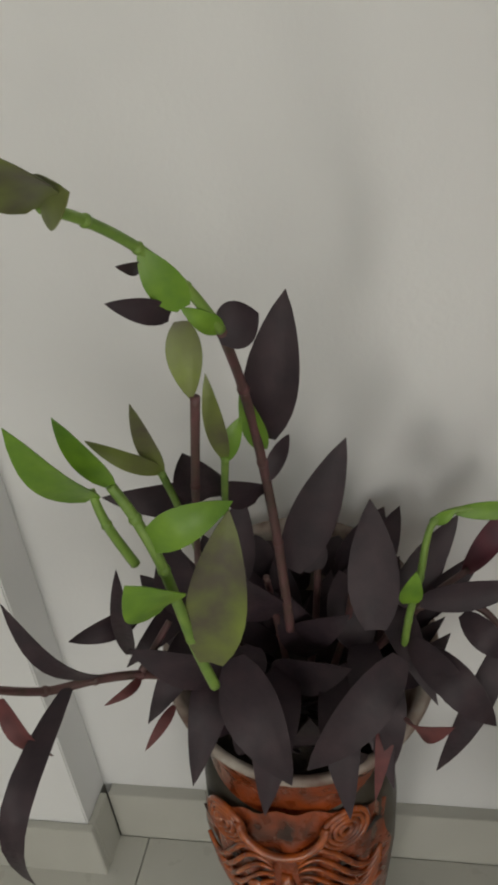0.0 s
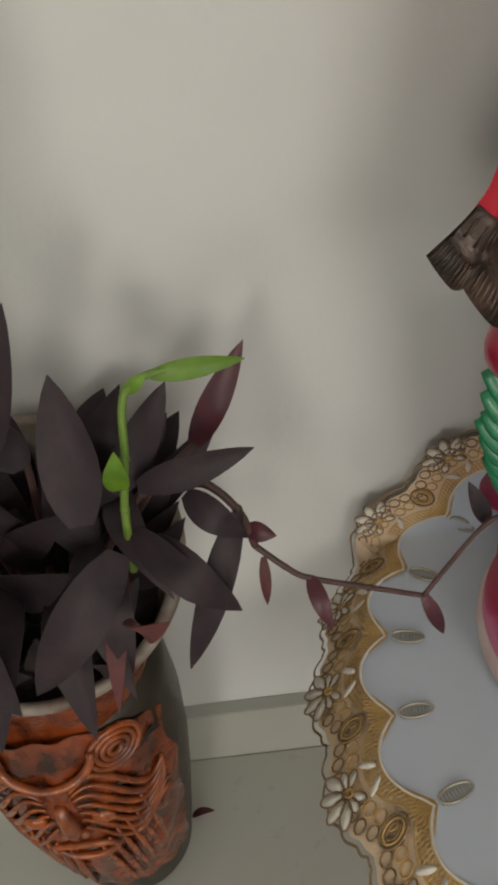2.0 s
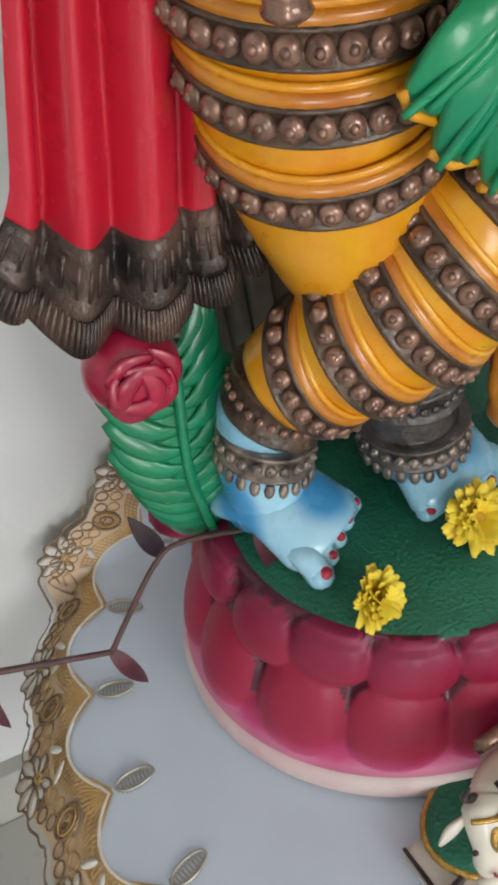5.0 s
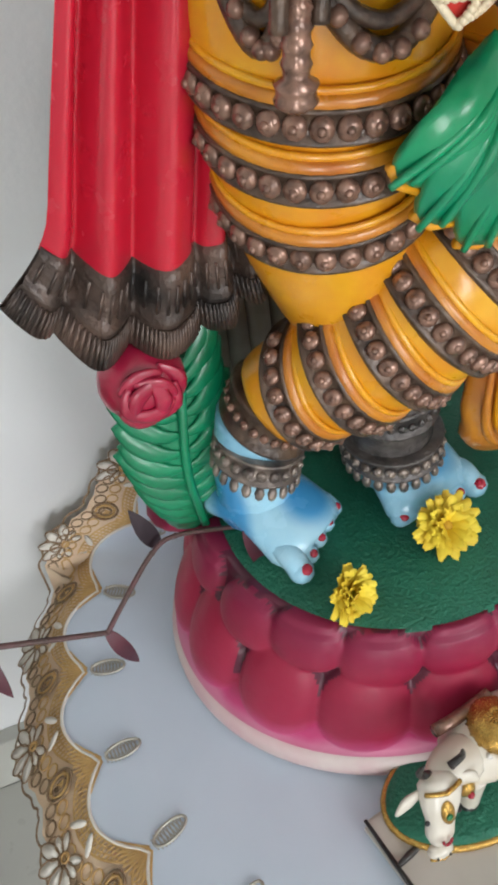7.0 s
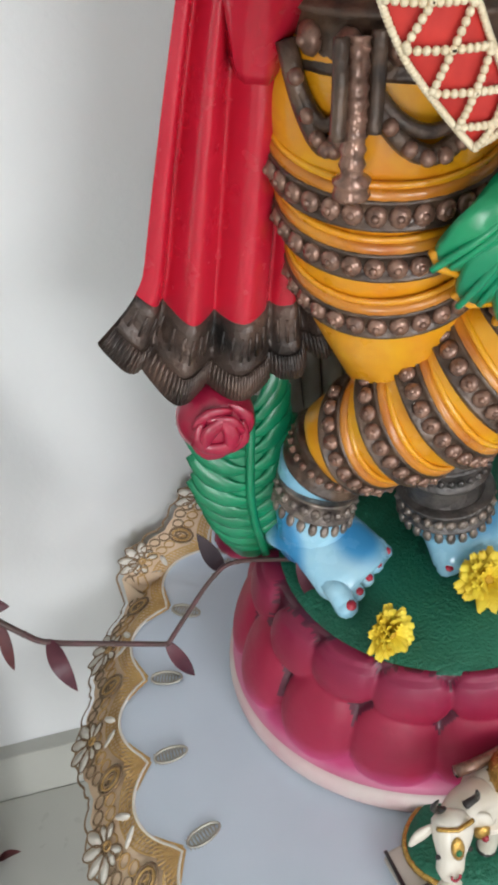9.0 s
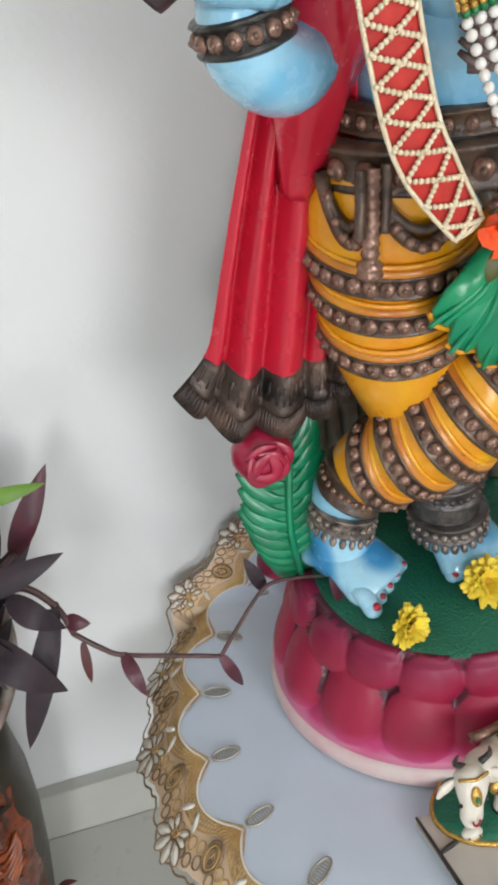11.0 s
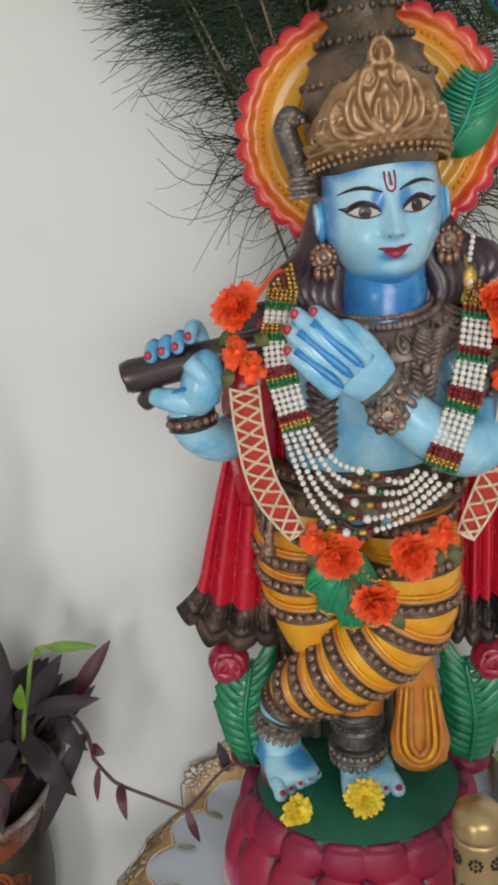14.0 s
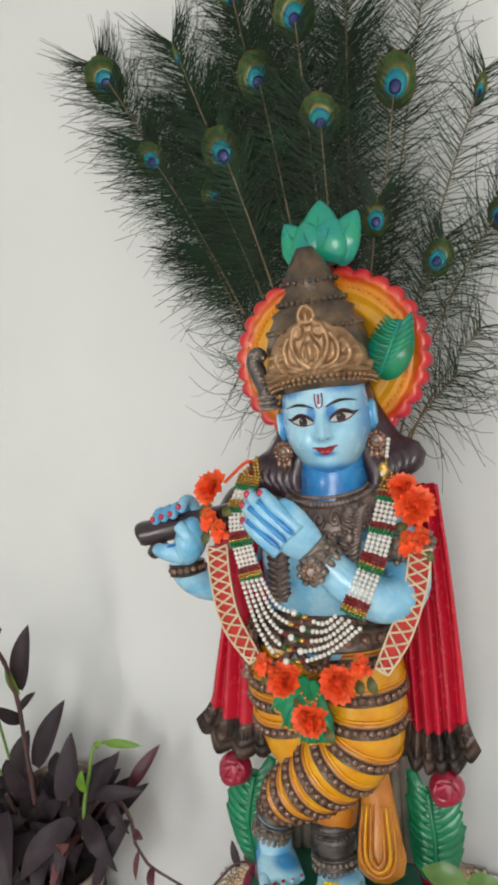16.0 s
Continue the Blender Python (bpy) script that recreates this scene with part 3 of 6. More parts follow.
def band(c, d, r, squeeze=1.0, drop=0.012, width=0.02, bead=0.0058, mat=None, bead_mat=None, up=(0, -1, 0), cover=-0.4, gap=0.0122, fringe=0.0, side_scale=1.0):
    """A broad moulded border round a limb: raised edges, a row of studs, and a drop towards the front."""
    mat, bead_mat = mat or BRONZE, bead_mat or BEAD
    c, d = Vector(c), Vector(d).normalized()
    u = Vector(up) - d * Vector(up).dot(d)
    u.normalize()
    w = d.cross(u)
    prof = ((-0.6, -0.004), (-0.52, 0.003), (-0.42, 0.0045), (-0.34, 0.002), (0.3, 0.002), (0.38, 0.0042), (0.48, 0.0036), (0.6, -0.004))
    rows = []
    for o, lift in prof:
        rows.append([c + d * (o * width + drop * math.cos(a)) + (u * math.cos(a) * squeeze + w * math.sin(a) * side_scale) * (r + lift) for a in (2 * math.pi * k / 48 for k in range(48))])
    st.grid(rows, mat, True)
    m = max(10, int(2 * math.pi * r / gap))
    for k in range(m):
        a = 2 * math.pi * k / m
        if math.cos(a) < cover:
            continue
        out = (u * math.cos(a) * squeeze + w * math.sin(a) * side_scale)
        p = c + d * drop * math.cos(a) + out * (r + 0.0025)
        n = out.normalized()
        t = d.cross(n).normalized()
        turn = Matrix((t, d, n)).transposed()
        st.ball(p, (bead, bead * 1.05, bead * 0.62), bead_mat, 10, 6, turn)
        st.ball(p + n * bead * 0.45, bead * 0.42, bead_mat, 6, 5)
        if fringe:
            st.ball(p + d * fringe * width * 0.75, (bead * 0.9, bead * 1.4, bead * 0.6), bead_mat, 8, 6, turn)


# feet
def foot(heel, toe, ankle, w, hand=1):
    heel, toe, ankle = Vector(heel), Vector(toe), Vector(ankle)
    d = toe - heel
    f = d.normalized()
    side = Vector((d.y, -d.x, 0)).normalized()
    st.tube(curve([heel - d * 0.12, heel, heel + d * 0.45 + Vector((0, 0, 0.012)), toe - d * 0.1 + Vector((0, 0, -0.002)), toe + f * 0.006 + Vector((0, 0, -0.006))], 20),
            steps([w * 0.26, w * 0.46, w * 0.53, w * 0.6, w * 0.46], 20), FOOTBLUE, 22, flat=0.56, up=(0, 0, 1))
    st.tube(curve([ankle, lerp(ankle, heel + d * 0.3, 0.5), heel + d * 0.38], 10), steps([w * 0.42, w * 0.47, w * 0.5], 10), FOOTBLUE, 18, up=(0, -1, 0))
    for k in range(5):
        o = (k - 2) * w * 0.245 * hand
        r = w * (0.16 if k == 0 else 0.122)
        tip = toe - side * o + f * (0.012 - 0.0032 * k) + Vector((0, 0, -0.004))
        root = toe - side * o * 0.82 - f * 0.014 + Vector((0, 0, 0.002))
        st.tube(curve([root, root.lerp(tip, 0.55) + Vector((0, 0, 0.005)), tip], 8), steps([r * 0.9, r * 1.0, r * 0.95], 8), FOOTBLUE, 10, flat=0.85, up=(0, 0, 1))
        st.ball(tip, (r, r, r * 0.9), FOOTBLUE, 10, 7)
        st.ball(tip + f * r * 0.45 + Vector((0, 0, r * 0.55)), (r * 0.52, r * 0.52, r * 0.4), NAIL, 8, 6)
        if k:
            g = toe - side * (o - w * 0.1225 * hand)
            st.tube(curve([g - f * 0.036 + Vector((0, 0, 0.0125)), g - f * 0.014 + Vector((0, 0, 0.0065)), g + f * 0.008 + Vector((0, 0, 0.001))], 8), steps([0.001, 0.0026, 0.003], 8), BLUE, 8)


foot((0.856, -0.152, 0.584), (0.899, -0.218, 0.576), (0.878, -0.18, 0.68), 0.064)
foot((0.985, -0.165, 0.58), (1.001, -0.222, 0.574), (0.985, -0.175, 0.64), 0.068, -1)
band((0.876, -0.1835, 0.646), (-0.34, -0.3, -0.9), 0.0295, 1.0, 0.009, 0.017, 0.0042, OLDSILVER, OLDSILVER, gap=0.0086, fringe=1.0, cover=-1)
band((0.889, -0.187, 0.684), (-0.5, 0.02, -0.85), 0.0315, 1.0, 0.006, 0.026, 0.0034, BRONZE, BEAD, gap=0.0075, cover=-1)
st.tube([(0.983, -0.182, z) for z in (0.672, 0.664, 0.65, 0.632, 0.615, 0.604)], [0.033, 0.036, 0.034, 0.033, 0.034, 0.036], DARKSILVER, 28)
band((0.983, -0.182, 0.655), (0, 0, -1), 0.034, 1.0, 0.004, 0.022, 0.0034, DARKSILVER, DARKSILVER, gap=0.0072, cover=-1)
band((0.984, -0.185, 0.611), (0, -0.1, -1), 0.036, 1.0, 0.005, 0.018, 0.0044, DARKSILVER, OLDSILVER, gap=0.0088, fringe=1.0, cover=-1)


# legs in a draped dhoti
def folds(k, amp):
    return lambda a, i: 1 + amp * math.sin(k * a + i * 0.7) + amp * 0.5 * math.sin((k + 3) * a - i * 0.4)


def leg(pts, radii, places, n=40, mat=None, drop=0.014, squeeze=0.9, width=0.0175, bead=0.0064):
    mat = mat or YELLOW
    path, rad = curve(pts, n), steps(radii, n)
    puff = []
    for i in range(n):
        t = i / (n - 1)
        near = min([abs(t - q) for q in places] + [1.0]) * len(places)
        puff.append(rad[i] * (1 + 0.085 * min(1.0, near * 2.2) ** 0.7 - 0.02))
    st.tube(path, puff, mat, 32, flat=squeeze, wave=folds(5, 0.01))
    for t in places:
        f = t * (n - 1)
        i = min(int(f), n - 2)
        c = path[i].lerp(path[i + 1], f - i)
        d = (path[min(i + 3, n - 1)] - path[max(i - 2, 0)]).normalized()
        r = rad[i] * 1.03
        band(c, d, r, squeeze, drop, width, bead)
        u = Vector((0, -1, 0)) - d * -d.y
        u.normalize()
        w = d.cross(u)
        for off, thick, mm in ((-0.0125, 0.003, ORANGE), (-0.018, 0.0016, mat)):
            ring = [c + d * (off + drop * 1.1 * math.cos(a)) + u * math.cos(a) * (r + 0.0005) * squeeze + w * math.sin(a) * (r + 0.0005) for a in (2 * math.pi * k / 40 for k in range(40))]
            st.tube(ring, thick, mm, 7, up=tuple(d), flat=1.4, closed_path=True)


leg([(0.94, -0.2, 0.998), (0.932, -0.205, 0.93), (0.932, -0.205, 0.85), (0.95, -0.192, 0.755)], [0.066, 0.0655, 0.057, 0.036], [0.36, 0.49, 0.64], drop=0.016)
leg([(1.05, -0.2, 1.0), (1.058, -0.215, 0.91), (1.05, -0.222, 0.83), (0.996, -0.226, 0.774), (0.943, -0.216, 0.732), (0.892, -0.19, 0.694)], [0.06, 0.062, 0.061, 0.057, 0.048, 0.034],
    [0.1, 0.2, 0.305, 0.41, 0.51, 0.605, 0.7, 0.8, 0.89], n=60, width=0.019, bead=0.006)
leg([(0.985, -0.175, 0.78), (0.985, -0.18, 0.7), (0.983, -0.18, 0.652)], [0.05, 0.042, 0.034], [], 14, ORANGE)
# hanging end of the sash
st.tube(curve([(1.06, -0.2, 0.78), (1.067, -0.205, 0.7), (1.068, -0.21, 0.64), (1.066, -0.212, 0.612), (1.066, -0.212, 0.594)], 24), steps([0.02, 0.029, 0.039, 0.038, 0.018], 24), ORANGE, 24, flat=0.45, wave=folds(4, 0.03))
for q in range(3):
    ww = 0.029 - 0.009 * q
    st.tube(curve([(1.067 - ww * 0.75, -0.222, 0.72), (1.067 - ww, -0.2265 - 0.0015 * q, 0.65), (1.067 - ww * 0.7, -0.227 - 0.002 * q, 0.618 + 0.008 * q), (1.067, -0.2275 - 0.002 * q, 0.608 + 0.009 * q),
                   (1.067 + ww * 0.7, -0.227 - 0.002 * q, 0.618 + 0.008 * q), (1.067 + ww, -0.2265 - 0.0015 * q, 0.65), (1.067 + ww * 0.75, -0.222, 0.72)], 36), steps([0.0015, 0.0042, 0.0048, 0.0042, 0.0015], 36), YELLOW if q % 2 else ORANGE, 7)
# knotted front sash with pointed, yellow-edged ends
for k, (tx, tz, wd, yy) in enumerate(((0.938, 0.878, 0.018, 0.0), (0.956, 0.85, 0.021, 0.003), (0.985, 0.828, 0.023, 0.006), (1.015, 0.832, 0.02, 0.004))):
    root, tip = Vector((0.99, -0.276, 0.932)), Vector((tx, -0.282 + yy, tz + 0.01))
    path = curve([root, root.lerp(tip, 0.5) + Vector((0, -0.014, 0.004)), tip], 14)
    st.tube(path, steps([0.012, wd, wd * 1.05, wd * 0.55], 14), SASH, 18, flat=0.4, wave=folds(6, 0.07))
    for s2 in (-0.5, 0.0, 0.5):
        st.tube([p + Vector((s2 * wd * 1.1 * (j / 13), -wd * 0.4 * (1 - abs(s2) * 0.5) * min(1, j / 4 + 0.4), 0)) for j, p in enumerate(path)], steps([0.0015, 0.003, 0.002], 14), SASH, 7)
    e = (tip - root).normalized().cross(Vector((0, -1, 0))).normalized()
    st.tube([tip - e * wd * 0.6, tip + (tip - root).normalized() * 0.004, tip + e * wd * 0.6], 0.003, YELLOW, 7)
# belt of studs with hanging swags and a ribbed tassel
band((1.0, -0.205, 1.005), (0, 0.02, -1), 0.078, 1.0, 0.01, 0.032, 0.0085, BRONZE, BEAD, gap=0.017, cover=-1, side_scale=1.62)
band((1.0, -0.205, 1.032), (0, 0.02, -1), 0.072, 1.0, 0.008, 0.018, 0.005, BRONZE, BEAD, gap=0.011, cover=-1, side_scale=1.5)
for x0, x1, zl in ((0.872, 0.898, 0.95), (0.898, 0.968, 0.945), (0.968, 1.03, 0.95)):
    for q in range(2):
        pts = []
        for k in range(17):
            t = k / 16
            x = x0 + (x1 - x0) * t
            y = -0.205 - 0.0655 * math.sqrt(max(0.08, 1 - ((x - 0.938) / 0.072) ** 2)) if x < 0.975 else -0.272
            pts.append(Vector((x, y - 0.004, 1.0 - (1.0 - zl - 0.012 * q) * (1 - (2 * t - 1) ** 2) ** 0.8)))
        st.tube(pts, 0.0055 - 0.0015 * q, BRONZE, 8)
        if q == 0:
            for p in pts[1::2]:
                st.ball(p + Vector((0, -0.0045, 0)), 0.0046, BEAD, 8, 6)
tassel = curve([(0.899, -0.268, 1.005), (0.895, -0.274, 0.98), (0.891, -0.277, 0.955), (0.889, -0.277, 0.93)], 34)
st.tube(tassel, [0.0058 + 0.0012 * (k % 3 == 0) + (0.003 if k > 26 else 0) - (0.006 * (k - 31) / 2 if k > 31 else 0) for k in range(34)], BEAD, 12)
for sx in (-1, 1):
    st.tube([p + Vector((sx * 0.009, -0.003, 0.002)) for p in tassel[:20]], 0.004, BRONZE, 7)

# torso, neck and arms
st.tube(curve([(1.0, -0.205, 0.97), (1.0, -0.213, 1.03), (1.01, -0.228, 1.1), (1.015, -0.232, 1.165), (1.03, -0.236, 1.205)], 24), steps([0.098, 0.09, 0.1, 0.11, 0.05], 24), PALEBLUE, 32, flat=0.66)
st.ball((0.968, -0.262, 1.12), (0.045, 0.036, 0.04), PALEBLUE, 18, 12)
st.ball((1.06, -0.262, 1.12), (0.045, 0.034, 0.04), PALEBLUE, 18, 12)
st.tube(curve([(1.03, -0.236, 1.185), (1.036, -0.237, 1.22), (1.038, -0.232, 1.275)], 14), steps([0.062, 0.052, 0.05, 0.048], 14), DEEPBLUE, 22, wave=lambda a, i: 1 + 0.02 * math.sin(i * 1.6))
arm_path = curve([(1.105, -0.235, 1.17), (1.14, -0.245, 1.12), (1.146, -0.282, 1.075), (1.115, -0.31, 1.07), (1.07, -0.325, 1.1), (1.03, -0.333, 1.145)], 30)
st.tube(arm_path, steps([0.034, 0.035, 0.034, 0.034, 0.03, 0.021], 30), PALEBLUE, 20)
band((1.145, -0.247, 1.135), (0.2, -0.25, -1), 0.0375, 1.0, 0.004, 0.026, 0.0062, OLDSILVER, OLDSILVER, gap=0.013, cover=-1)
st.ball((1.14, -0.284, 1.137), (0.018, 0.011, 0.022), OLDSILVER, 12, 8)
for k in range(8):
    st.ball((1.14 + 0.014 * math.cos(k * 0.785), -0.294, 1.137 + 0.018 * math.sin(k * 0.785)), 0.005, OLDSILVER, 7, 5)
wrist = Vector((1.036, -0.332, 1.14))
band(wrist, (0.62, 0.12, -0.7), 0.0245, 1.0, 0.004, 0.026, 0.0058, OLDSILVER, OLDSILVER, gap=0.0112, cover=-1, fringe=0.9)
pen = Vector((1.036, -0.362, 1.12))
st.ball(pen, (0.021, 0.009, 0.02), OLDSILVER, 12, 8)
for k in range(9):
    a = 2 * math.pi * k / 9
    st.ball(pen + Vector((0.018 * math.cos(a), -0.004, 0.017 * math.sin(a))), 0.0056, OLDSILVER, 7, 5)
    st.ball(pen + Vector((0.009 * math.cos(a), -0.009, 0.009 * math.sin(a))), 0.0034, BEAD, 6, 5)
# the raised hand: fingers held together, with deep blue lines painted between them
st.tube(curve([(1.034, -0.335, 1.14), (1.018, -0.341, 1.158), (0.998, -0.346, 1.178), (0.982, -0.347, 1.196), (0.974, -0.346, 1.204)], 16), steps([0.021, 0.031, 0.036, 0.033, 0.022], 16), PALEBLUE, 20, flat=0.5)
FING = (((1.008, 1.188), (0.966, 1.229)), ((0.996, 1.178), (0.946, 1.228)), ((0.985, 1.168), (0.938, 1.212)), ((0.976, 1.157), (0.937, 1.19)))
for k, ((bx, bz), (tx, tz)) in enumerate(FING):
    st.tube(curve([(bx + 0.008, -0.35, bz - 0.012), ((bx + tx) / 2, -0.3585, (bz + tz) / 2), (tx, -0.352, tz)], 12), steps([0.0125, 0.0118, 0.0108, 0.0085], 12), PALEBLUE, 12)
    st.ball((tx, -0.352, tz), 0.0086, PALEBLUE, 10, 7)
    st.ball((tx - 0.002, -0.3595, tz + 0.002), (0.005, 0.0032, 0.0056), NAIL, 8, 6)
    if k:
        (cx, cz), (ux, uz) = FING[k - 1]
        st.tube(curve([((bx + cx) / 2 + 0.011, -0.366, (bz + cz) / 2 - 0.011), ((bx + cx) / 2, -0.3675, (bz + cz) / 2), ((tx + ux) / 2 + 0.006, -0.363, (tz + uz) / 2 - 0.008)], 10), steps([0.0015, 0.0046, 0.005], 10), DEEPBLUE, 8)
# the flute arm and hand
st.tube(curve([(0.9, -0.235, 1.165), (0.872, -0.25, 1.1), (0.845, -0.28, 1.08), (0.818, -0.308, 1.1), (0.814, -0.316, 1.13)], 24), steps([0.03, 0.028, 0.027, 0.025, 0.022], 24), PALEBLUE, 18)
st.tube(curve([(0.752, -0.33, 1.167), (0.755, -0.33, 1.168), (0.8, -0.326, 1.176), (0.86, -0.318, 1.188), (0.93, -0.308, 1.2)], 20), steps([0.0165, 0.0195, 0.0185, 0.0175, 0.0175], 20), FLUTE, 22, wave=lambda a, i: 1 + 0.015 * math.sin(3 * a + i))
st.tube([(0.7505, -0.3302, 1.1667), (0.7545, -0.33, 1.1676)], [0.0115, 0.0115], INK, 16)
st.ball((0.836, -0.334, 1.158), (0.024, 0.028, 0.038), PALEBLUE, 18, 12, Matrix.Rotation(0.3, 3, "Y"))
st.tube(curve([(0.84, -0.335, 1.14), (0.842, -0.349, 1.165), (0.826, -0.352, 1.186)], 10), steps([0.015, 0.014, 0.009], 10), PALEBLUE, 12)
st.tube(curve([(0.827, -0.338, 1.137), (0.8, -0.346, 1.143), (0.781, -0.342, 1.147)], 10), steps([0.016, 0.0135, 0.009], 10), PALEBLUE, 12)
st.tube(curve([(0.838, -0.351, 1.15), (0.822, -0.356, 1.156), (0.806, -0.354, 1.152)], 8), steps([0.001, 0.003, 0.001], 8), DEEPBLUE, 8)
st.tube(curve([(0.79, -0.33, 1.152), (0.778, -0.33, 1.146), (0.766, -0.328, 1.136)], 10), steps([0.009, 0.013, 0.01], 10), FLUTE, 12)
for k in range(4):
    x = 0.783 + 0.0152 * k
    h = 0.0042 * k - 0.006 + 0.006 * (k == 3)
    st.tube(curve([(x + 0.01, -0.303, 1.172), (x + 0.005, -0.309, 1.196 + h), (x + 0.001, -0.326, 1.206 + h), (x, -0.342, 1.197 + h)], 12), steps([0.008, 0.0085, 0.0086, 0.0076], 12), BLUE if k != 3 else PALEBLUE, 12)
    st.ball((x, -0.342, 1.197 + h), 0.0078, PALEBLUE, 10, 7)
    st.ball((x - 0.001, -0.3495, 1.199 + h), (0.0045, 0.003, 0.005), NAIL, 8, 6)
band((0.8165, -0.312, 1.112), (0.12, -0.1, -1), 0.0245, 1.0, 0.003, 0.018, 0.005, BLACK, BEAD, gap=0.0098, cover=-1)


# shawl over both arms: full rounded folds with a flared dark ribbed hem
def shawl(top_l, top_r, bot_l, bot_r, y_top, y_bot, z_top, z_bot, nf, bulge, ph):
    cols, lines = 96, 30

    def lobe(u, v):
        q = nf * (u + 0.06 * math.sin(2 * math.pi * u + ph * 9)) + ph + 0.1 * math.sin(3 * v + 4 * u)
        return 2 * abs(math.sin(math.pi * q)) ** 0.75 - 1 + 0.18 * math.sin(2.7 * math.pi * q + 1)

    def pt(u, v, deep):
        x = lerp((top_l,), (bot_l,), v ** 1.05)[0] * (1 - u) + lerp((top_r,), (bot_r,), v ** 0.9)[0] * u
        x += bulge * math.sin(math.pi * min(1, v * 1.1)) * (1 - 2 * u) * -0.5
        z = z_top + (z_bot - z_top) * v
        amp = 0.009 + 0.001 * v
        y = y_top + (y_bot - y_top) * v - 0.012 * math.sin(math.pi * u)
        f = lobe(u, v)
        y -= amp * (1 - 0.45 * max(0, v - 0.85) / 0.15) * f
        z += -0.004 * v ** 8 * f - 0.02 * v * math.sin(math.pi * u) + 0.012 * v
        z += 0.036 * max(0, v - 0.8) / 0.2 * (max(0, 0.25 - u) / 0.25) ** 1.5 + 0.02 * max(0, v - 0.8) / 0.2 * (max(0, u - 0.8) / 0.2) ** 1.5
        flare = max(0, v - 0.85) / 0.15
        x += (u - 0.5) * 0.03 * flare ** 1.5
        y -= 0.005 * flare ** 1.6 * (0.5 + 0.5 * f)
        if deep > 0.012:
            deep *= min(1.0, 4 * u, 4 * (1 - u))
        return Vector((x, y + deep, z))

    vs = [0.87 * k / (lines - 1) for k in range(lines)]
    st.grid([[pt(u / cols, v, 0) for u in range(cols + 1)] for v in vs], RED)
    hv = [0.858, 0.866, 0.88, 0.91, 0.93, 0.938, 0.946, 0.97, 0.99, 1.0]
    out = [0.002, -0.003, -0.0045, -0.004, -0.004, -0.007, -0.0045, -0.0055, -0.0065, -0.003]
    st.grid([[pt(u / cols, v, o) for u in range(cols + 1)] for v, o in zip(hv, out)], HEM)
    st.grid([[pt(u / cols, v, 0.02 + 0.01 * v) for u in range(cols + 1)] for v in vs], RED)
    st.grid([[pt(u / cols, v, 0.02 + 0.01 * v) for u in range(cols + 1)] for v in hv], HEM)
    st.grid([[pt(u / cols, 1.0, -0.004) for u in range(cols + 1)], [pt(u / cols, 1.0, 0.028) for u in range(cols + 1)]], HEM)
    for k in range(78):
        u = (k + 0.5) / 78
        st.tube([pt(u, 0.95, -0.0055), pt(u, 0.972, -0.0068), pt(u, 0.994, -0.0065)], [0.0011, 0.0016, 0.0014], HEM, 5)
        if k % 3 == 1:
            st.tube([pt(u, 0.882, -0.0046), pt(u, 0.925, -0.0046)], 0.0011, HEM, 5)


shawl(0.882, 0.92, 0.755, 0.9, -0.23, -0.165, 1.2, 0.768, 5.2, 0.01, 0.05)
shawl(1.115, 1.188, 1.092, 1.208, -0.2, -0.15, 1.22, 0.768, 5.2, 0.006, 0.35)
st.tube(curve([(0.9, -0.24, 1.2), (0.885, -0.27, 1.15), (0.876, -0.262, 1.1), (0.868, -0.232, 1.04), (0.86, -0.21, 0.98)], 24), steps([0.03, 0.034, 0.03, 0.024, 0.012], 24), RED, 20, wave=folds(6, 0.09))
st.tube(curve([(0.91, -0.225, 1.2), (0.89, -0.24, 1.2), (0.865, -0.25, 1.17)], 12), steps([0.03, 0.034, 0.028], 12), FLUTE, 14)


# buds and curled green plumes under the shawl
def bud(c, r):
    c = Vector(c)
    st.ball(c, (r * 0.95, r * 0.8, r * 0.95), ROSEP, 22, 14)
    for k in range(9):
        a = k * 2.4
        q = 0.2 + 0.75 * k / 8
        o = Vector((math.cos(a), 0, math.sin(a)))
        t = Vector((-math.sin(a), 0, math.cos(a)))
        base = c + o * r * q * 0.6 + Vector((0, -r * 0.8 * math.sqrt(1 - (q * 0.8) ** 2), 0))
        st.tube(curve([base - t * r * 0.5 + o * -r * 0.05, base + o * r * 0.14 + Vector((0, -r * 0.05, 0)), base + t * r * 0.5 + o * -r * 0.05], 9), steps([0.002, r * 0.16, r * 0.2, r * 0.15, 0.002], 9), ROSEP, 9, flat=0.4)


def plume(c, wx, z0, z1, lean):
    n = 26
    spine = curve([(c[0] + lean, c[1], z0), (c[0], c[1] - 0.012, (z0 + z1) / 2), (c[0] + lean * 0.6, c[1], z1)], n)
    wide = [wx * (0.5 + 0.5 * math.sin(math.pi * (0.12 + 0.72 * k / (n - 1)))) for k in range(n)]
    st.tube(spine, [w * 0.86 for w in wide], GREENP, 24, flat=0.46)
    for k in range(0, n - 2, 2):
        w = wide[k]
        for sd in (-1, 1):
            p = spine[k]
            st.tube(curve([p + Vector((0, -w * 0.4, 0)), p + Vector((sd * w * 0.42, -w * 0.38, 0.004)), p + Vector((sd * w * 0.8, -w * 0.2, 0.016)), p + Vector((sd * w * (0.98 + 0.06 * (k % 3)), 0.0, 0.03 + 0.003 * (k % 3)))], 9),
                    steps([0.002, 0.007, 0.009, 0.005], 9), GREENP, 10, flat=0.32)
    st.tube([p + Vector((0, -wx * 0.43, 0)) for p in spine], 0.0036, GREENP, 8)


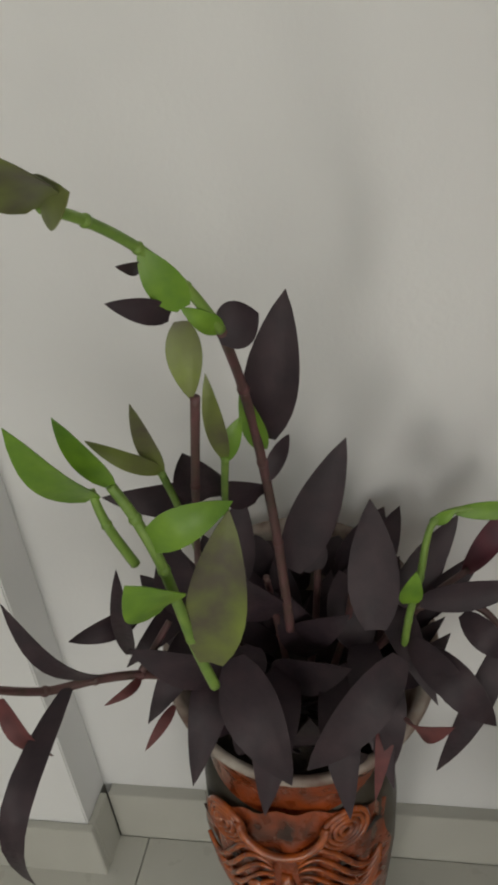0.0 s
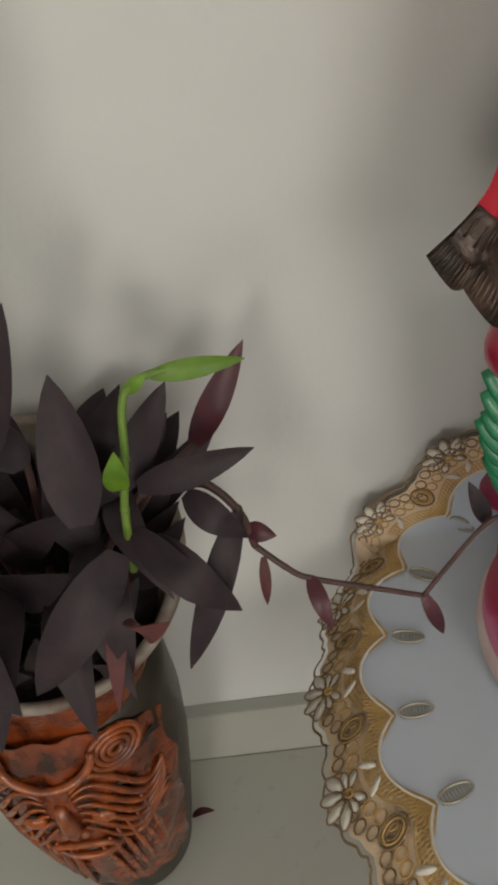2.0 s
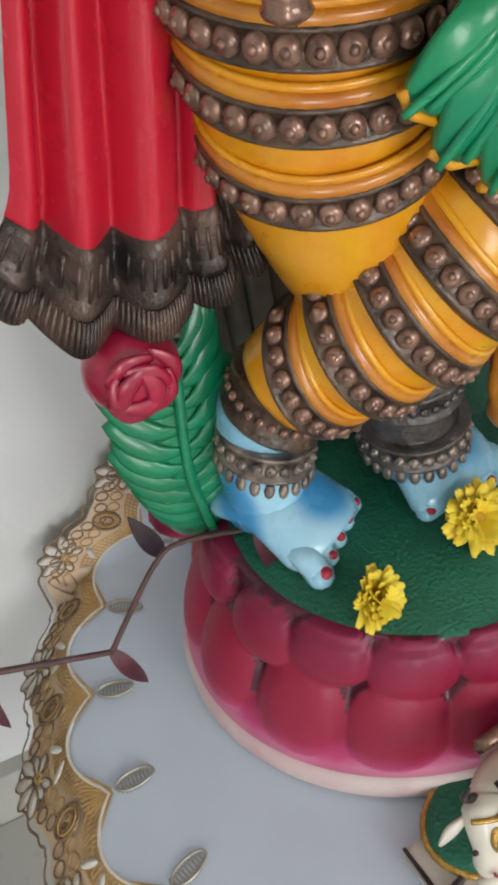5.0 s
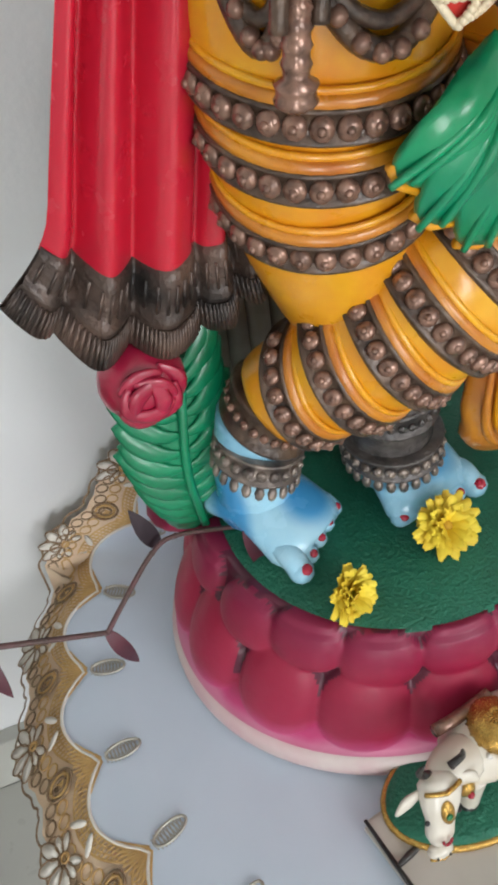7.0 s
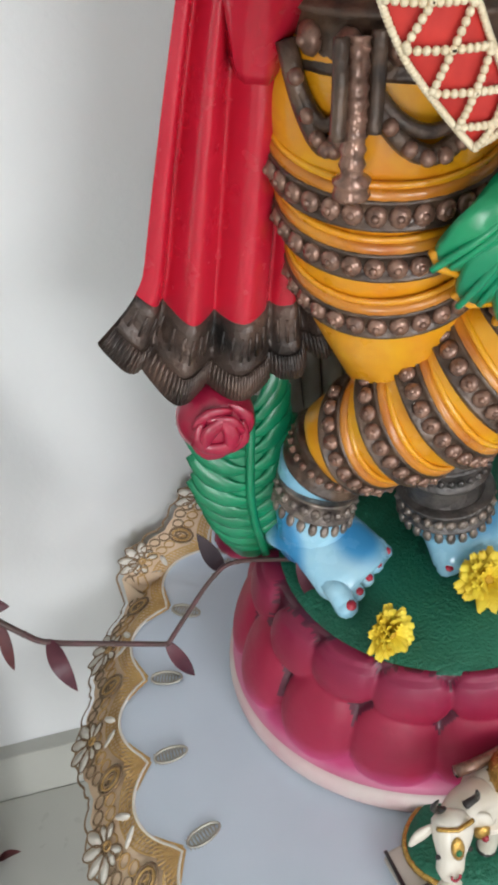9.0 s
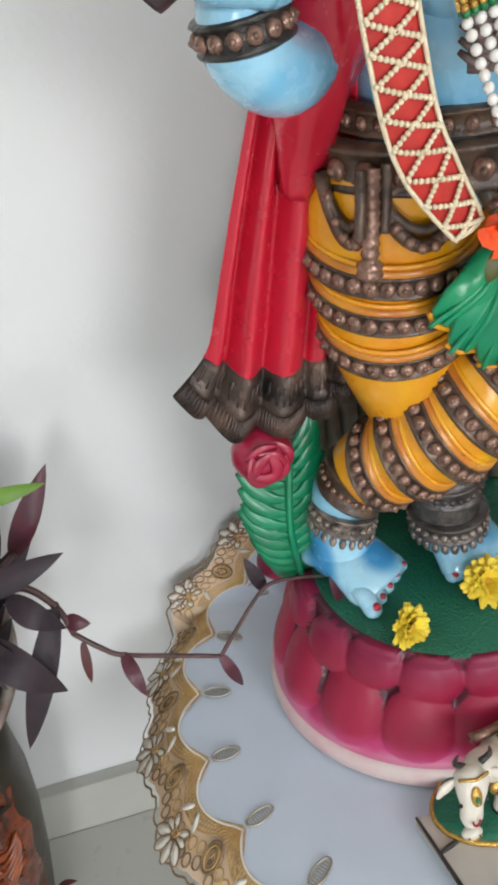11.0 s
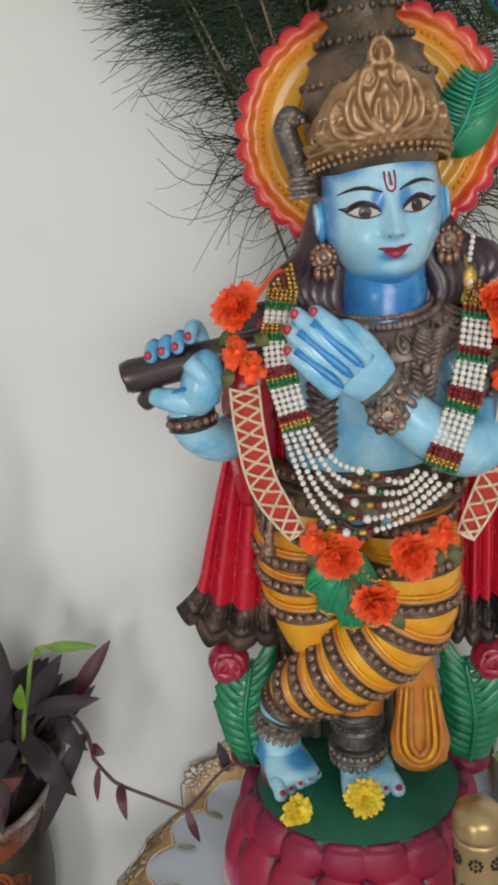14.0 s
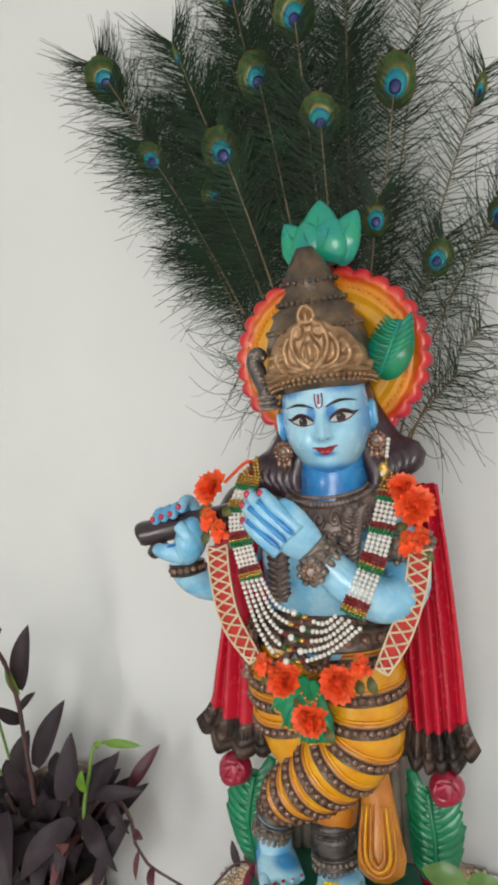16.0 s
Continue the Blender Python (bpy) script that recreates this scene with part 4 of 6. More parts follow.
bud((0.808, -0.172, 0.732), 0.031)
bud((1.168, -0.167, 0.736), 0.03)
plume((0.824, -0.142), 0.04, 0.715, 0.552, 0.012)
plume((1.145, -0.142), 0.04, 0.72, 0.57, -0.01)
for sx in (-1, 1):
    st.ball((0.98 + sx * 0.155, -0.12, 0.548), (0.036, 0.03, 0.02), LOTUS, 16, 10)

# head
HC = Vector((1.037, -0.247, 1.322))
FACE = Matrix(((0.985, 0.17, 0), (-0.17, 0.985, 0), (0, 0, 1))).transposed() @ Matrix.Rotation(radians(-4), 3, "Y") @ Matrix.Rotation(radians(5), 3, "X")


def fp(x, y, z):
    return HC + FACE @ Vector((x, y, z))


def bump_at(x, z, x0, z0, wx, wz):
    return math.exp(-((x - x0) / wx) ** 2 - ((z - z0) / wz) ** 2)


def relief(x, z):
    """How far the face stands out: nose, brow, cheeks, lips and chin, with hollows for the eyes."""
    o = 0.0
    t = (0.034 - z) / 0.045
    if -0.2 < t < 1.25:
        wide = 0.0052 + 0.0032 * max(0, min(1, t))
        o += (0.004 + 0.016 * max(0, min(1, t)) ** 1.2) * math.exp(-(x / wide) ** 2) * (1 if t < 1 else max(0, 1 - (t - 1) * 4))
    for s in (-1, 1):
        o -= 0.0045 * bump_at(x, z, s * 0.027, 0.012, 0.017, 0.011)
        o += 0.0025 * bump_at(x, z, s * 0.026, 0.036, 0.02, 0.008)
        o += 0.0045 * bump_at(x, z, s * 0.034, -0.018, 0.017, 0.018)
        o += 0.0038 * bump_at(x, z, s * 0.0085, -0.009, 0.0042, 0.0048)
    o += 0.0038 * bump_at(x, z, 0, -0.027, 0.015, 0.0042) + 0.0034 * bump_at(x, z, 0, -0.036, 0.012, 0.004)
    o -= 0.002 * bump_at(x, z, 0, -0.044, 0.012, 0.004)
    return o + 0.005 * bump_at(x, z, 0, -0.06, 0.015, 0.011)


def skull(z):
    v = max(-0.998, min(0.998, z / (0.079 if z < 0 else 0.125)))
    w = math.sqrt(1 - v * v)
    return 0.067 * w ** 0.72 * (1.0 - 0.3 * max(0, -v) ** 1.5), 0.068 * w ** 0.85, -0.006 * max(0, -v)


def onface(x, z, lift=0.0):
    X, Y, s = skull(z)
    return fp(x, -Y * math.sqrt(max(0.02, 1 - (x / X) ** 2)) + s - relief(x, z) - lift, z)


rows = []
for i in range(71):
    z = -0.0788 + 0.203 * i / 70
    X, Y, s = skull(z)
    row = []
    for k in range(96):
        a = 2 * math.pi * k / 96
        x, y = X * math.cos(a), Y * math.sin(a) + s
        if math.sin(a) < 0:
            y -= relief(x, z) * min(1, -math.sin(a) * 2.2)
        row.append(fp(x, y, z))
    rows.append(row)
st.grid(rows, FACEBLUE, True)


def patch(outline_low, outline_high, x0, x1, lift, mat, n=18, m=6):
    """A painted area on the face between two curves."""
    g = []
    for k in range(n + 1):
        t = k / n
        x = x0 + (x1 - x0) * t
        lo, hi = outline_low(t), outline_high(t)
        g.append([onface(x, lo + (hi - lo) * j / m, lift) for j in range(m + 1)])
    st.grid(g, mat)


for sx in (-1, 1):
    e0, e1 = sx * 0.0115, sx * 0.0455
    tilt = lambda t: 0.0095 + 0.0035 * t
    top = lambda t: tilt(t) + 0.0076 * math.sin(math.pi * min(1, t * 1.02)) ** 0.9
    low = lambda t: tilt(t) - 0.0048 * math.sin(math.pi * t) ** 0.9
    patch(low, top, e0, e1, 0.0009, EYEWHITE_GLINT)
    ic = sx * 0.0275
    for r, lift, mat in ((0.0066, 0.0016, IRIS), (0.0034, 0.0021, INK)):
        g = [[onface(ic + r * q * math.cos(a), 0.0118 + r * q * math.sin(a), lift) for a in (2 * math.pi * k / 20 for k in range(20))] for q in (0.02, 0.5, 1.0)]
        st.grid(g, mat, True)
    # tiny white dot over the pupil, a glint put in as colour
    st.ball(onface(ic - 0.002, 0.0142, 0.0022), 0.0009, EYEWHITE_GLINT, 6, 5)
    st.tube([onface(e0 + (sx * 0.041) * t, top(min(1, t * 41 / 34)) + (0.001 if t < 0.83 else 0.001 + (t - 0.83) * 0.02), 0.001) for t in (k / 16 for k in range(17))], steps([0.001, 0.0022, 0.0024, 0.0007], 17), INK, 6)
    st.tube([onface(e0 + (sx * 0.039) * t, top(min(1, t * 39 / 34)) + 0.0042, 0.0006) for t in (k / 14 for k in range(15))], steps([0.0006, 0.0013, 0.0007], 15), WINE, 6)
    st.tube([onface(e0 + (e1 - e0) * t, low(t) - 0.0006, 0.0008) for t in (k / 12 for k in range(13))], steps([0.0006, 0.0012, 0.001], 13), WINE, 6)
    st.tube([onface(sx * (0.009 + 0.043 * t), 0.0262 + 0.0105 * math.sin(math.pi * (0.12 + 0.72 * t)), 0.0006) for t in (k / 14 for k in range(15))], steps([0.0009, 0.0025, 0.002, 0.0005], 15), INK, 6)
    st.tube([onface(sx * 0.0052, 0.05, 0.0006), onface(sx * 0.0054, 0.04, 0.0006), onface(sx * 0.004, 0.0325, 0.0006), onface(0, 0.0295, 0.0006)], 0.0011, LIP, 6)
    # ear, ear drop and side hair
    st.ball(fp(sx * 0.067, -0.002, 0.004), (0.008, 0.015, 0.024), BLUE, 12, 9)
    st.tube([fp(sx * 0.072, -0.006 + 0.008 * math.cos(t), 0.006 + 0.015 * math.sin(t)) for t in (2 * math.pi * k / 16 for k in range(16))], 0.003, PALEBLUE, 7, closed_path=True)
    ec = fp(sx * 0.07, -0.016, -0.034)
    for q in range(12):
        a = 2 * math.pi * q / 12
        st.ball(ec + Vector((0.0125 * math.cos(a), -0.003, 0.0125 * math.sin(a))), 0.0038, BEAD, 7, 5)
    st.ball(ec, (0.0125, 0.004, 0.0125), BEAD, 14, 8)
    st.ball(ec + Vector((0, -0.005, 0)), (0.0055, 0.004, 0.0055), OLDSILVER, 10, 7)
    for q in (-1, 0, 1):
        st.ball(ec + Vector((q * 0.008, -0.002, -0.021 + 0.003 * abs(q))), (0.0046, 0.004, 0.008), BEAD, 8, 6)
    for q in range(6):
        o = (q - 2.5) * 0.011
        st.tube(curve([fp(sx * (0.054 + o * 0.1), 0.012 + o * 0.3, 0.05), fp(sx * (0.058 + o * 0.3), 0.03 + o * 0.4, 0.0), fp(sx * (0.07 + o * 0.7), 0.02 + o * 0.3, -0.045), fp(sx * (0.092 + o), 0.0, -0.085 + 0.004 * q), fp(sx * (0.078 + o * 0.9), -0.008, -0.118 + 0.006 * q)], 18),
                steps([0.01, 0.0145, 0.018, 0.018, 0.009], 18), HAIR, 12, wave=folds(5, 0.06))
st.tube([onface(0, 0.049, 0.0006), onface(0, 0.036, 0.0006)], steps([0.0012, 0.0019], 2), LIP, 6)
patch(lambda t: -0.0305 + 0.0035 * (2 * t - 1) ** 2, lambda t: -0.0255 - 0.0012 * math.exp(-((t - 0.5) / 0.09) ** 2) + 0.0006 * (2 * t - 1) ** 2 - 0.0006, -0.017, 0.017, 0.0008, LIP, 22, 5)
patch(lambda t: -0.0315 - 0.0072 * math.sin(math.pi * t) ** 0.8 + 0.003 * (2 * t - 1) ** 2, lambda t: -0.0312 + 0.0035 * (2 * t - 1) ** 2, -0.014, 0.014, 0.0008, LIP, 22, 5)
st.tube([onface(0.0185 * (2 * t - 1), -0.0308 + 0.0042 * (2 * t - 1) ** 2, 0.0004) for t in (k / 12 for k in range(13))], 0.0007, WINE, 6)
for sx in (-1, 1):
    st.ball(onface(sx * 0.0062, -0.0145, -0.0008), (0.0022, 0.002, 0.0014), DEEPBLUE, 8, 6)
st.ball(fp(0, 0.014, 0.028), (0.072, 0.062, 0.06), HAIR, 24, 16, FACE)
st.tube(curve([fp(-0.04, 0.02, -0.06), fp(0, 0.05, -0.04), fp(0.04, 0.02, -0.06)], 12), 0.05, HAIR, 16)


# crown: band of beads, high embossed tiara in front, draped cone and a lotus finial
def cone(z, r, y, wob=0.0):
    return [fp(r * math.cos(a) * (1 + wob * math.sin(10 * a)), y + r * 0.95 * math.sin(a), z + 0.004 * wob * 20 * math.cos(5 * a)) for a in (2 * math.pi * k / 60 for k in range(60))]


st.grid([cone(0.052, 0.067, 0.004), cone(0.066, 0.072, 0.003), cone(0.074, 0.073, 0.002), cone(0.084, 0.074, 0.003), cone(0.1, 0.075, 0.006), cone(0.112, 0.074, 0.007, 0.02), cone(0.12, 0.076, 0.008, 0.02), cone(0.135, 0.07, 0.01, 0.03), cone(0.142, 0.072, 0.011, 0.02), cone(0.16, 0.061, 0.014),
         cone(0.168, 0.063, 0.014), cone(0.176, 0.05, 0.016), cone(0.182, 0.05, 0.016), cone(0.19, 0.046, 0.017), cone(0.2, 0.036, 0.018), cone(0.21, 0.04, 0.018), cone(0.22, 0.036, 0.019), cone(0.24, 0.026, 0.02), cone(0.262, 0.012, 0.02)], CROWN, True, True)
for z, r, y, n, b in ((0.142, 0.071, 0.011, 38, 0.0042), (0.182, 0.051, 0.016, 28, 0.0042), (0.211, 0.041, 0.018, 22, 0.0042)):
    for k in range(n):
        a = 2 * math.pi * k / n
        st.ball(fp(r * math.cos(a), y + r * 0.95 * math.sin(a), z), b, CROWN, 7, 5)


def tiara(az, h, rr=0.08):
    a = -math.pi / 2 + az
    lean = max(0, h - 0.075)
    return fp((rr - 0.002 - lean * 0.04) * math.cos(a), 0.004 + (rr - 0.008 + min(0.008, lean * 0.3) - lean * 0.1) * math.sin(a), h + 0.006 - 0.017 * (az / 1.42) ** 2)


motif = []


def swirl(cx, cz, r, turns, start, sgn, w):
    motif.append(([(cx + r * (1 - 0.8 * t) * math.cos(start + sgn * turns * 2 * math.pi * t), cz + r * (1 - 0.8 * t) * math.sin(start + sgn * turns * 2 * math.pi * t)) for t in (k / 26 for k in range(27))], w))


def stroke(pts, w):
    motif.append(([(p.x, p.z) for p in curve([(x, 0, z) for x, z in pts], 22)], w))


for sx in (-1, 1):
    stroke([(0, 0.086), (sx * 0.009, 0.094), (sx * 0.011, 0.106), (sx * 0.005, 0.118), (0, 0.128)], 0.0042)
    stroke([(sx * 0.004, 0.08), (sx * 0.018, 0.094), (sx * 0.026, 0.118), (sx * 0.02, 0.14), (sx * 0.011, 0.143)], 0.0046)
    swirl(sx * 0.0165, 0.133, 0.009, 1.2, math.pi / 2 - sx * 0.6, sx, 0.0036)
    stroke([(sx * 0.012, 0.08), (sx * 0.034, 0.09), (sx * 0.04, 0.11), (sx * 0.032, 0.128)], 0.0044)
    stroke([(sx * 0.022, 0.079), (sx * 0.048, 0.086), (sx * 0.058, 0.102), (sx * 0.05, 0.118), (sx * 0.042, 0.114)], 0.0044)
    swirl(sx * 0.052, 0.104, 0.009, 1.1, math.pi / 2 + sx * 0.5, -sx, 0.0036)
    stroke([(sx * 0.04, 0.078), (sx * 0.066, 0.082), (sx * 0.078, 0.096), (sx * 0.072, 0.108)], 0.0042)
    swirl(sx * 0.08, 0.09, 0.009, 1.1, math.pi / 2, -sx, 0.0036)
    stroke([(sx * 0.06, 0.077), (sx * 0.09, 0.078), (sx * 0.105, 0.09)], 0.004)
    stroke([(sx * 0.002, 0.145), (sx * 0.0105, 0.152), (sx * 0.009, 0.163), (0, 0.17)], 0.004)
stroke([(0, 0.096), (0, 0.108), (0, 0.114)], 0.0065)
stroke([(0, 0.15), (0, 0.158)], 0.0045)
stroke([(-0.115, 0.0755), (-0.05, 0.0755), (0, 0.0745), (0.05, 0.0755), (0.115, 0.0755)], 0.003)
segs = np.array([(*p[k], *p[k + 1], w) for p, w in motif for k in range(len(p) - 1)])


def emboss(s, h):
    dx, dz = segs[:, 2] - segs[:, 0], segs[:, 3] - segs[:, 1]
    t = np.clip(((s - segs[:, 0]) * dx + (h - segs[:, 1]) * dz) / (dx * dx + dz * dz + 1e-12), 0, 1)
    q = np.hypot(s - segs[:, 0] - t * dx, h - segs[:, 1] - t * dz) / segs[:, 4]
    return float(np.max(np.where(q < 1, np.sqrt(np.maximum(0, 1 - q * q)) * segs[:, 4], 0)))


front, rear = [], []
for k in range(151):
    az = -1.42 + 2.84 * k / 150
    s = az * 0.082
    hh = 0.096 + 0.048 * max(0, math.cos(az * 1.2)) ** 0.9 + 0.005 * abs(math.sin(az * 6.5)) + 0.026 * math.exp(-(s / 0.014) ** 4)
    col = []
    for q in range(41):
        h = 0.07 + (hh - 0.07) * q / 40
        col.append(tiara(az, h, 0.0805 + 1.9 * emboss(s, h) - 0.002 * (q == 40)))
    front.append(col)
    rear.append([tiara(az, 0.07 + (hh - 0.07) * q / 4, 0.0785) for q in range(5)])
st.grid(front, GOLD)
st.grid(rear, GOLD)
st.grid([[c[-1] for c in front], [c[-1] for c in rear]], GOLD)
for z, n, b, rr in ((0.078, 54, 0.0036, 0.0825), (0.0715, 60, 0.0028, 0.0805)):
    for k in range(n):
        a = 2 * math.pi * k / n
        st.ball(fp((rr - 0.002) * math.cos(a), 0.004 + (rr - 0.008) * math.sin(a), z - 0.003 - 0.017 * min(1.0, (1 + math.sin(a)) * 1.05)), b, GOLD, 7, 5)
# curled side ornament of the crown
orn = curve([fp(-0.084, -0.006, 0.036), fp(-0.086, -0.006, 0.06), fp(-0.092, -0.006, 0.085), fp(-0.096, -0.008, 0.105), fp(-0.089, -0.01, 0.117), fp(-0.079, -0.012, 0.108)], 30)
st.tube(orn, steps([0.013, 0.012, 0.0135, 0.013, 0.011, 0.008], 30), DARKSILVER, 14)
for k in range(0, 30, 2):
    st.ball(orn[k] + Vector((0.004, -0.011, 0)), 0.0034, OLDSILVER, 7, 5)
    st.ball(orn[k] + Vector((-0.006, -0.0095, 0)), 0.0026, OLDSILVER, 7, 5)
for zz in (0.034, 0.043, 0.052):
    st.tube([fp(-0.084 + 0.0135 * math.cos(t), -0.006 + 0.0135 * math.sin(t), zz) for t in (2 * math.pi * q / 18 for q in range(18))], 0.0032, OLDSILVER, 7, up=(0, 0, 1), closed_path=True)
# lotus finial
base = Vector((1.03, -0.205, 1.572))
for k, (dx, hgt, w, yy) in enumerate(((0.0, 0.09, 0.032, 0.01), (-0.044, 0.06, 0.024, 0.004), (0.046, 0.066, 0.024, 0.004), (-0.018, 0.058, 0.026, -0.006), (0.02, 0.06, 0.026, -0.006))):
    st.tube(curve([base + Vector((dx * 0.35, yy, -0.004)), base + Vector((dx * 0.85, yy - 0.006, hgt * 0.45)), base + Vector((dx * 1.3, yy, hgt))], 16), steps([w * 0.9, w * 1.3, w * 1.2, w * 0.7, 0.0015], 16), TEAL, 18, flat=0.45)
    st.tube(curve([base + Vector((dx * 0.4, yy - w * 0.56, 0.006)), base + Vector((dx * 0.85, yy - 0.006 - w * 0.58, hgt * 0.45)), base + Vector((dx * 1.2, yy - w * 0.2, hgt * 0.85))], 10), steps([0.0012, 0.0026, 0.001], 10), TEAL, 7)
st.ball((1.03, -0.2, 1.572), (0.032, 0.022, 0.014), DARKSILVER, 14, 8)

# halo with scalloped red edge
def ring_of(f, y, scallop=0.0):
    out = []
    for k in range(240):
        a = 2 * math.pi * k / 240
        g = f * (1 + scallop * (abs(math.sin(15 * a)) ** 0.7 - 0.6))
        out.append(HL + Vector((0.158 * g * math.cos(a), y, 0.142 * g * math.sin(a))))
    return out


st.grid([ring_of(0.02, -0.008), ring_of(0.5, -0.008), ring_of(0.55, -0.014), ring_of(0.6, -0.0155), ring_of(0.63, -0.012), ring_of(0.68, -0.0115), ring_of(0.72, -0.014), ring_of(0.75, -0.014), ring_of(0.78, -0.01), ring_of(0.82, -0.009), ring_of(0.84, -0.007),
         ring_of(0.87, -0.012, 0.02), ring_of(0.92, -0.0145, 0.045), ring_of(0.97, -0.011, 0.06), ring_of(0.985, -0.003, 0.065), ring_of(0.98, 0.008, 0.065), ring_of(0.02, 0.012)], HALO, True)
for k in range(90):
    a = 2 * math.pi * k / 90
    for f in (0.62, 0.79):
        st.ball(HL + Vector((0.158 * f * math.cos(a), -0.0105, 0.142 * f * math.sin(a))), (0.003, 0.003, 0.003), HALO, 6, 4)
# green leaf on the halo
spine = curve([(1.112, -0.215, 1.385), (1.133, -0.228, 1.42), (1.15, -0.212, 1.465)], 22)
wide = [0.034 * math.sin(math.pi * (0.08 + 0.84 * k / 21)) ** 0.75 for k in range(22)]
st.tube(spine, wide, GREENP, 20, flat=0.3)
for k in range(1, 20):
    for sd in (-1, 1):
        st.tube(curve([spine[k] + Vector((0, -0.0105, 0)), spine[k] + Vector((sd * wide[k] * 0.5, -0.011, 0.006)), spine[k] + Vector((sd * wide[k] * 0.95, -0.003, 0.016))], 6), steps([0.001, 0.0026, 0.0018], 6), GREENP if k % 2 else TEAL, 6)
st.tube([p + Vector((0, -0.0105, 0)) for p in spine], 0.0024, TEAL, 6)

# broad filigree collar and leafy side bands on the chest
def chest(a, q):
    """A place on the collar: a runs round the neck, q from the throat outwards."""
    rr = 0.056 + 0.052 * q
    return Vector((1.032 + rr * math.cos(a), -0.238 + (rr * 0.74 + 0.004) * math.sin(a), 1.228 - 0.058 * q * (0.35 + 0.65 * abs(math.sin(a))) - 0.012 * abs(math.sin(a))))


st.grid([[chest(math.pi * (0.96 + 1.08 * k / 40), q) + Vector((0, 0.006 * (q in (0.0, 1.0)), 0)) for k in range(41)] for q in (0.0, 0.06, 0.5, 0.94, 1.0)], COLLAR)
for q, n, b in ((0.06, 44, 0.0036), (0.22, 36, 0.0052), (0.92, 46, 0.0044)):
    for k in range(n):
        st.ball(chest(math.pi * (0.98 + 1.04 * k / (n - 1)), q) + Vector((0, -0.002, 0)), b, COLLAR, 7, 5)
for k in range(11):
    a0 = math.pi * (1.04 + 0.92 * k / 10)
    sgn = 1 if k % 2 else -1
    st.tube([chest(a0 + 0.11 * (1 - 0.75 * t) * math.cos(sgn * 8 * t), 0.57 + 0.24 * (1 - 0.75 * t) * math.sin(sgn * 8 * t)) + Vector((0, -0.0025, 0)) for t in (j / 20 for j in range(21))], steps([0.0022, 0.0034, 0.004], 21), COLLAR, 7)
    st.ball(chest(a0, 0.57) + Vector((0, -0.003, 0)), 0.004, COLLAR, 8, 6)
for k in range(5):
    st.ball(chest(math.pi * (1.36 + 0.07 * k), 1.08) + Vector((0, -0.002, 0)), (0.006, 0.005, 0.009), COLLAR, 8, 6)
for x0, x1, z1 in ((1.088, 1.066, 1.085), (0.972, 0.962, 1.06)):
    stem = curve([(x0, -0.3, 1.2), ((x0 + x1) / 2, -0.306, 1.15), (x1, -0.3, z1)], 22)
    st.tube(stem, steps([0.012, 0.015, 0.011], 22), COLLAR, 12, flat=0.4)
    for k in range(1, 21):
        for sd in (-1, 1):
            st.tube(curve([stem[k] + Vector((0, -0.006, 0)), stem[k] + Vector((sd * 0.009, -0.007, 0.002)), stem[k] + Vector((sd * 0.017, -0.001, 0.009))], 5), steps([0.0016, 0.0034, 0.002], 5), COLLAR, 6)
tagged(part("statue", st), "painted blue deity statue in yellow dhoti and red shawl", "statue")


# ---- the pearl necklace ----
neck = thing("pearl_necklace", (1.02, -0.36, 1.05), "five-strand white pearl necklace with green and maroon bead bands", "necklace")


def panel(points, w, seq):
    """A flat woven strap along points: bands of pearls, velvet and gilt."""
    path = curve(points, 60)
    pos = 0.0
    total = sum(x[1] for x in seq)
    for kind, ln in seq:
        t0, t1 = pos / total, (pos + ln) / total
        pos += ln
        s = Shape()
        i0, i1 = int(t0 * 59), min(59, int(t1 * 59) + 1)
        seg = path[i0:i1 + 1]
        d = (seg[-1] - seg[0]).normalized()
        side = Vector((0, -1, 0)).cross(d).normalized()
        if kind == "pearl":
            for c in range(5):
                n = max(2, round((seg[-1] - seg[0]).length / 0.0068))
                for k in range(n):
                    p = seg[0].lerp(seg[-1], (k + 0.5) / n) + side * (c - 2) * w / 4.6
                    s.ball(p, 0.0036, PEARL, 8, 6)
            tagged(child("pearl_band", s, neck), kind="stuff")
        else:
            mat = {"ruby": RUBY, "green": EMERALD, "gilt": GILT}[kind]
            s.grid([[p + side * w * 0.56 * u + Vector((0, 0.003 * u * u - 0.003 * (1 - u * u), 0)) for u in (-1, -0.5, 0, 0.5, 1)] for p in seg], mat)
            n = 7
            lines = max(1, round((seg[-1] - seg[0]).length / 0.0055))
            for j in range(lines):
                for k in range(n):
                    s.ball(seg[0].lerp(seg[-1], (j + 0.5) / lines) + side * w * 0.5 * (k / (n - 1) * 2 - 1) + Vector((0, -0.004, 0)), 0.0027, mat, 7, 5)
            child("bead_band", s, neck)


SEQ = (("gilt", 1.4), ("green", 0.5), ("pearl", 1.1), ("gilt", 0.6), ("green", 0.4), ("pearl", 2.6), ("ruby", 0.8), ("gilt", 0.5), ("green", 0.5), ("pearl", 2.4), ("ruby", 0.8), ("gilt", 0.5), ("green", 0.6))
SEQ_R = (("gilt", 1.2), ("ruby", 0.6), ("green", 0.5), ("pearl", 2.4), ("ruby", 0.7), ("green", 0.5), ("pearl", 2.4), ("ruby", 0.8), ("gilt", 0.4), ("green", 0.5), ("pearl", 2.4), ("ruby", 0.7), ("gilt", 0.5), ("green", 0.5))
panel([(0.928, -0.3, 1.252), (0.922, -0.345, 1.2), (0.928, -0.352, 1.155), (0.94, -0.352, 1.106)], 0.03, SEQ)
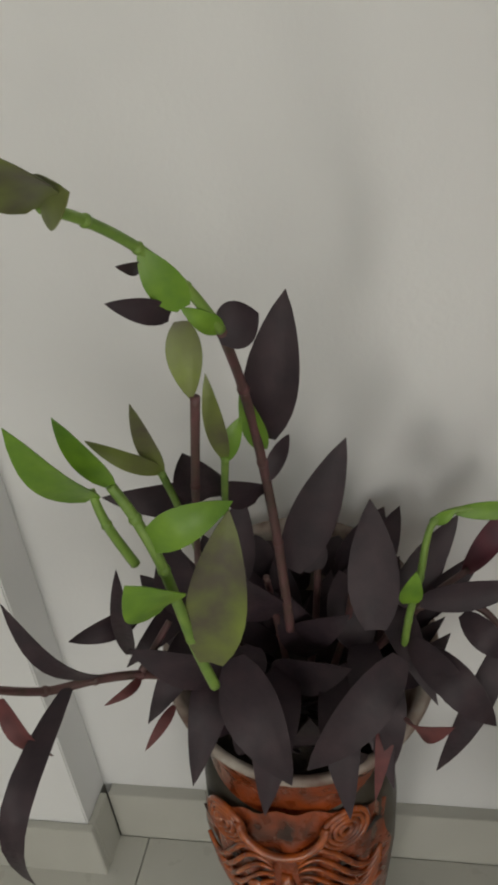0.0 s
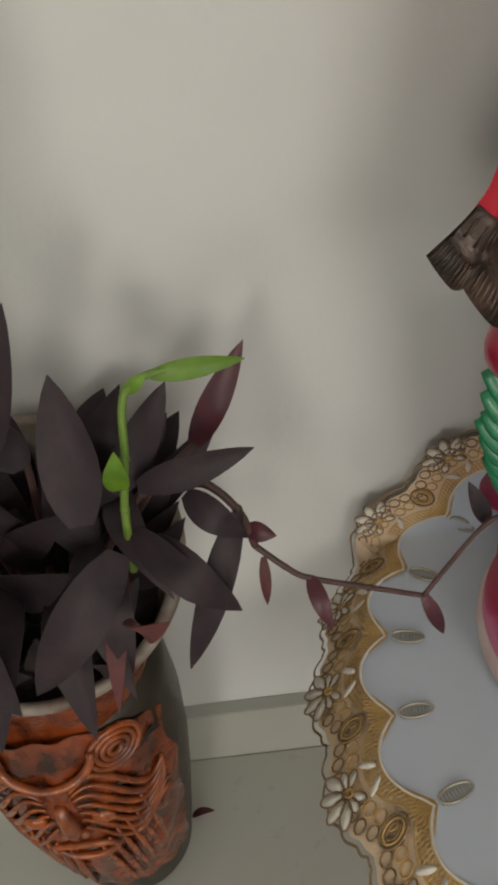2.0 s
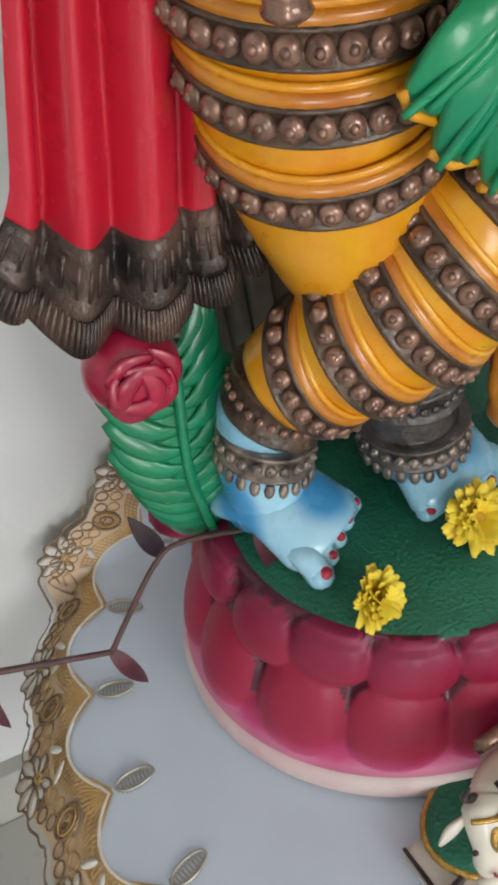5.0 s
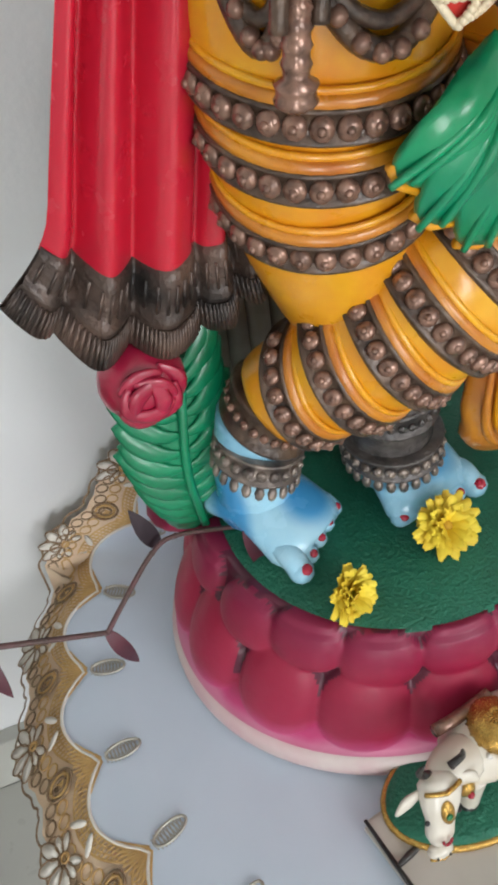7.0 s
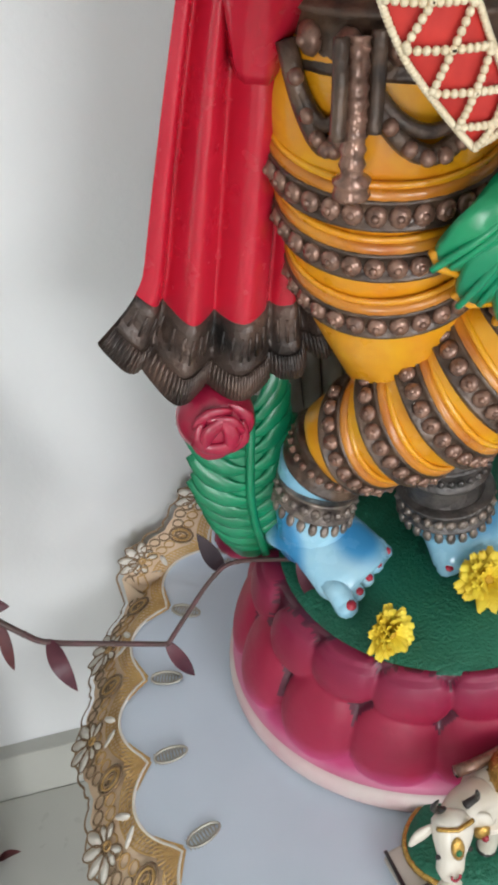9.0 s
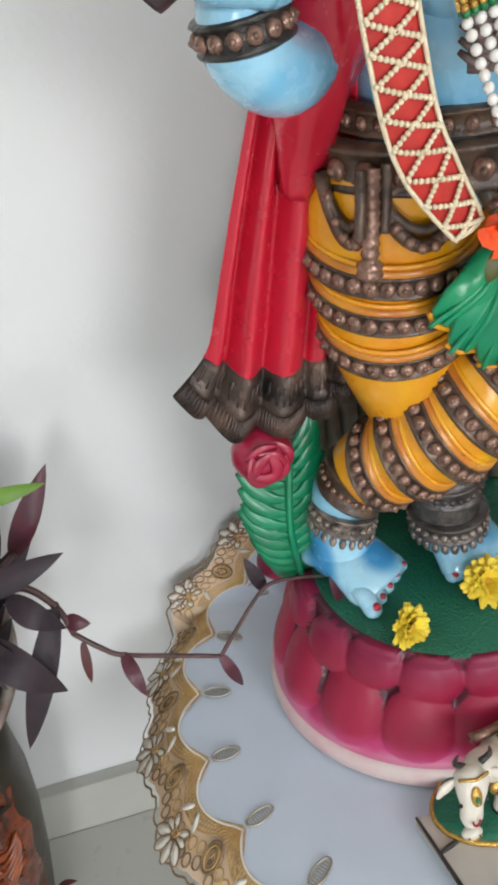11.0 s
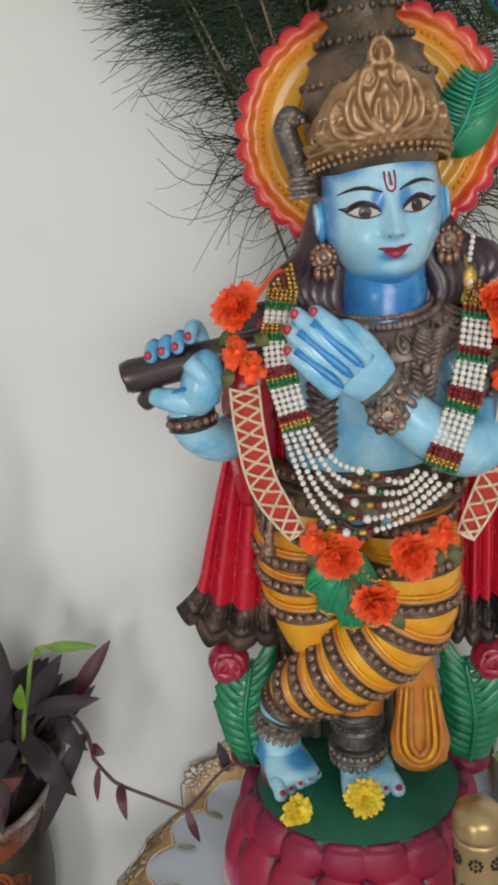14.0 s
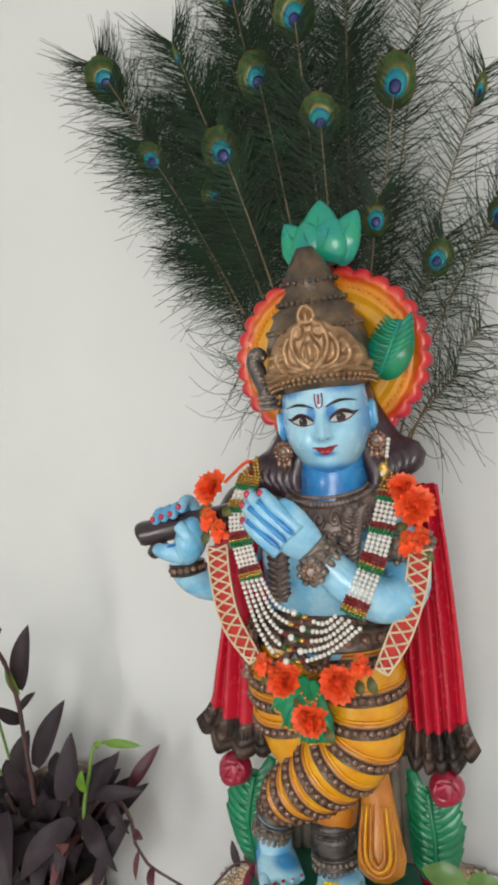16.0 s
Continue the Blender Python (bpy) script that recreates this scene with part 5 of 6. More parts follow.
panel([(1.14, -0.29, 1.23), (1.13, -0.318, 1.18), (1.115, -0.34, 1.125), (1.088, -0.358, 1.058)], 0.032, SEQ_R)
for k in range(5):
    f = k / 4
    a = Vector((0.926 + 0.03 * f, -0.355, 1.1 + 0.006 * f))
    b = Vector((1.073 + 0.03 * (1 - f) - 0.004, -0.36, 1.045 + 0.02 * f - 0.004))
    low = Vector((0.985 + 0.03 * f, -0.36 - 0.004 * f, 0.99 + 0.068 * f))
    path = curve([a, a.lerp(low, 0.55) + Vector((-0.008, -0.004, -0.008)), low, low.lerp(b, 0.5) + Vector((0.006, -0.005, -0.012)), b], 200)
    s, g = Shape(), Shape()
    last, i = None, 0
    for j, p in enumerate(path):
        t = j / 199
        r = 0.0034
        if 0.42 < t < 0.62:
            r = 0.0042
        if last is None or (p - last).length > r * 1.9:
            if 0.42 < t < 0.62:
                g.ball(p, 0.0052 if i % 4 == 2 else 0.0034, (GILT, RUBY, PEARL, EMERALD)[i % 4], 8, 6)
                if i % 4 == 0:
                    g.ball(p, (0.006, 0.0036, 0.004), GILT, 8, 6)
            else:
                s.ball(p, r, PEARL, 8, 6)
            last, i = p, i + 1
    tagged(child("strand", s, neck), kind="stuff")
    tagged(child("bead_link", g, neck, "gilt, maroon, green and large pearl beads"), kind="stuff")
s = Shape()
s.tube(curve([(1.12, -0.285, 1.225), (1.128, -0.275, 1.25), (1.126, -0.265, 1.275)], 8), 0.002, GILT, 6)
s.ball((1.128, -0.292, 1.25), (0.008, 0.004, 0.014), GILT, 10, 7)
s.ball((1.128, -0.297, 1.247), 0.0035, PEARL, 8, 6)
for k in range(5):
    s.ball((1.13 + 0.001 * k, -0.275, 1.27 + 0.006 * k), 0.0032, PEARL, 7, 5)
for px, py, pz, lean in ((0.928, -0.3, 1.252, 0.006), (1.141, -0.288, 1.231, -0.008)):
    cap = Shape()
    for j in range(6):
        for k in range(6 - j):
            cap.ball((px + lean * j / 3 + (k - (5 - j) / 2) * 0.0056, py + 0.001 * j - 0.003, pz + 0.001 + j * 0.0048), 0.0029, GILT if (j + k) % 3 else RUBY, 7, 5)
    tagged(child("end_cap", cap, neck, "pointed cap of gilt beads"), kind="stuff")
child("clasp", s, neck, "gilt drop clasp with a pearl")

# ---- the fabric flower garland ----
gar = thing("flower_garland", (1.02, -0.34, 1.0), "garland of orange-red fabric flowers and pearl-netted red straps", "garland")
rng = random.Random(4)


def ruffle(c, r, facing, n=40, parent=None, name="flower"):
    """A full cloth bloom: layers of cupped, notched petals."""
    s = Shape()
    z = Vector(facing).normalized()
    x = z.orthogonal().normalized()
    y = z.cross(x)
    c = Vector(c)
    for k in range(n):
        ring = k / n
        a = k * 2.4 + rng.uniform(-0.2, 0.2)
        tilt = 0.25 + 1.15 * (1 - ring)
        ln = r * rng.uniform(0.75, 1.08) * (0.55 + 0.45 * ring)
        out = x * math.cos(a) + y * math.sin(a)
        d = (out * math.cos(1.35 - 1.25 * ring) + z * math.sin(1.35 - 1.25 * ring))
        w = z.cross(out).normalized()
        nn = d.cross(w)
        rows = []
        for i in range(5):
            t = i / 4
            wd = r * 0.44 * math.sin(math.pi * (0.12 + 0.52 * t))
            rows.append([c + d * ln * t + z * r * 0.1 + w * wd * u + nn * (0.12 * r * (u * u) * (1 if k % 2 else -1) + 0.1 * r * math.sin(3 * u + k) * t) + d * (0.1 * r * math.cos(5 * u) * (t > 0.9)) for u in (-1, -0.5, 0, 0.5, 1)])
        s.grid(rows, PETAL)
    s.ball(c + z * r * 0.1, r * 0.35, PETAL, 8, 6)
    return child(name, s, parent)


def ribbon_bud(c, r, parent):
    """A loose knot of folded satin ribbon with gilt edges."""
    s = Shape()
    c = Vector(c)
    for k in range(8):
        a = k * 2.4 + rng.uniform(-0.3, 0.3)
        o = Vector((math.cos(a), -0.25 - 0.1 * (k % 3), math.sin(a)))
        w = Vector((-math.sin(a), -0.3, math.cos(a)))
        ln = r * (0.6 + 0.5 * k / 7)
        rows = [[c + o * ln * t + w * r * 0.42 * u * math.sin(math.pi * (0.15 + 0.6 * t)) + Vector((0, -r * 0.5 * math.sin(math.pi * t) - r * 0.3 * u * u, 0)) for u in (-1, -0.5, 0, 0.5, 1)] for t in (0, 0.25, 0.5, 0.75, 1)]
        s.grid(rows, PETAL)
        if k % 3 == 0:
            s.tube([q[-1] + Vector((0, -0.0006, 0)) for q in rows], r * 0.035, GILT, 6)
    s.ball(c, r * 0.42, PETAL, 10, 7)
    return child("ribbon_rosebud", s, parent)


def ribbon_leaf(c, d, parent, w=0.008):
    s = Shape()
    c, d = Vector(c), Vector(d)
    sd = d.cross(Vector((0, -1, 0.2))).normalized()
    s.grid([[c + d * t + sd * w * math.sin(math.pi * (0.08 + 0.9 * t)) * u + Vector((0, -0.004 * math.sin(math.pi * t) + 0.003 * u * u, 0)) for u in (-1, 0, 1)] for t in (0, 0.25, 0.5, 0.75, 1)], OLIVE)
    return child("leaf", s, parent)


for c, r, fc in (((0.885, -0.345, 1.238), 0.028, (-0.3, -1, 0.3)), ((1.172, -0.3, 1.2), 0.03, (0.4, -1, 0.3)), ((0.978, -0.345, 0.957), 0.03, (-0.2, -1, 0.2)),
                 ((1.058, -0.345, 0.957), 0.029, (0.2, -1, 0.2)), ((1.018, -0.352, 0.905), 0.028, (0, -1, -0.1)), ((1.155, -0.3, 1.225), 0.022, (0.2, -1, 0.6))):
    ruffle(c, r, fc, parent=gar)
for c, r in (((0.88, -0.345, 1.192), 0.018), ((0.897, -0.35, 1.176), 0.017), ((1.165, -0.305, 1.15), 0.019), ((0.95, -0.345, 0.98), 0.017), ((1.093, -0.335, 0.982), 0.018), ((1.18, -0.3, 1.16), 0.015)):
    ribbon_bud(c, r, gar)
for c, d in (((0.88, -0.345, 1.215), (-0.02, -0.004, -0.014)), ((0.9, -0.35, 1.21), (0.015, -0.006, -0.012)), ((0.87, -0.345, 1.175), (-0.006, -0.002, -0.022)), ((0.91, -0.35, 1.17), (0.014, -0.004, -0.012)),
             ((0.955, -0.345, 0.965), (-0.012, -0.004, -0.02)), ((1.1, -0.335, 0.965), (0.01, -0.003, -0.026)), ((1.085, -0.335, 0.96), (0.004, -0.006, -0.022)), ((1.16, -0.302, 1.175), (-0.02, -0.004, -0.008)),
             ((1.18, -0.3, 1.14), (0.014, -0.003, -0.018)), ((1.0, -0.345, 0.9), (-0.02, -0.003, -0.014)), ((1.035, -0.345, 0.89), (0.012, -0.004, -0.024)), ((0.99, -0.345, 0.93), (0.014, -0.006, -0.03))):
    ribbon_leaf(c, d, gar)


def netted(points, w, parent):
    """A red strap with crossing strings of pearls in diamonds."""
    path = curve(points, 61)
    s, b = Shape(), Shape()
    n = len(path)

    def at(t, u):
        f = max(0, min(n - 1.001, t * (n - 1)))
        i = int(f)
        p = path[i].lerp(path[i + 1], f - i)
        d = (path[min(i + 2, n - 1)] - path[max(i - 1, 0)]).normalized()
        side = Vector((0, -1, 0)).cross(d).normalized()
        taper = 1 - 0.35 * max(0, t - 0.75) / 0.25
        return p + side * w * u * taper + Vector((0, 0.003 * u * u, 0))

    s.grid([[at(k / 60, u / 4) for u in range(-4, 5)] for k in range(61)], REDFAB)
    s.grid([[at(k / 60, u / 4) + Vector((0, 0.004, 0)) for u in range(-4, 5)] for k in range(61)], REDFAB)
    turns = 5.5
    m = 120
    for k in range(m):
        t = k / (m - 1)
        ph = (t * turns) % 1
        u = 4 * abs(ph - 0.5) - 1
        for uu in (u, -u):
            b.ball(at(t, uu * 0.98) + Vector((0, -0.003, 0)), 0.0019, STRINGPEARL, 6, 5)
        for uu in (-1.02, 1.02):
            b.ball(at(t, uu) + Vector((0, -0.002, 0)), 0.0017, STRINGPEARL, 6, 5)
    for k in range(14):
        u = -1 + 2 * k / 13
        b.ball(at(0.998, u) + Vector((0, -0.002, 0)), 0.0019, STRINGPEARL, 6, 5)
    o = child("strap", s, parent, "red fabric strap")
    tagged(child("pearl_net", b, o, "strings of tiny pearls crossing in diamonds"), kind="stuff")


netted([(0.884, -0.345, 1.152), (0.888, -0.35, 1.1), (0.9, -0.35, 1.04), (0.932, -0.345, 0.982)], 0.0155, gar)
netted([(1.176, -0.3, 1.142), (1.168, -0.308, 1.09), (1.148, -0.318, 1.03), (1.118, -0.33, 0.972)], 0.015, gar)
s = Shape()
for k in range(9):
    t = k / 8
    s.ball((1.0 + 0.035 * t, -0.352, 0.95 - 0.022 * math.sin(math.pi * t)), 0.003, GILT, 7, 5)
child("bead_swag", s, gar, "small gilt beads")
s = Shape().tube(curve([(0.9, -0.335, 1.245), (0.92, -0.3, 1.27), (0.932, -0.285, 1.268)], 10), 0.0026, PETAL, 8)
child("ribbon", s, gar)

# ---- peacock feathers in a fan behind the statue ----
def feather(base, tip, seed, eye=0.02, spread=1.0, turn=0.0, barb=1.0, count=620, start=0.3):
    r = random.Random(seed)
    base, tip = Vector(base), Vector(tip)
    f = thing("peacock_feather", base, "long peacock feather with dark loose barbs and a blue eye", "feather", "peacock feathers behind the statue")
    d = (tip - base)
    sag = Vector((d.x * 0.06, 0, -abs(d.x) * 0.1))
    path = curve([base, base + d * 0.35 - sag, base + d * 0.7 - sag * 0.8, tip], 80)
    child("shaft", Shape().tube(path, steps([0.0024, 0.0018, 0.0007], 80), SHAFT, 6), f)
    L = d.length
    s = Shape()
    view = Vector((0.15, -1, 0.1)).normalized()
    for k in range(count):
        t = min(1.0, start + (1.02 - start) * (k / count) ** 0.62)
        q = t * 79
        i = min(int(q), 78)
        p = path[i].lerp(path[i + 1], q - i)
        dd = (path[min(i + 2, 79)] - path[max(i - 2, 0)]).normalized()
        side = dd.cross(view).normalized() * (1 if k % 2 else -1)
        ln = (0.035 + 0.085 * math.sin(math.pi * min(1, max(0.0, (t - 0.15) / 1.05))) ** 0.9) * r.uniform(0.4, 1.25) * spread * barb
        up = 0.4 + 0.9 * t ** 3 + r.uniform(-0.45, 0.45)
        dr = (side + dd * up + view * r.uniform(-0.35, 0.35)).normalized()
        droop = Vector((0, 0, -0.35 * ln * r.uniform(0.2, 1.3))) * (1.2 - t * 0.6)
        curl = dd * ln * r.uniform(-0.25, 0.35)
        if t < 0.62:
            ln *= r.uniform(0.5, 1.2)
        if t < 0.72 and count > 100:
            ln *= 0.35 + 0.65 * max(0.0, (t - 0.3) / 0.42) ** 1.5
        w = 0.0007 * r.uniform(0.7, 1.4)
        if count < 100:
            curl = dd * ln * r.uniform(-0.9, 0.5)
        hook = side * ln * r.uniform(-0.5, 0.1) * (1.1 - t)
        if count < 100:
            hook = Vector((0, 0, ln * r.uniform(0.2, 0.8)))
            droop *= 2.6
        n = 7 if count < 100 else 3
        pts = [p + dr * ln * q + (curl + droop) * q * q + hook * q ** 4 for q in (j / n for j in range(n + 1))]
        for j in range(n):
            width, pa, pb = 1.0 - 0.6 * j / n, pts[j], pts[j + 1]
            e = (pb - pa).cross(view).normalized() * w * width
            s.add([pa - e, pa + e, pb + e * 0.78, pb - e * 0.78], [(0, 1, 2, 3)], BARB)
    tagged(child("vane", s, f, "loose dark green barbs", False), kind="stuff")
    if eye:
        c = tip - d.normalized() * 0.03
        n = (Vector((1.3, -1.4, 1.4)) - c).normalized()
        n = (n + Vector((r.uniform(-0.3, 0.3), 0, r.uniform(-0.2, 0.2)))).normalized()
        up = d.normalized()
        up = (up - n * up.dot(n)).normalized()
        sd = up.cross(n).normalized()
        sq = math.cos(turn)
        for nm, mat, rr, ry, off, dy in (("outer_eye", EYE_BRONZE, 1.15, 1.4, 0.001, 0.0), ("green_ring", EYE_GREEN, 1.0, 1.2, 0.0018, -0.02), ("bronze_eye", EYE_BRONZE, 0.88, 1.05, 0.0026, -0.05), ("teal_eye", EYE_TEAL, 0.62, 0.74, 0.0036, -0.18), ("navy_heart", EYE_BLUE, 0.34, 0.38, 0.0046, -0.32)):
            e = Shape()
            m = 40
            cc = c + n * off + up * dy * eye
            rim = [cc + sd * sq * eye * rr * math.cos(a) * r.uniform(0.94, 1.06) + up * eye * ry * math.sin(a) * r.uniform(0.95, 1.06) for a in (2 * math.pi * k / m for k in range(m))]
            back = [v - n * 0.0006 for v in rim]
            e.grid([[cc + (v - cc) * 0.02 + n * 0.0008 for v in rim], [cc + (v - cc) * 0.6 + n * 0.0006 for v in rim], rim, back], mat, True)
            child(nm, e, f)
    return f


ROOT = Vector((1.02, -0.1, 1.2))
TIPS = ((0.6, 1.985), (0.906, 1.93), (1.015, 1.84), (0.835, 1.815), (1.15, 1.87), (1.2, 1.595), (0.81, 1.745), (0.69, 1.825), (0.984, 2.01), (1.106, 1.665))
for k, (x, z) in enumerate(TIPS):
    y = -0.1 - 0.008 * (k % 5)
    feather(ROOT + Vector(((x - 1.0) * 0.2, 0.01 * (k % 3), 0)), (x, y, z), 10 + k, 0.03 if k not in (5, 6, 7, 9) else 0.022, count=620 if x < 1.12 else 230, start=0.45 if x < 0.86 else 0.3)
for k, (x, z, e, tn) in enumerate(((1.275, 1.845, 0.018, 1.1), (1.3, 1.65, 0.019, 0.3), (0.755, 1.99, 0.015, 1.2), (0.86, 2.08, 0.02, 0), (1.07, 2.1, 0.02, 0), (1.2, 2.02, 0.02, 0))):
    feather(ROOT + Vector(((x - 1.0) * 0.2, 0.008 * (k % 3), 0)), (x, -0.085 - 0.01 * (k % 3), z), 40 + k, e, turn=tn, count=190 if x > 1.1 else 620)
for k, (x, z) in enumerate(((0.765, 1.64), (0.79, 1.72), (0.8, 1.9), (0.93, 1.75), (1.06, 1.95), (0.76, 1.88), (0.88, 2.0), (0.95, 1.9))):
    feather(ROOT + Vector(((x - 1.0) * 0.2, 0.012, 0)), (x, -0.06 - 0.012 * (k % 3), z), 70 + k, 0, barb=1.0, start=0.5 if x < 0.8 else 0.35)

for k, (x, z) in enumerate(((0.872, 1.5), (0.862, 1.43), (1.25, 1.45), (1.21, 1.38))):
    feather(ROOT + Vector(((x - 1.0) * 0.3, 0.0, 0)), (x, -0.11, z), 90 + k, 0, spread=1.05, count=96)

# ---- two yellow flowers at the feet ----
def chrysanthemum(c, r, facing, seed, n=75):
    rr = random.Random(seed)
    f = thing("yellow_flower", c, "fresh yellow chrysanthemum lying on the green base", "flower", "yellow flowers at the feet")
    z = Vector(facing).normalized()
    x = z.orthogonal().normalized()
    y = z.cross(x)
    c = Vector(c)
    child("flower_centre", Shape().ball(c + z * 0.006, (0.007, 0.007, 0.006), YCENTRE, 10, 7), f)
    for k in range(n):
        s = Shape()
        ring = (k // 15) / 5
        a = k * 2.399 + rr.uniform(-0.1, 0.1)
        el = 1.15 - 1.1 * (1 - ring) + rr.uniform(-0.12, 0.12)
        out = x * math.cos(a) + y * math.sin(a)
        d = out * math.cos(el) + z * math.sin(el)
        w = z.cross(out).normalized()
        nn = d.cross(w)
        ln = r * (1 - 0.35 * ring) * rr.uniform(0.85, 1.1)
        s.grid([[c + d * ln * t + z * 0.004 + w * 0.0058 * math.sin(math.pi * (0.15 + 0.75 * t)) * u + nn * (-0.0022 * u * u) + z * 0.004 * math.sin(2 * t) for u in (-1, 0, 1)] for t in (0, 0.3, 0.6, 0.85, 1)], YPETAL)
        child("petal", s, f)
    return f


chrysanthemum((0.9, -0.274, 0.569), 0.023, (0.45, -0.7, 0.4), 1)
chrysanthemum((0.992, -0.252, 0.573), 0.027, (0.05, -0.75, 0.75), 2)

# ---- cow figurine on a veined slab ----
slab = thing("stone_slab", (0.97, -0.44, 0.403), "small pale stone slab with dark veins on the table cover", "slab")
turn_s = Matrix.Translation((0.972, -0.421, 0)) @ Matrix.Rotation(radians(12), 4, "Z")
q = block((-0.095, -0.07, 0.404), (0.1, 0.07, 0.414), MARBLE, 0.003)
q.verts = [tuple(turn_s @ Vector(v)) for v in q.verts]
child("slab", q, slab, smooth=False)
for a, b in (((-0.096, -0.06), (-0.092, 0.07)), ((-0.093, 0.03), (-0.05, 0.035)), ((-0.094, -0.03), (-0.06, -0.022))):
    v = Shape().tube([turn_s @ Vector((*lerp(a, b, t), 0.4148)) for t in (0, 0.3, 0.6, 1)], [0.002, 0.003, 0.0022, 0.0015], BLACK, 6)
    child("vein", v, slab)
cow = Shape()
CW = Vector((0.955, -0.379, 0.414))
cow.grid([[CW + Vector((rx * math.cos(a), rx * 0.6 * math.sin(a), z)) for a in (2 * math.pi * k / 40 for k in range(40))] for rx, z in ((0.07, 0.0), (0.072, 0.004), (0.07, 0.009), (0.063, 0.011), (0.002, 0.012))], DISC, True, True)
cow.tube([CW + Vector((0.0715 * math.cos(a), 0.0432 * math.sin(a), 0.003)) for a in (2 * math.pi * k / 40 for k in range(40))], 0.0035, GILT, 8, up=(0, 0, 1), closed_path=True)
cow.tube(curve([CW + Vector((-0.02, -0.005, 0.068)), CW + Vector((0.01, 0.002, 0.066)), CW + Vector((0.055, 0.01, 0.064))], 14), steps([0.018, 0.026, 0.027, 0.02], 14), IVORY, 16)
cow.tube(curve([CW + Vector((-0.018, -0.006, 0.075)), CW + Vector((-0.035, -0.014, 0.088)), CW + Vector((-0.046, -0.022, 0.082))], 10), steps([0.018, 0.014, 0.012], 10), IVORY, 14)
head = curve([CW + Vector((-0.043, -0.016, 0.098)), CW + Vector((-0.048, -0.028, 0.089)), CW + Vector((-0.0525, -0.038, 0.07)), CW + Vector((-0.0555, -0.0435, 0.054))], 16)
cow.tube(head, steps([0.009, 0.0165, 0.0145, 0.0105, 0.0105, 0.006], 16), IVORY, 18, flat=0.8)
cow.ball(CW + Vector((-0.0565, -0.0475, 0.049)), (0.0098, 0.006, 0.0055), IVORY, 12, 8)
cow.tube([CW + Vector((-0.0565 + 0.0085 * math.cos(t), -0.0525 + 0.002 * abs(math.cos(t)), 0.0465 - 0.002 * math.sin(t))) for t in (math.pi * k / 8 for k in range(9))], 0.0011, GILT, 6)
cow.ball(CW + Vector((-0.049, -0.0405, 0.089)), (0.0052, 0.003, 0.0105), GILT, 10, 7, Matrix.Rotation(-0.35, 3, "X"))
cow.ball(CW + Vector((-0.0492, -0.0432, 0.088)), (0.0026, 0.002, 0.004), EMERALD, 8, 6)
cow.tube([CW + Vector((-0.047 + 0.0135 * math.sin(t), -0.034 + 0.008 * abs(t) * 0.5, 0.1 + 0.003 * math.cos(t))) for t in (-1.3 + 2.6 * k / 10 for k in range(11))], 0.0018, GILT, 6)
cow.tube([CW + Vector((-0.0535 + 0.0032 * math.cos(t), -0.0505, 0.07 + 0.0075 * math.sin(t))) for t in (math.pi + math.pi * k / 8 for k in range(9))], 0.0011, LIP, 5)
for sx in (-1, 1):
    ear = curve([CW + Vector((-0.046 + sx * 0.013, -0.022, 0.091)), CW + Vector((-0.047 + sx * 0.023, -0.024, 0.088)), CW + Vector((-0.048 + sx * 0.031, -0.026, 0.079))], 8)
    cow.tube(ear, steps([0.004, 0.0072, 0.0018], 8), IVORY, 10, flat=0.45)
    cow.tube(curve([CW + Vector((-0.043 + sx * 0.008, -0.018, 0.102)), CW + Vector((-0.043 + sx * 0.016, -0.018, 0.11)), CW + Vector((-0.042 + sx * 0.014, -0.019, 0.122))], 10), steps([0.0034, 0.0026, 0.0008], 10), BLACK, 8)
    cow.ball(CW + Vector((-0.0505 + sx * 0.0118, -0.038, 0.078)), (0.0022, 0.0018, 0.0026), INK, 8, 6)
    cow.ball(CW + Vector((-0.0565 + sx * 0.0048, -0.0532, 0.0505)), 0.0011, INK, 6, 5)
    for lx in (-0.012, 0.05):
        cow.tube(curve([CW + Vector((lx, sx * 0.013, 0.058)), CW + Vector((lx + 0.002, sx * 0.014, 0.035)), CW + Vector((lx, sx * 0.014, 0.011))], 8), steps([0.012, 0.0075, 0.0075], 8), IVORY, 12)
        cow.ball(CW + Vector((lx, sx * 0.014, 0.013)), (0.0085, 0.0085, 0.005), BLACK, 10, 6)
cow.ball(CW + Vector((0.012, 0.0, 0.09)), (0.02, 0.022, 0.014), GILT, 18, 10)
for k in range(16):
    a = 2 * math.pi * k / 16
    cow.tube([CW + Vector((0.012 + 0.004 * math.cos(a), 0.004 * math.sin(a), 0.1045)), CW + Vector((0.012 + 0.02 * math.cos(a), 0.0225 * math.sin(a), 0.089))], 0.0014, GILT, 5)
    cow.ball(CW + Vector((0.012 + 0.021 * math.cos(a), 0.0235 * math.sin(a), 0.086)), 0.0026, PEARL, 6, 5)
cow.ball(CW + Vector((-0.022, -0.022, 0.062)), (0.007, 0.005, 0.009), GILT, 8, 6)
cow.ball(CW + Vector((-0.021, -0.0265, 0.06)), 0.003, LIP, 8, 6)
cow.tube([CW + Vector((-0.03 + 0.05 * t, 0.012 + 0.01 * t, 0.092 - 0.004 * math.sin(3 * t))) for t in (0, 0.3, 0.6, 1)], 0.005, BEAD, 8)
tagged(part("cow_figurine", cow), "white resin cow figurine with gilt saddle on a green oval base", "figurine")

# ---- brass incense tube with pierced flowers ----
brass = thing("incense_holder", (1.118, -0.43, 0.404), "tall round brass incense holder pierced with small flowers", "incense holder")
BX, BY = 1.118, -0.43


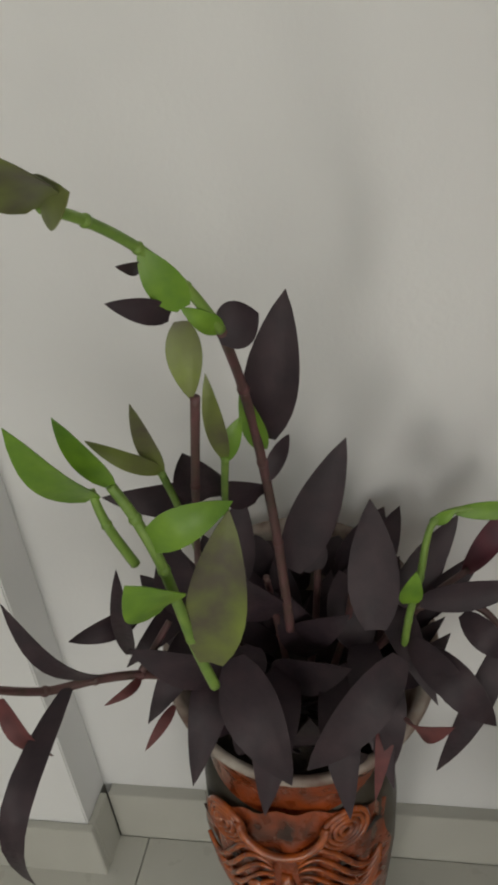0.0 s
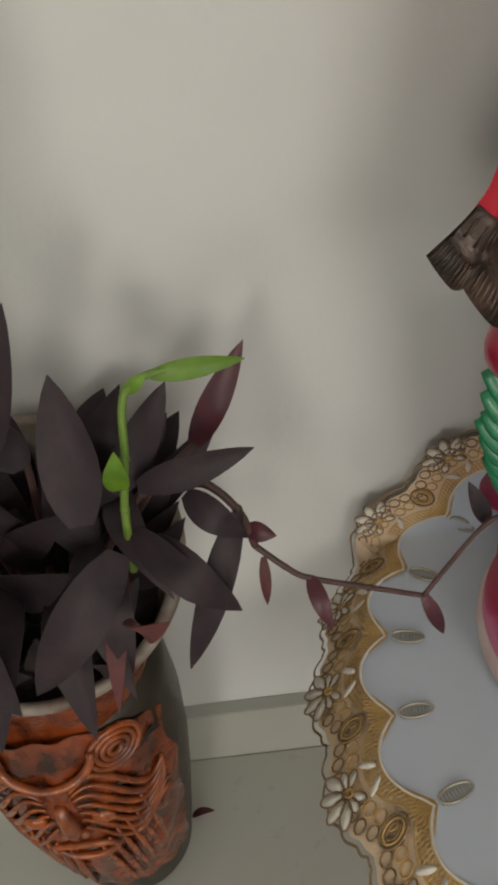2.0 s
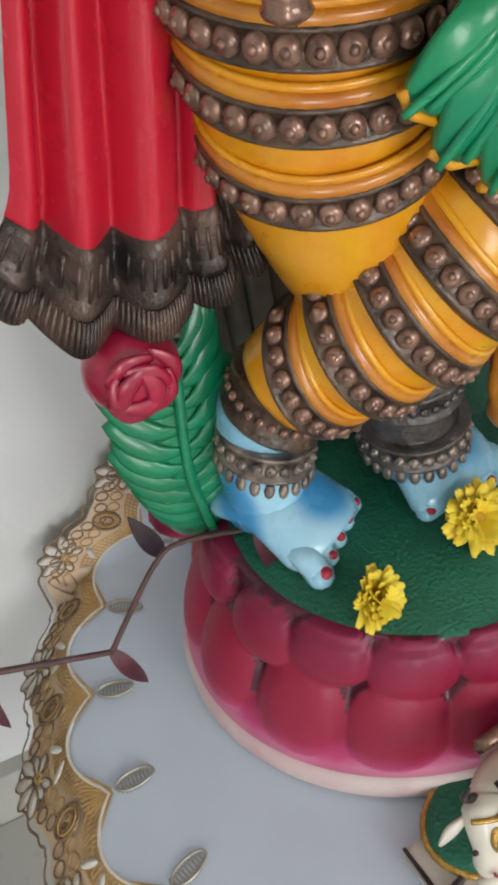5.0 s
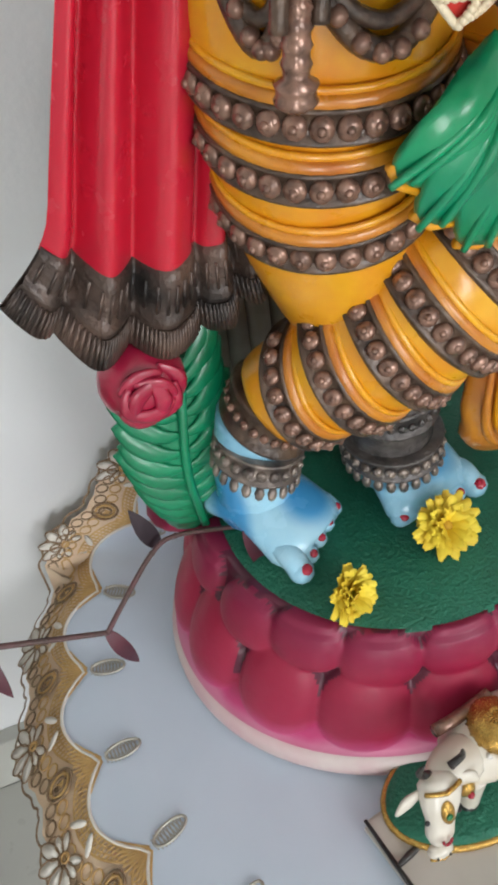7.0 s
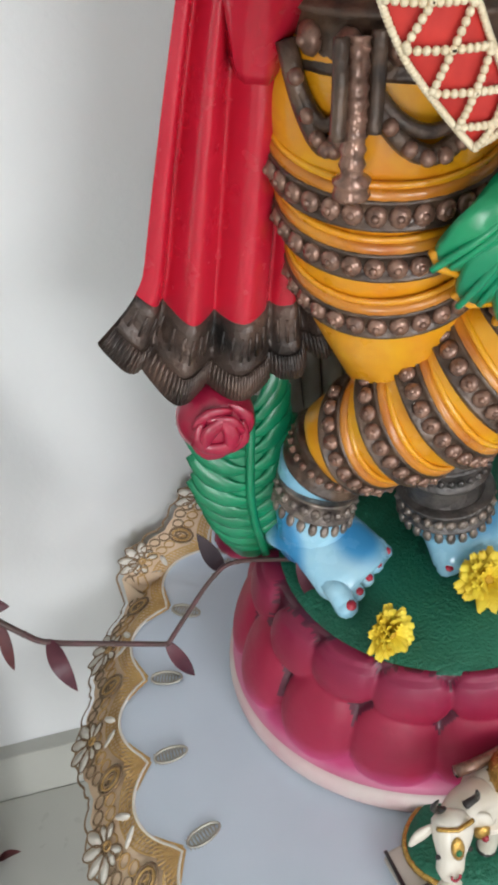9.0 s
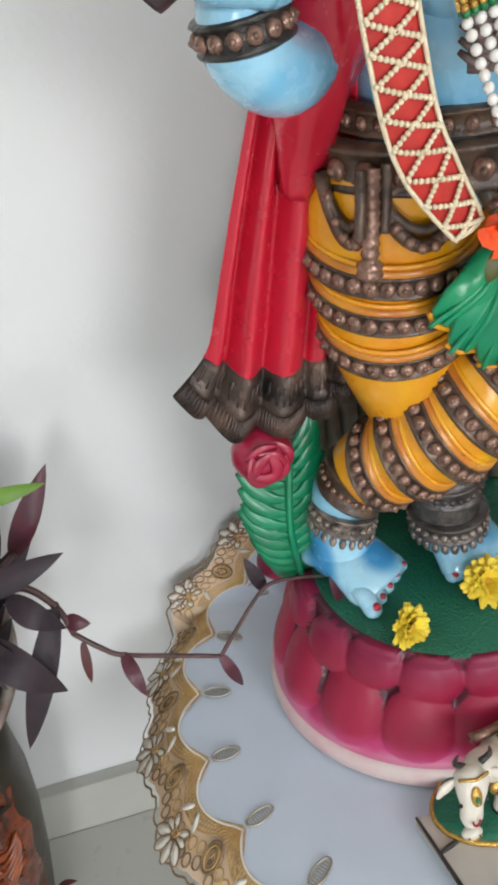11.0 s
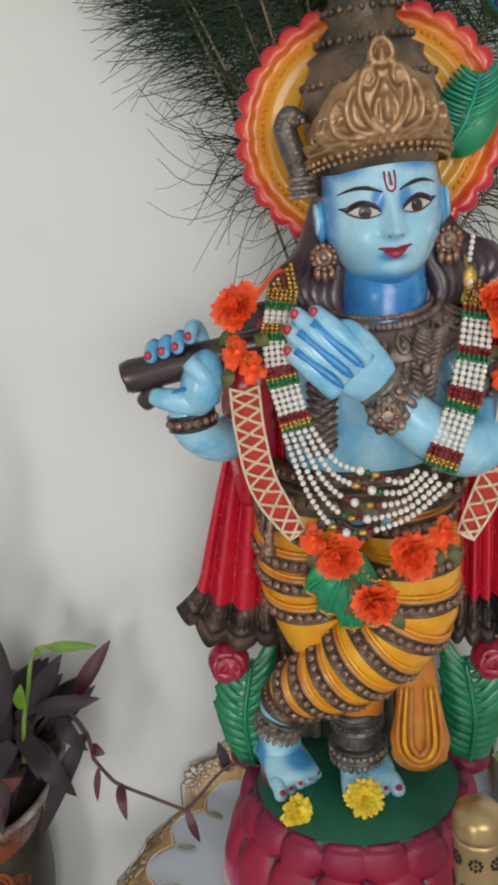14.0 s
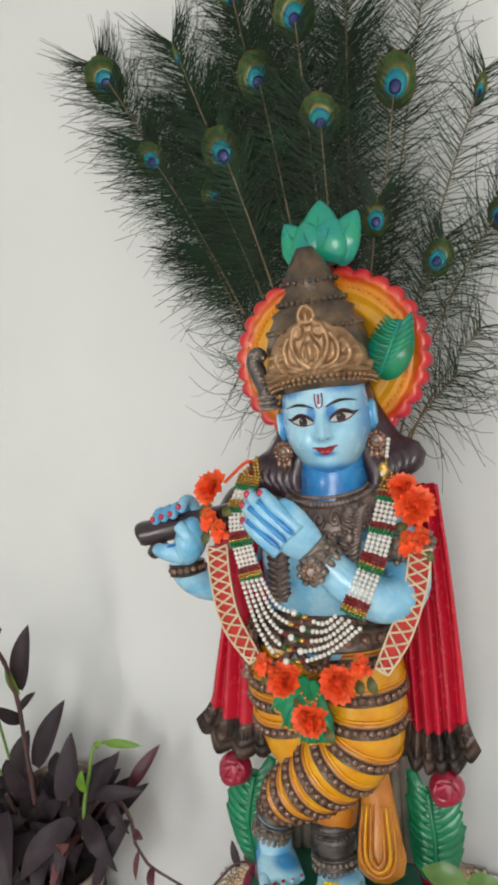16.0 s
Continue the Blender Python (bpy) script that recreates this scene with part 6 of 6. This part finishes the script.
def turned(profile, mat, n=32):
    return Shape().grid([[Vector((BX + r * math.cos(a), BY + r * math.sin(a), z)) for a in (2 * math.pi * k / n for k in range(n))] for r, z in profile], mat, True, True)


child("body", turned(((0.026, 0.404), (0.0275, 0.407), (0.0275, 0.412), (0.0262, 0.415), (0.0262, 0.66), (0.0275, 0.664), (0.0275, 0.67)), BRASS), brass)
child("cap", turned(((0.0278, 0.671), (0.0282, 0.676), (0.0275, 0.69), (0.0245, 0.698), (0.012, 0.704), (0.001, 0.708)), BRASS), brass, "domed brass cap")
holes = Shape()
for row in range(7):
    for k in range(7):
        a = 2 * math.pi * (k + 0.5 * (row % 2)) / 7
        zc = 0.43 + 0.036 * row
        for p in range(8):
            t = 2 * math.pi * p / 8
            aa, zz = a + 0.0062 * math.cos(t) / 0.026, zc + 0.0062 * math.sin(t)
            holes.ball((BX + 0.0262 * math.cos(aa), BY + 0.0262 * math.sin(aa), zz), (0.0022, 0.0022, 0.0022), POTBLACK, 6, 4)
        holes.ball((BX + 0.0262 * math.cos(a), BY + 0.0262 * math.sin(a), zc), 0.0018, POTBLACK, 6, 4)
tagged(child("pierced_flowers", holes, brass, "dark pierced flower openings"), kind="stuff")

# ---- white box and a money plant sprig ----
wbox = thing("white_box", (1.25, -0.05, 0.404), "plain white lidded box on the table against the wall", "box")
child("body", block((1.192, -0.14, 0.404), (1.3, -0.002, 0.488), WHITE, 0.003), wbox, smooth=False)
child("lid", block((1.19, -0.142, 0.489), (1.302, 0.0, 0.508), WHITE, 0.004), wbox, smooth=False)
money = thing("money_plant_sprig", (1.235, -0.29, 0.404), "sprig of green and yellowing money plant leaves on the table", "plant")
child("stem", Shape().tube(curve([(1.235, -0.29, 0.404), (1.228, -0.3, 0.48), (1.222, -0.3, 0.56), (1.212, -0.3, 0.655)], 14), 0.003, STEM_GREEN, 8), money)


# ---- leaves and stems ----
def leaf_shape(b, t, w, mat, bend=0.15, out=(0.1, -1, 0.25), n=9):
    """A folded, pointed blade from b to t, arched by bend."""
    b, t = Vector(b), Vector(t)
    d = t - b
    L = d.length
    o = Vector(out)
    o = (o - d.normalized() * o.dot(d.normalized())).normalized()
    side = d.normalized().cross(o).normalized()
    s = Shape()
    rows, under = [], []
    for k in range(n + 1):
        f = k / n
        wd = w * 0.47 * math.sin(math.pi * (0.06 + 0.938 * f) ** 0.8) ** 0.8
        c = b + d * f + o * bend * L * math.sin(math.pi * f) + Vector((0, 0, bend * L * 0.4 * math.sin(math.pi * f)))
        row = [c + side * wd * u + o * (0.2 * wd * abs(u) ** 1.5 + 0.04 * wd * math.sin(7 * f + 4 * u)) for u in (-1, -0.55, 0, 0.55, 1)]
        rows.append(row)
        under.append([p - o * 0.0009 for p in row])
    s.grid(rows, mat)
    s.grid(under, mat)
    s.grid([[r[0] for r in rows], [r[0] for r in under]], mat)
    s.grid([[r[-1] for r in rows], [r[-1] for r in under]], mat)
    return s


def add_leaf(parent, b, t, w, mat, bend=0.15, out=(0.1, -1, 0.25)):
    return child("leaf", leaf_shape(b, t, w, mat, bend, out), parent)


def add_stem(parent, pts, r, mat):
    path = curve(pts, 8 * (len(pts) - 1) + 1)
    r *= 0.78
    s = Shape().tube(path, steps([r, r * 0.8], len(path)), mat, 8)
    for p in pts[1:-1]:
        s.ball(p, r * 1.12, mat, 8, 6)
    return child("stem", s, parent)


for b, t, w, m in (((1.213, -0.3, 0.655), (1.15, -0.3, 0.676), 0.042, MONEY), ((1.224, -0.3, 0.57), (1.158, -0.3, 0.572), 0.03, YOUNG), ((1.22, -0.3, 0.61), (1.178, -0.29, 0.602), 0.03, MONEY), ((1.214, -0.3, 0.65), (1.27, -0.31, 0.67), 0.045, MONEY)):
    add_leaf(money, b, t, w, m, 0.1, (0.1, -0.8, 0.6))

# ---- the planter: a tall carved pot with a slanted mouth ----
PX, PY = 0.345, -0.105
pot = thing("carved_planter", (PX, PY, 0), "tall glazed planter carved in orange-red relief, with a slanted worn rim", "planter")


def pot_ring(r, z, slant, ry=None, n=56):
    ry = ry or r
    return [Vector((PX + r * math.cos(a) + 0.02 * slant, PY + ry * math.sin(a), z + slant * 0.9 * ry * math.sin(a))) for a in (2 * math.pi * k / n for k in range(n))]


PROFILE = ((0.07, 0.0, 0), (0.075, 0.01, 0), (0.085, 0.06, 0), (0.1, 0.14, 0), (0.112, 0.22, 0), (0.117, 0.29, 0.02), (0.113, 0.35, 0.1), (0.105, 0.405, 0.3))
body = Shape()
rings = [pot_ring(r, z, s) for r, z, s in PROFILE]
body.grid(rings, POTDARK, True, True)
child("body", body, pot, "dark green-black glazed body")
neck_s = Shape()
neck_s.grid([pot_ring(0.105, 0.405, 0.3), pot_ring(0.11, 0.44, 0.55, 0.1), pot_ring(0.128, 0.485, 0.8, 0.102), pot_ring(0.148, 0.52, 0.95, 0.106)], POTRED, True)
child("neck", neck_s, pot, "red-brown flaring neck")
rim_s = Shape()
rim_s.grid([pot_ring(0.148, 0.52, 0.95, 0.106), pot_ring(0.153, 0.527, 0.97, 0.108), pot_ring(0.15, 0.532, 0.97, 0.106), pot_ring(0.14, 0.528, 0.95, 0.1), pot_ring(0.125, 0.49, 0.85, 0.092), pot_ring(0.115, 0.455, 0.6, 0.09)], POTRIM, True)
child("rim", rim_s, pot, "worn off-white rim with brown stains")
child("soil", Shape().grid([pot_ring(0.122, 0.468, 0.75, 0.094), pot_ring(0.06, 0.475, 0.6, 0.06), pot_ring(0.002, 0.478, 0.1, 0.002)], SOIL, True), pot, "dark moist potting soil")


def on_pot(a, z, lift):
    """A place on the pot's side; a = 0 faces the room."""
    zs, rs = [p[1] for p in PROFILE], [p[0] for p in PROFILE]
    r = float(np.interp(z, zs, rs)) + lift
    return Vector((PX + r * math.sin(a), PY - r * math.cos(a), z))


face = Shape()
face.grid([[on_pot(-1.15 + 2.3 * u / 30 + 0.05 * math.sin(v), 0.06 + 0.33 * v / 20 - 0.05 * abs(u / 15 - 1) ** 2 * (v / 20), 0.003 + 0.0025 * math.sin(u * 1.3 + 2 * math.sin(v * 0.6))) for u in range(31)] for v in range(21)], POTRED)
child("carved_front", face, pot, "orange-red carved front panel")
for sx in (-1, 1):
    for q in range(7):
        pts = []
        for k in range(24):
            t = k / 23
            pts.append(on_pot(sx * (0.12 + 0.85 * t), 0.318 - 0.014 * q + 0.022 * math.sin(t * 6 + q * 0.35) - 0.02 * t, 0.006))
        child("relief_line", Shape().tube(pts, steps([0.002, 0.0042, 0.0026], 24), POTRELIEF, 7), pot)
    for q in range(6):
        pts = [on_pot(sx * (0.15 + 0.1 * q + 0.12 * t), 0.205 - 0.13 * t + 0.012 * q, 0.006) for t in (k / 14 for k in range(15))]
        child("relief_line", Shape().tube(pts, steps([0.002, 0.0046, 0.002], 15), POTRELIEF, 7), pot)
    disc = Shape()
    for q in range(4):
        disc.tube([on_pot(sx * 0.62 + (0.028 - 0.007 * q) * math.sin(t) / 0.115, 0.352 + (0.024 - 0.006 * q) * math.cos(t), 0.0055) for t in (2 * math.pi * k / 24 for k in range(24))], 0.0036, POTRELIEF, 7, closed_path=True)
    child("relief_disc", disc, pot)
    for a, z, w in ((0.55, 0.3, 0.013), (0.95, 0.33, 0.015), (0.75, 0.22, 0.011), (0.4, 0.17, 0.011), (0.3, 0.275, 0.009)):
        cut = Shape().tube([on_pot(sx * (a - w / 0.115), z - w * 0.2, 0.005), on_pot(sx * a, z + w * 0.35, 0.006), on_pot(sx * (a + w / 0.115), z - w * 0.5, 0.005)], [0.0015, w * 0.45, 0.001], POTBLACK, 8, flat=0.3)
        child("pierced_opening", cut, pot, "black pierced opening")
nose = Shape()
nose.tube([on_pot(0, z, 0.006) for z in (0.3, 0.28, 0.255, 0.235)], [0.006, 0.009, 0.012, 0.006], POTRELIEF, 12)
for sx in (-1, 1):
    nose.ball(on_pot(sx * 0.09, 0.243, 0.007), 0.007, POTRELIEF, 10, 7)
    nose.ball(on_pot(sx * 0.3, 0.265, 0.006), (0.014, 0.006, 0.01), POTRELIEF, 12, 8)
nose.tube([on_pot(0.3 * math.sin(t), 0.2 + 0.016 * math.cos(t), 0.007) for t in (2 * math.pi * k / 24 for k in range(24))], 0.0046, POTRELIEF, 8, closed_path=True)
nose.tube([on_pot(0.42 * math.sin(t), 0.37 - 0.04 * math.cos(t), 0.008) for t in (-1.5 + 3 * k / 20 for k in range(21))], 0.005, POTRELIEF, 8)
child("relief_centre", nose, pot)

# ---- the purple trailing plant ----
plant = thing("purple_spiderwort", (PX, PY, 0.47), "trailing purple-leaved houseplant with green shoots in the planter", "houseplant")
add_stem(plant, [(0.376, -0.170, 0.614), (0.381, -0.190, 0.737), (0.380, -0.200, 0.827), (0.381, -0.230, 0.911), (0.385, -0.280, 0.981)], 0.0060, STEM_PURPLE)
add_stem(plant, [(0.385, -0.280, 0.981), (0.373, -0.300, 1.019), (0.351, -0.310, 1.049), (0.335, -0.340, 1.076), (0.325, -0.370, 1.093)], 0.0050, STEM_GREEN)
add_stem(plant, [(0.337, -0.300, 0.673), (0.330, -0.310, 0.736), (0.329, -0.330, 0.821), (0.317, -0.330, 0.866), (0.305, -0.330, 0.894)], 0.0060, STEM_GREEN)
add_stem(plant, [(0.304, -0.320, 0.818), (0.295, -0.330, 0.861), (0.290, -0.330, 0.890)], 0.0050, STEM_GREEN)
add_stem(plant, [(0.369, -0.310, 0.948), (0.347, -0.280, 0.859), (0.314, -0.220, 0.736)], 0.0045, STEM_PURPLE)
add_stem(plant, [(0.367, -0.260, 0.870), (0.348, -0.220, 0.796), (0.332, -0.180, 0.703)], 0.0040, STEM_GREEN)
add_stem(plant, [(0.323, -0.280, 0.872), (0.319, -0.240, 0.794), (0.310, -0.180, 0.668)], 0.0040, STEM_GREEN)
add_stem(plant, [(0.271, -0.200, 0.575), (0.244, -0.240, 0.619), (0.214, -0.270, 0.642), (0.181, -0.300, 0.658), (0.160, -0.340, 0.702)], 0.0060, STEM_PURPLE)
add_stem(plant, [(0.245, -0.240, 0.623), (0.267, -0.200, 0.650)], 0.0050, STEM_PURPLE)
add_leaf(plant, (0.385, -0.200, 0.851), (0.415, -0.196, 0.974), 0.046, PURPLE, 0.05)
add_leaf(plant, (0.385, -0.170, 0.689), (0.443, -0.142, 0.814), 0.046, PURPLE, 0.05)
add_leaf(plant, (0.462, -0.200, 0.645), (0.461, -0.154, 0.757), 0.050, PURPLE, -0.04)
add_leaf(plant, (0.480, -0.150, 0.631), (0.538, -0.113, 0.710), 0.036, PURPLE, -0.05)
add_leaf(plant, (0.317, -0.200, 0.797), (0.262, -0.260, 0.835), 0.034, PURPLE, 0.25)
add_leaf(plant, (0.338, -0.220, 0.807), (0.331, -0.250, 0.868), 0.045, PURPLE, 0.05)
add_leaf(plant, (0.342, -0.310, 0.710), (0.375, -0.300, 0.851), 0.050, YOUNG, 0.03)
add_leaf(plant, (0.324, -0.200, 0.604), (0.377, -0.260, 0.498), 0.062, PURPLE, 0.12)
add_leaf(plant, (0.483, -0.200, 0.611), (0.392, -0.250, 0.509), 0.050, PURPLE, 0.15)
add_leaf(plant, (0.350, -0.150, 0.534), (0.435, -0.190, 0.584), 0.050, PURPLE, 0.10)
add_leaf(plant, (0.237, -0.200, 0.656), (0.187, -0.250, 0.668), 0.028, PURPLE, 0.10)
add_leaf(plant, (0.317, -0.180, 0.564), (0.239, -0.240, 0.651), 0.050, PURPLE, 0.12)
add_leaf(plant, (0.265, -0.150, 0.611), (0.274, -0.170, 0.728), 0.050, PURPLE, 0.05)
add_leaf(plant, (0.308, -0.140, 0.633), (0.336, -0.120, 0.737), 0.050, PURPLE, 0.05)
add_leaf(plant, (0.388, -0.120, 0.531), (0.366, -0.140, 0.635), 0.050, PURPLE, 0.10)
add_leaf(plant, (0.369, -0.130, 0.564), (0.434, -0.160, 0.625), 0.040, PURPLE, 0.10)
add_leaf(plant, (0.472, -0.200, 0.600), (0.472, -0.240, 0.506), 0.030, PURPLE, 0.12)
add_leaf(plant, (0.382, -0.200, 0.810), (0.399, -0.170, 0.836), 0.016, PURPLE, 0.10)
add_leaf(plant, (0.368, -0.180, 0.779), (0.343, -0.220, 0.821), 0.034, PURPLE, 0.10)
add_leaf(plant, (0.359, -0.150, 0.614), (0.339, -0.200, 0.707), 0.050, PURPLE, 0.10)
add_leaf(plant, (0.508, -0.180, 0.603), (0.569, -0.200, 0.525), 0.040, PURPLE, 0.20)
add_leaf(plant, (0.399, -0.120, 0.647), (0.384, -0.100, 0.689), 0.040, PURPLE, 0.10)
add_leaf(plant, (0.441, -0.150, 0.571), (0.419, -0.100, 0.631), 0.050, PURPLE, 0.10)
add_leaf(plant, (0.228, -0.220, 0.624), (0.257, -0.260, 0.762), 0.020, PURPLE, 0.05)
add_leaf(plant, (0.260, -0.220, 0.556), (0.237, -0.260, 0.536), 0.012, DRY, 0.10)
add_leaf(plant, (0.243, -0.240, 0.615), (0.221, -0.280, 0.620), 0.012, DRY, 0.20)
add_leaf(plant, (0.218, -0.270, 0.646), (0.198, -0.340, 0.794), 0.024, PURPLE, 0.15)
add_leaf(plant, (0.197, -0.290, 0.652), (0.142, -0.360, 0.463), 0.026, PURPLE, 0.35)
add_leaf(plant, (0.158, -0.330, 0.679), (0.188, -0.330, 0.611), 0.020, DRY, 0.20)
add_leaf(plant, (0.490, -0.240, 0.574), (0.529, -0.280, 0.613), 0.026, DRY, 0.20)
add_leaf(plant, (0.290, -0.330, 0.883), (0.283, -0.400, 0.980), 0.030, GREEN, 0.12)
add_leaf(plant, (0.319, -0.330, 0.844), (0.382, -0.310, 0.866), 0.030, GREEN, 0.22)
add_leaf(plant, (0.327, -0.330, 0.789), (0.311, -0.360, 0.831), 0.050, GREEN, 0.15)
add_leaf(plant, (0.305, -0.330, 0.894), (0.298, -0.370, 0.969), 0.020, GREEN, 0.05)
add_leaf(plant, (0.323, -0.280, 0.872), (0.319, -0.300, 0.939), 0.016, YOUNG, 0.08)
add_leaf(plant, (0.323, -0.280, 0.872), (0.285, -0.310, 0.917), 0.016, YOUNG, 0.15)
add_leaf(plant, (0.367, -0.260, 0.871), (0.366, -0.270, 0.945), 0.016, YOUNG, 0.12)
add_leaf(plant, (0.366, -0.260, 0.868), (0.381, -0.250, 0.899), 0.016, GREEN, 0.08)
add_leaf(plant, (0.366, -0.300, 0.997), (0.366, -0.310, 0.946), 0.025, YOUNG, 0.05)
add_leaf(plant, (0.382, -0.200, 0.840), (0.376, -0.220, 0.906), 0.020, GREEN, 0.08)
add_leaf(plant, (0.369, -0.300, 1.006), (0.351, -0.310, 1.050), 0.026, GREEN, 0.10)
add_leaf(plant, (0.385, -0.280, 0.981), (0.367, -0.300, 1.006), 0.016, GREEN, 0.15)
add_leaf(plant, (0.359, -0.300, 1.001), (0.331, -0.330, 1.023), 0.018, PURPLE, 0.10)
add_leaf(plant, (0.382, -0.280, 0.977), (0.407, -0.260, 0.983), 0.034, PURPLE, 0.10)
add_leaf(plant, (0.347, -0.300, 1.033), (0.343, -0.330, 1.045), 0.010, PURPLE, 0.10)
add_leaf(plant, (0.325, -0.370, 1.093), (0.351, -0.390, 1.104), 0.030, YOUNG, 0.05)
add_leaf(plant, (0.325, -0.370, 1.093), (0.327, -0.420, 1.132), 0.040, YOUNG, 0.05)

add_stem(plant, [(0.48, -0.17, 0.56), (0.49, -0.17, 0.63), (0.502, -0.168, 0.68), (0.516, -0.16, 0.737), (0.551, -0.15, 0.745)], 0.005, STEM_GREEN)
add_leaf(plant, (0.535, -0.152, 0.742), (0.607, -0.14, 0.737), 0.018, GREEN, 0.1)
add_leaf(plant, (0.49, -0.17, 0.65), (0.5, -0.185, 0.7), 0.022, GREEN, 0.1)
add_leaf(plant, (0.516, -0.16, 0.735), (0.535, -0.16, 0.75), 0.012, GREEN, 0.1)
add_stem(plant, [(0.46, -0.12, 0.55), (0.51, -0.115, 0.61), (0.548, -0.1, 0.634)], 0.005, STEM_PURPLE)
add_leaf(plant, (0.545, -0.1, 0.63), (0.603, -0.07, 0.712), 0.028, REDLEAF, 0.05)
add_leaf(plant, (0.5, -0.15, 0.635), (0.601, -0.141, 0.652), 0.032, PURPLE, 0.1)
add_leaf(plant, (0.54, -0.16, 0.63), (0.585, -0.175, 0.585), 0.03, PURPLE, 0.25)
add_leaf(plant, (0.578, -0.165, 0.605), (0.512, -0.206, 0.463), 0.03, PURPLE, 0.12)
add_leaf(plant, (0.492, -0.17, 0.605), (0.56, -0.198, 0.534), 0.034, PURPLE, 0.2)
add_leaf(plant, (0.46, -0.13, 0.6), (0.53, -0.1, 0.67), 0.04, PURPLE, 0.05)
add_stem(plant, [(0.44, -0.14, 0.54), (0.5, -0.14, 0.62), (0.55, -0.148, 0.63), (0.578, -0.155, 0.6), (0.587, -0.16, 0.56)], 0.0055, STEM_PURPLE)
add_stem(plant, [(0.587, -0.16, 0.56), (0.61, -0.17, 0.54), (0.629, -0.177, 0.53), (0.68, -0.177, 0.508), (0.727, -0.175, 0.486)], 0.0038, STEM_PURPLE)
add_stem(plant, [(0.727, -0.175, 0.486), (0.752, -0.168, 0.515), (0.782, -0.16, 0.546), (0.804, -0.16, 0.557), (0.85, -0.185, 0.572)], 0.003, STEM_PURPLE)
add_leaf(plant, (0.583, -0.157, 0.58), (0.607, -0.165, 0.573), 0.02, REDLEAF, 0.1)
add_leaf(plant, (0.63, -0.177, 0.532), (0.643, -0.205, 0.49), 0.017, REDLEAF, 0.15)
add_leaf(plant, (0.727, -0.175, 0.488), (0.743, -0.18, 0.436), 0.015, REDLEAF, 0.1)
add_leaf(plant, (0.592, -0.16, 0.545), (0.588, -0.17, 0.494), 0.011, DRY, 0.1)
add_leaf(plant, (0.789, -0.15, 0.54), (0.775, -0.14, 0.582), 0.017, PURPLE, 0.05)
add_leaf(plant, (0.852, -0.205, 0.59), (0.862, -0.21, 0.535), 0.016, REDLEAF, 0.08)

# leaves that hang over the front of the rim
for b, t, w, m in (((0.36, -0.15, 0.545), (0.345, -0.262, 0.452), 0.05, PURPLE), ((0.3, -0.14, 0.56), (0.276, -0.258, 0.485), 0.046, PURPLE), ((0.415, -0.15, 0.545), (0.43, -0.262, 0.455), 0.044, PURPLE), ((0.44, -0.13, 0.57), (0.473, -0.252, 0.492), 0.04, PURPLE),
                   ((0.27, -0.12, 0.57), (0.228, -0.222, 0.53), 0.042, PURPLE), ((0.25, -0.1, 0.59), (0.205, -0.19, 0.575), 0.034, PURPLE), ((0.47, -0.1, 0.6), (0.515, -0.2, 0.55), 0.036, PURPLE),
                   ((0.33, -0.15, 0.57), (0.318, -0.235, 0.535), 0.04, PURPLE), ((0.47, -0.16, 0.56), (0.455, -0.256, 0.478), 0.022, DRY)):
    add_leaf(plant, b, t, w, m, 0.22)

fill = random.Random(21)
for k in range(62):
    a, q = fill.uniform(0, 2 * math.pi), fill.uniform(0.2, 1.0)
    b = (PX + 0.02 + 0.1 * q * math.cos(a), PY + 0.07 * q * math.sin(a), 0.5 + 0.06 * math.sin(a) * q)
    ln = fill.uniform(0.07, 0.12)
    t = (b[0] + 0.7 * ln * math.cos(a), min(-0.01, b[1] + 0.35 * ln * math.sin(a) - 0.01), b[2] + ln * fill.uniform(0.35, 1.0))
    add_leaf(plant, b, t, fill.uniform(0.03, 0.045), PURPLE, fill.uniform(0.05, 0.25))
for k in range(10):
    a = math.pi * (0.04 + 0.92 * k / 9) + fill.uniform(-0.15, 0.15)
    b = (PX + 0.02 + 0.11 * math.cos(a), PY + 0.06 * math.sin(a), 0.53 + 0.05 * math.sin(a))
    t = (b[0] + 0.07 * math.cos(a) + fill.uniform(-0.03, 0.03), min(-0.012, b[1] + 0.03), b[2] + fill.uniform(0.02, 0.1))
    add_leaf(plant, b, t, fill.uniform(0.036, 0.05), PURPLE, fill.uniform(0.05, 0.2))
for x, y, z in ((0.36, -0.17, 0.68), (0.44, -0.15, 0.66), (0.3, -0.16, 0.62), (0.4, -0.1, 0.66), (0.47, -0.13, 0.6)):
    add_stem(plant, [(PX + (x - PX) * 0.5, PY, 0.47), (PX + (x - PX) * 0.8, (y + PY) / 2, (z + 0.47) / 2), (x, y, z)], 0.0055, STEM_PURPLE)

# fallen scrap of a leaf on the floor
scrap = thing("fallen_leaf", (0.419, -0.085, 0.002), "small dry wine-red leaf scrap on the floor", "leaf")
add_leaf(scrap, (0.419, -0.085, 0.003), (0.450, -0.083, 0.008), 0.012, DRY, 0.12, (0, 0, 1))

# floor tiles
for i in range(7):
    for j in range(5):
        x0, y0 = -2.34 + 0.8 * i, -0.8 * (j + 1)
        part("tile", block((max(x0 + 0.001, -2.2), max(y0 + 0.001, -3.6), -0.01), (min(x0 + 0.799, 2.6), y0 + 0.799, 0.0), TILE, 0.001), floor_ob, smooth=False)
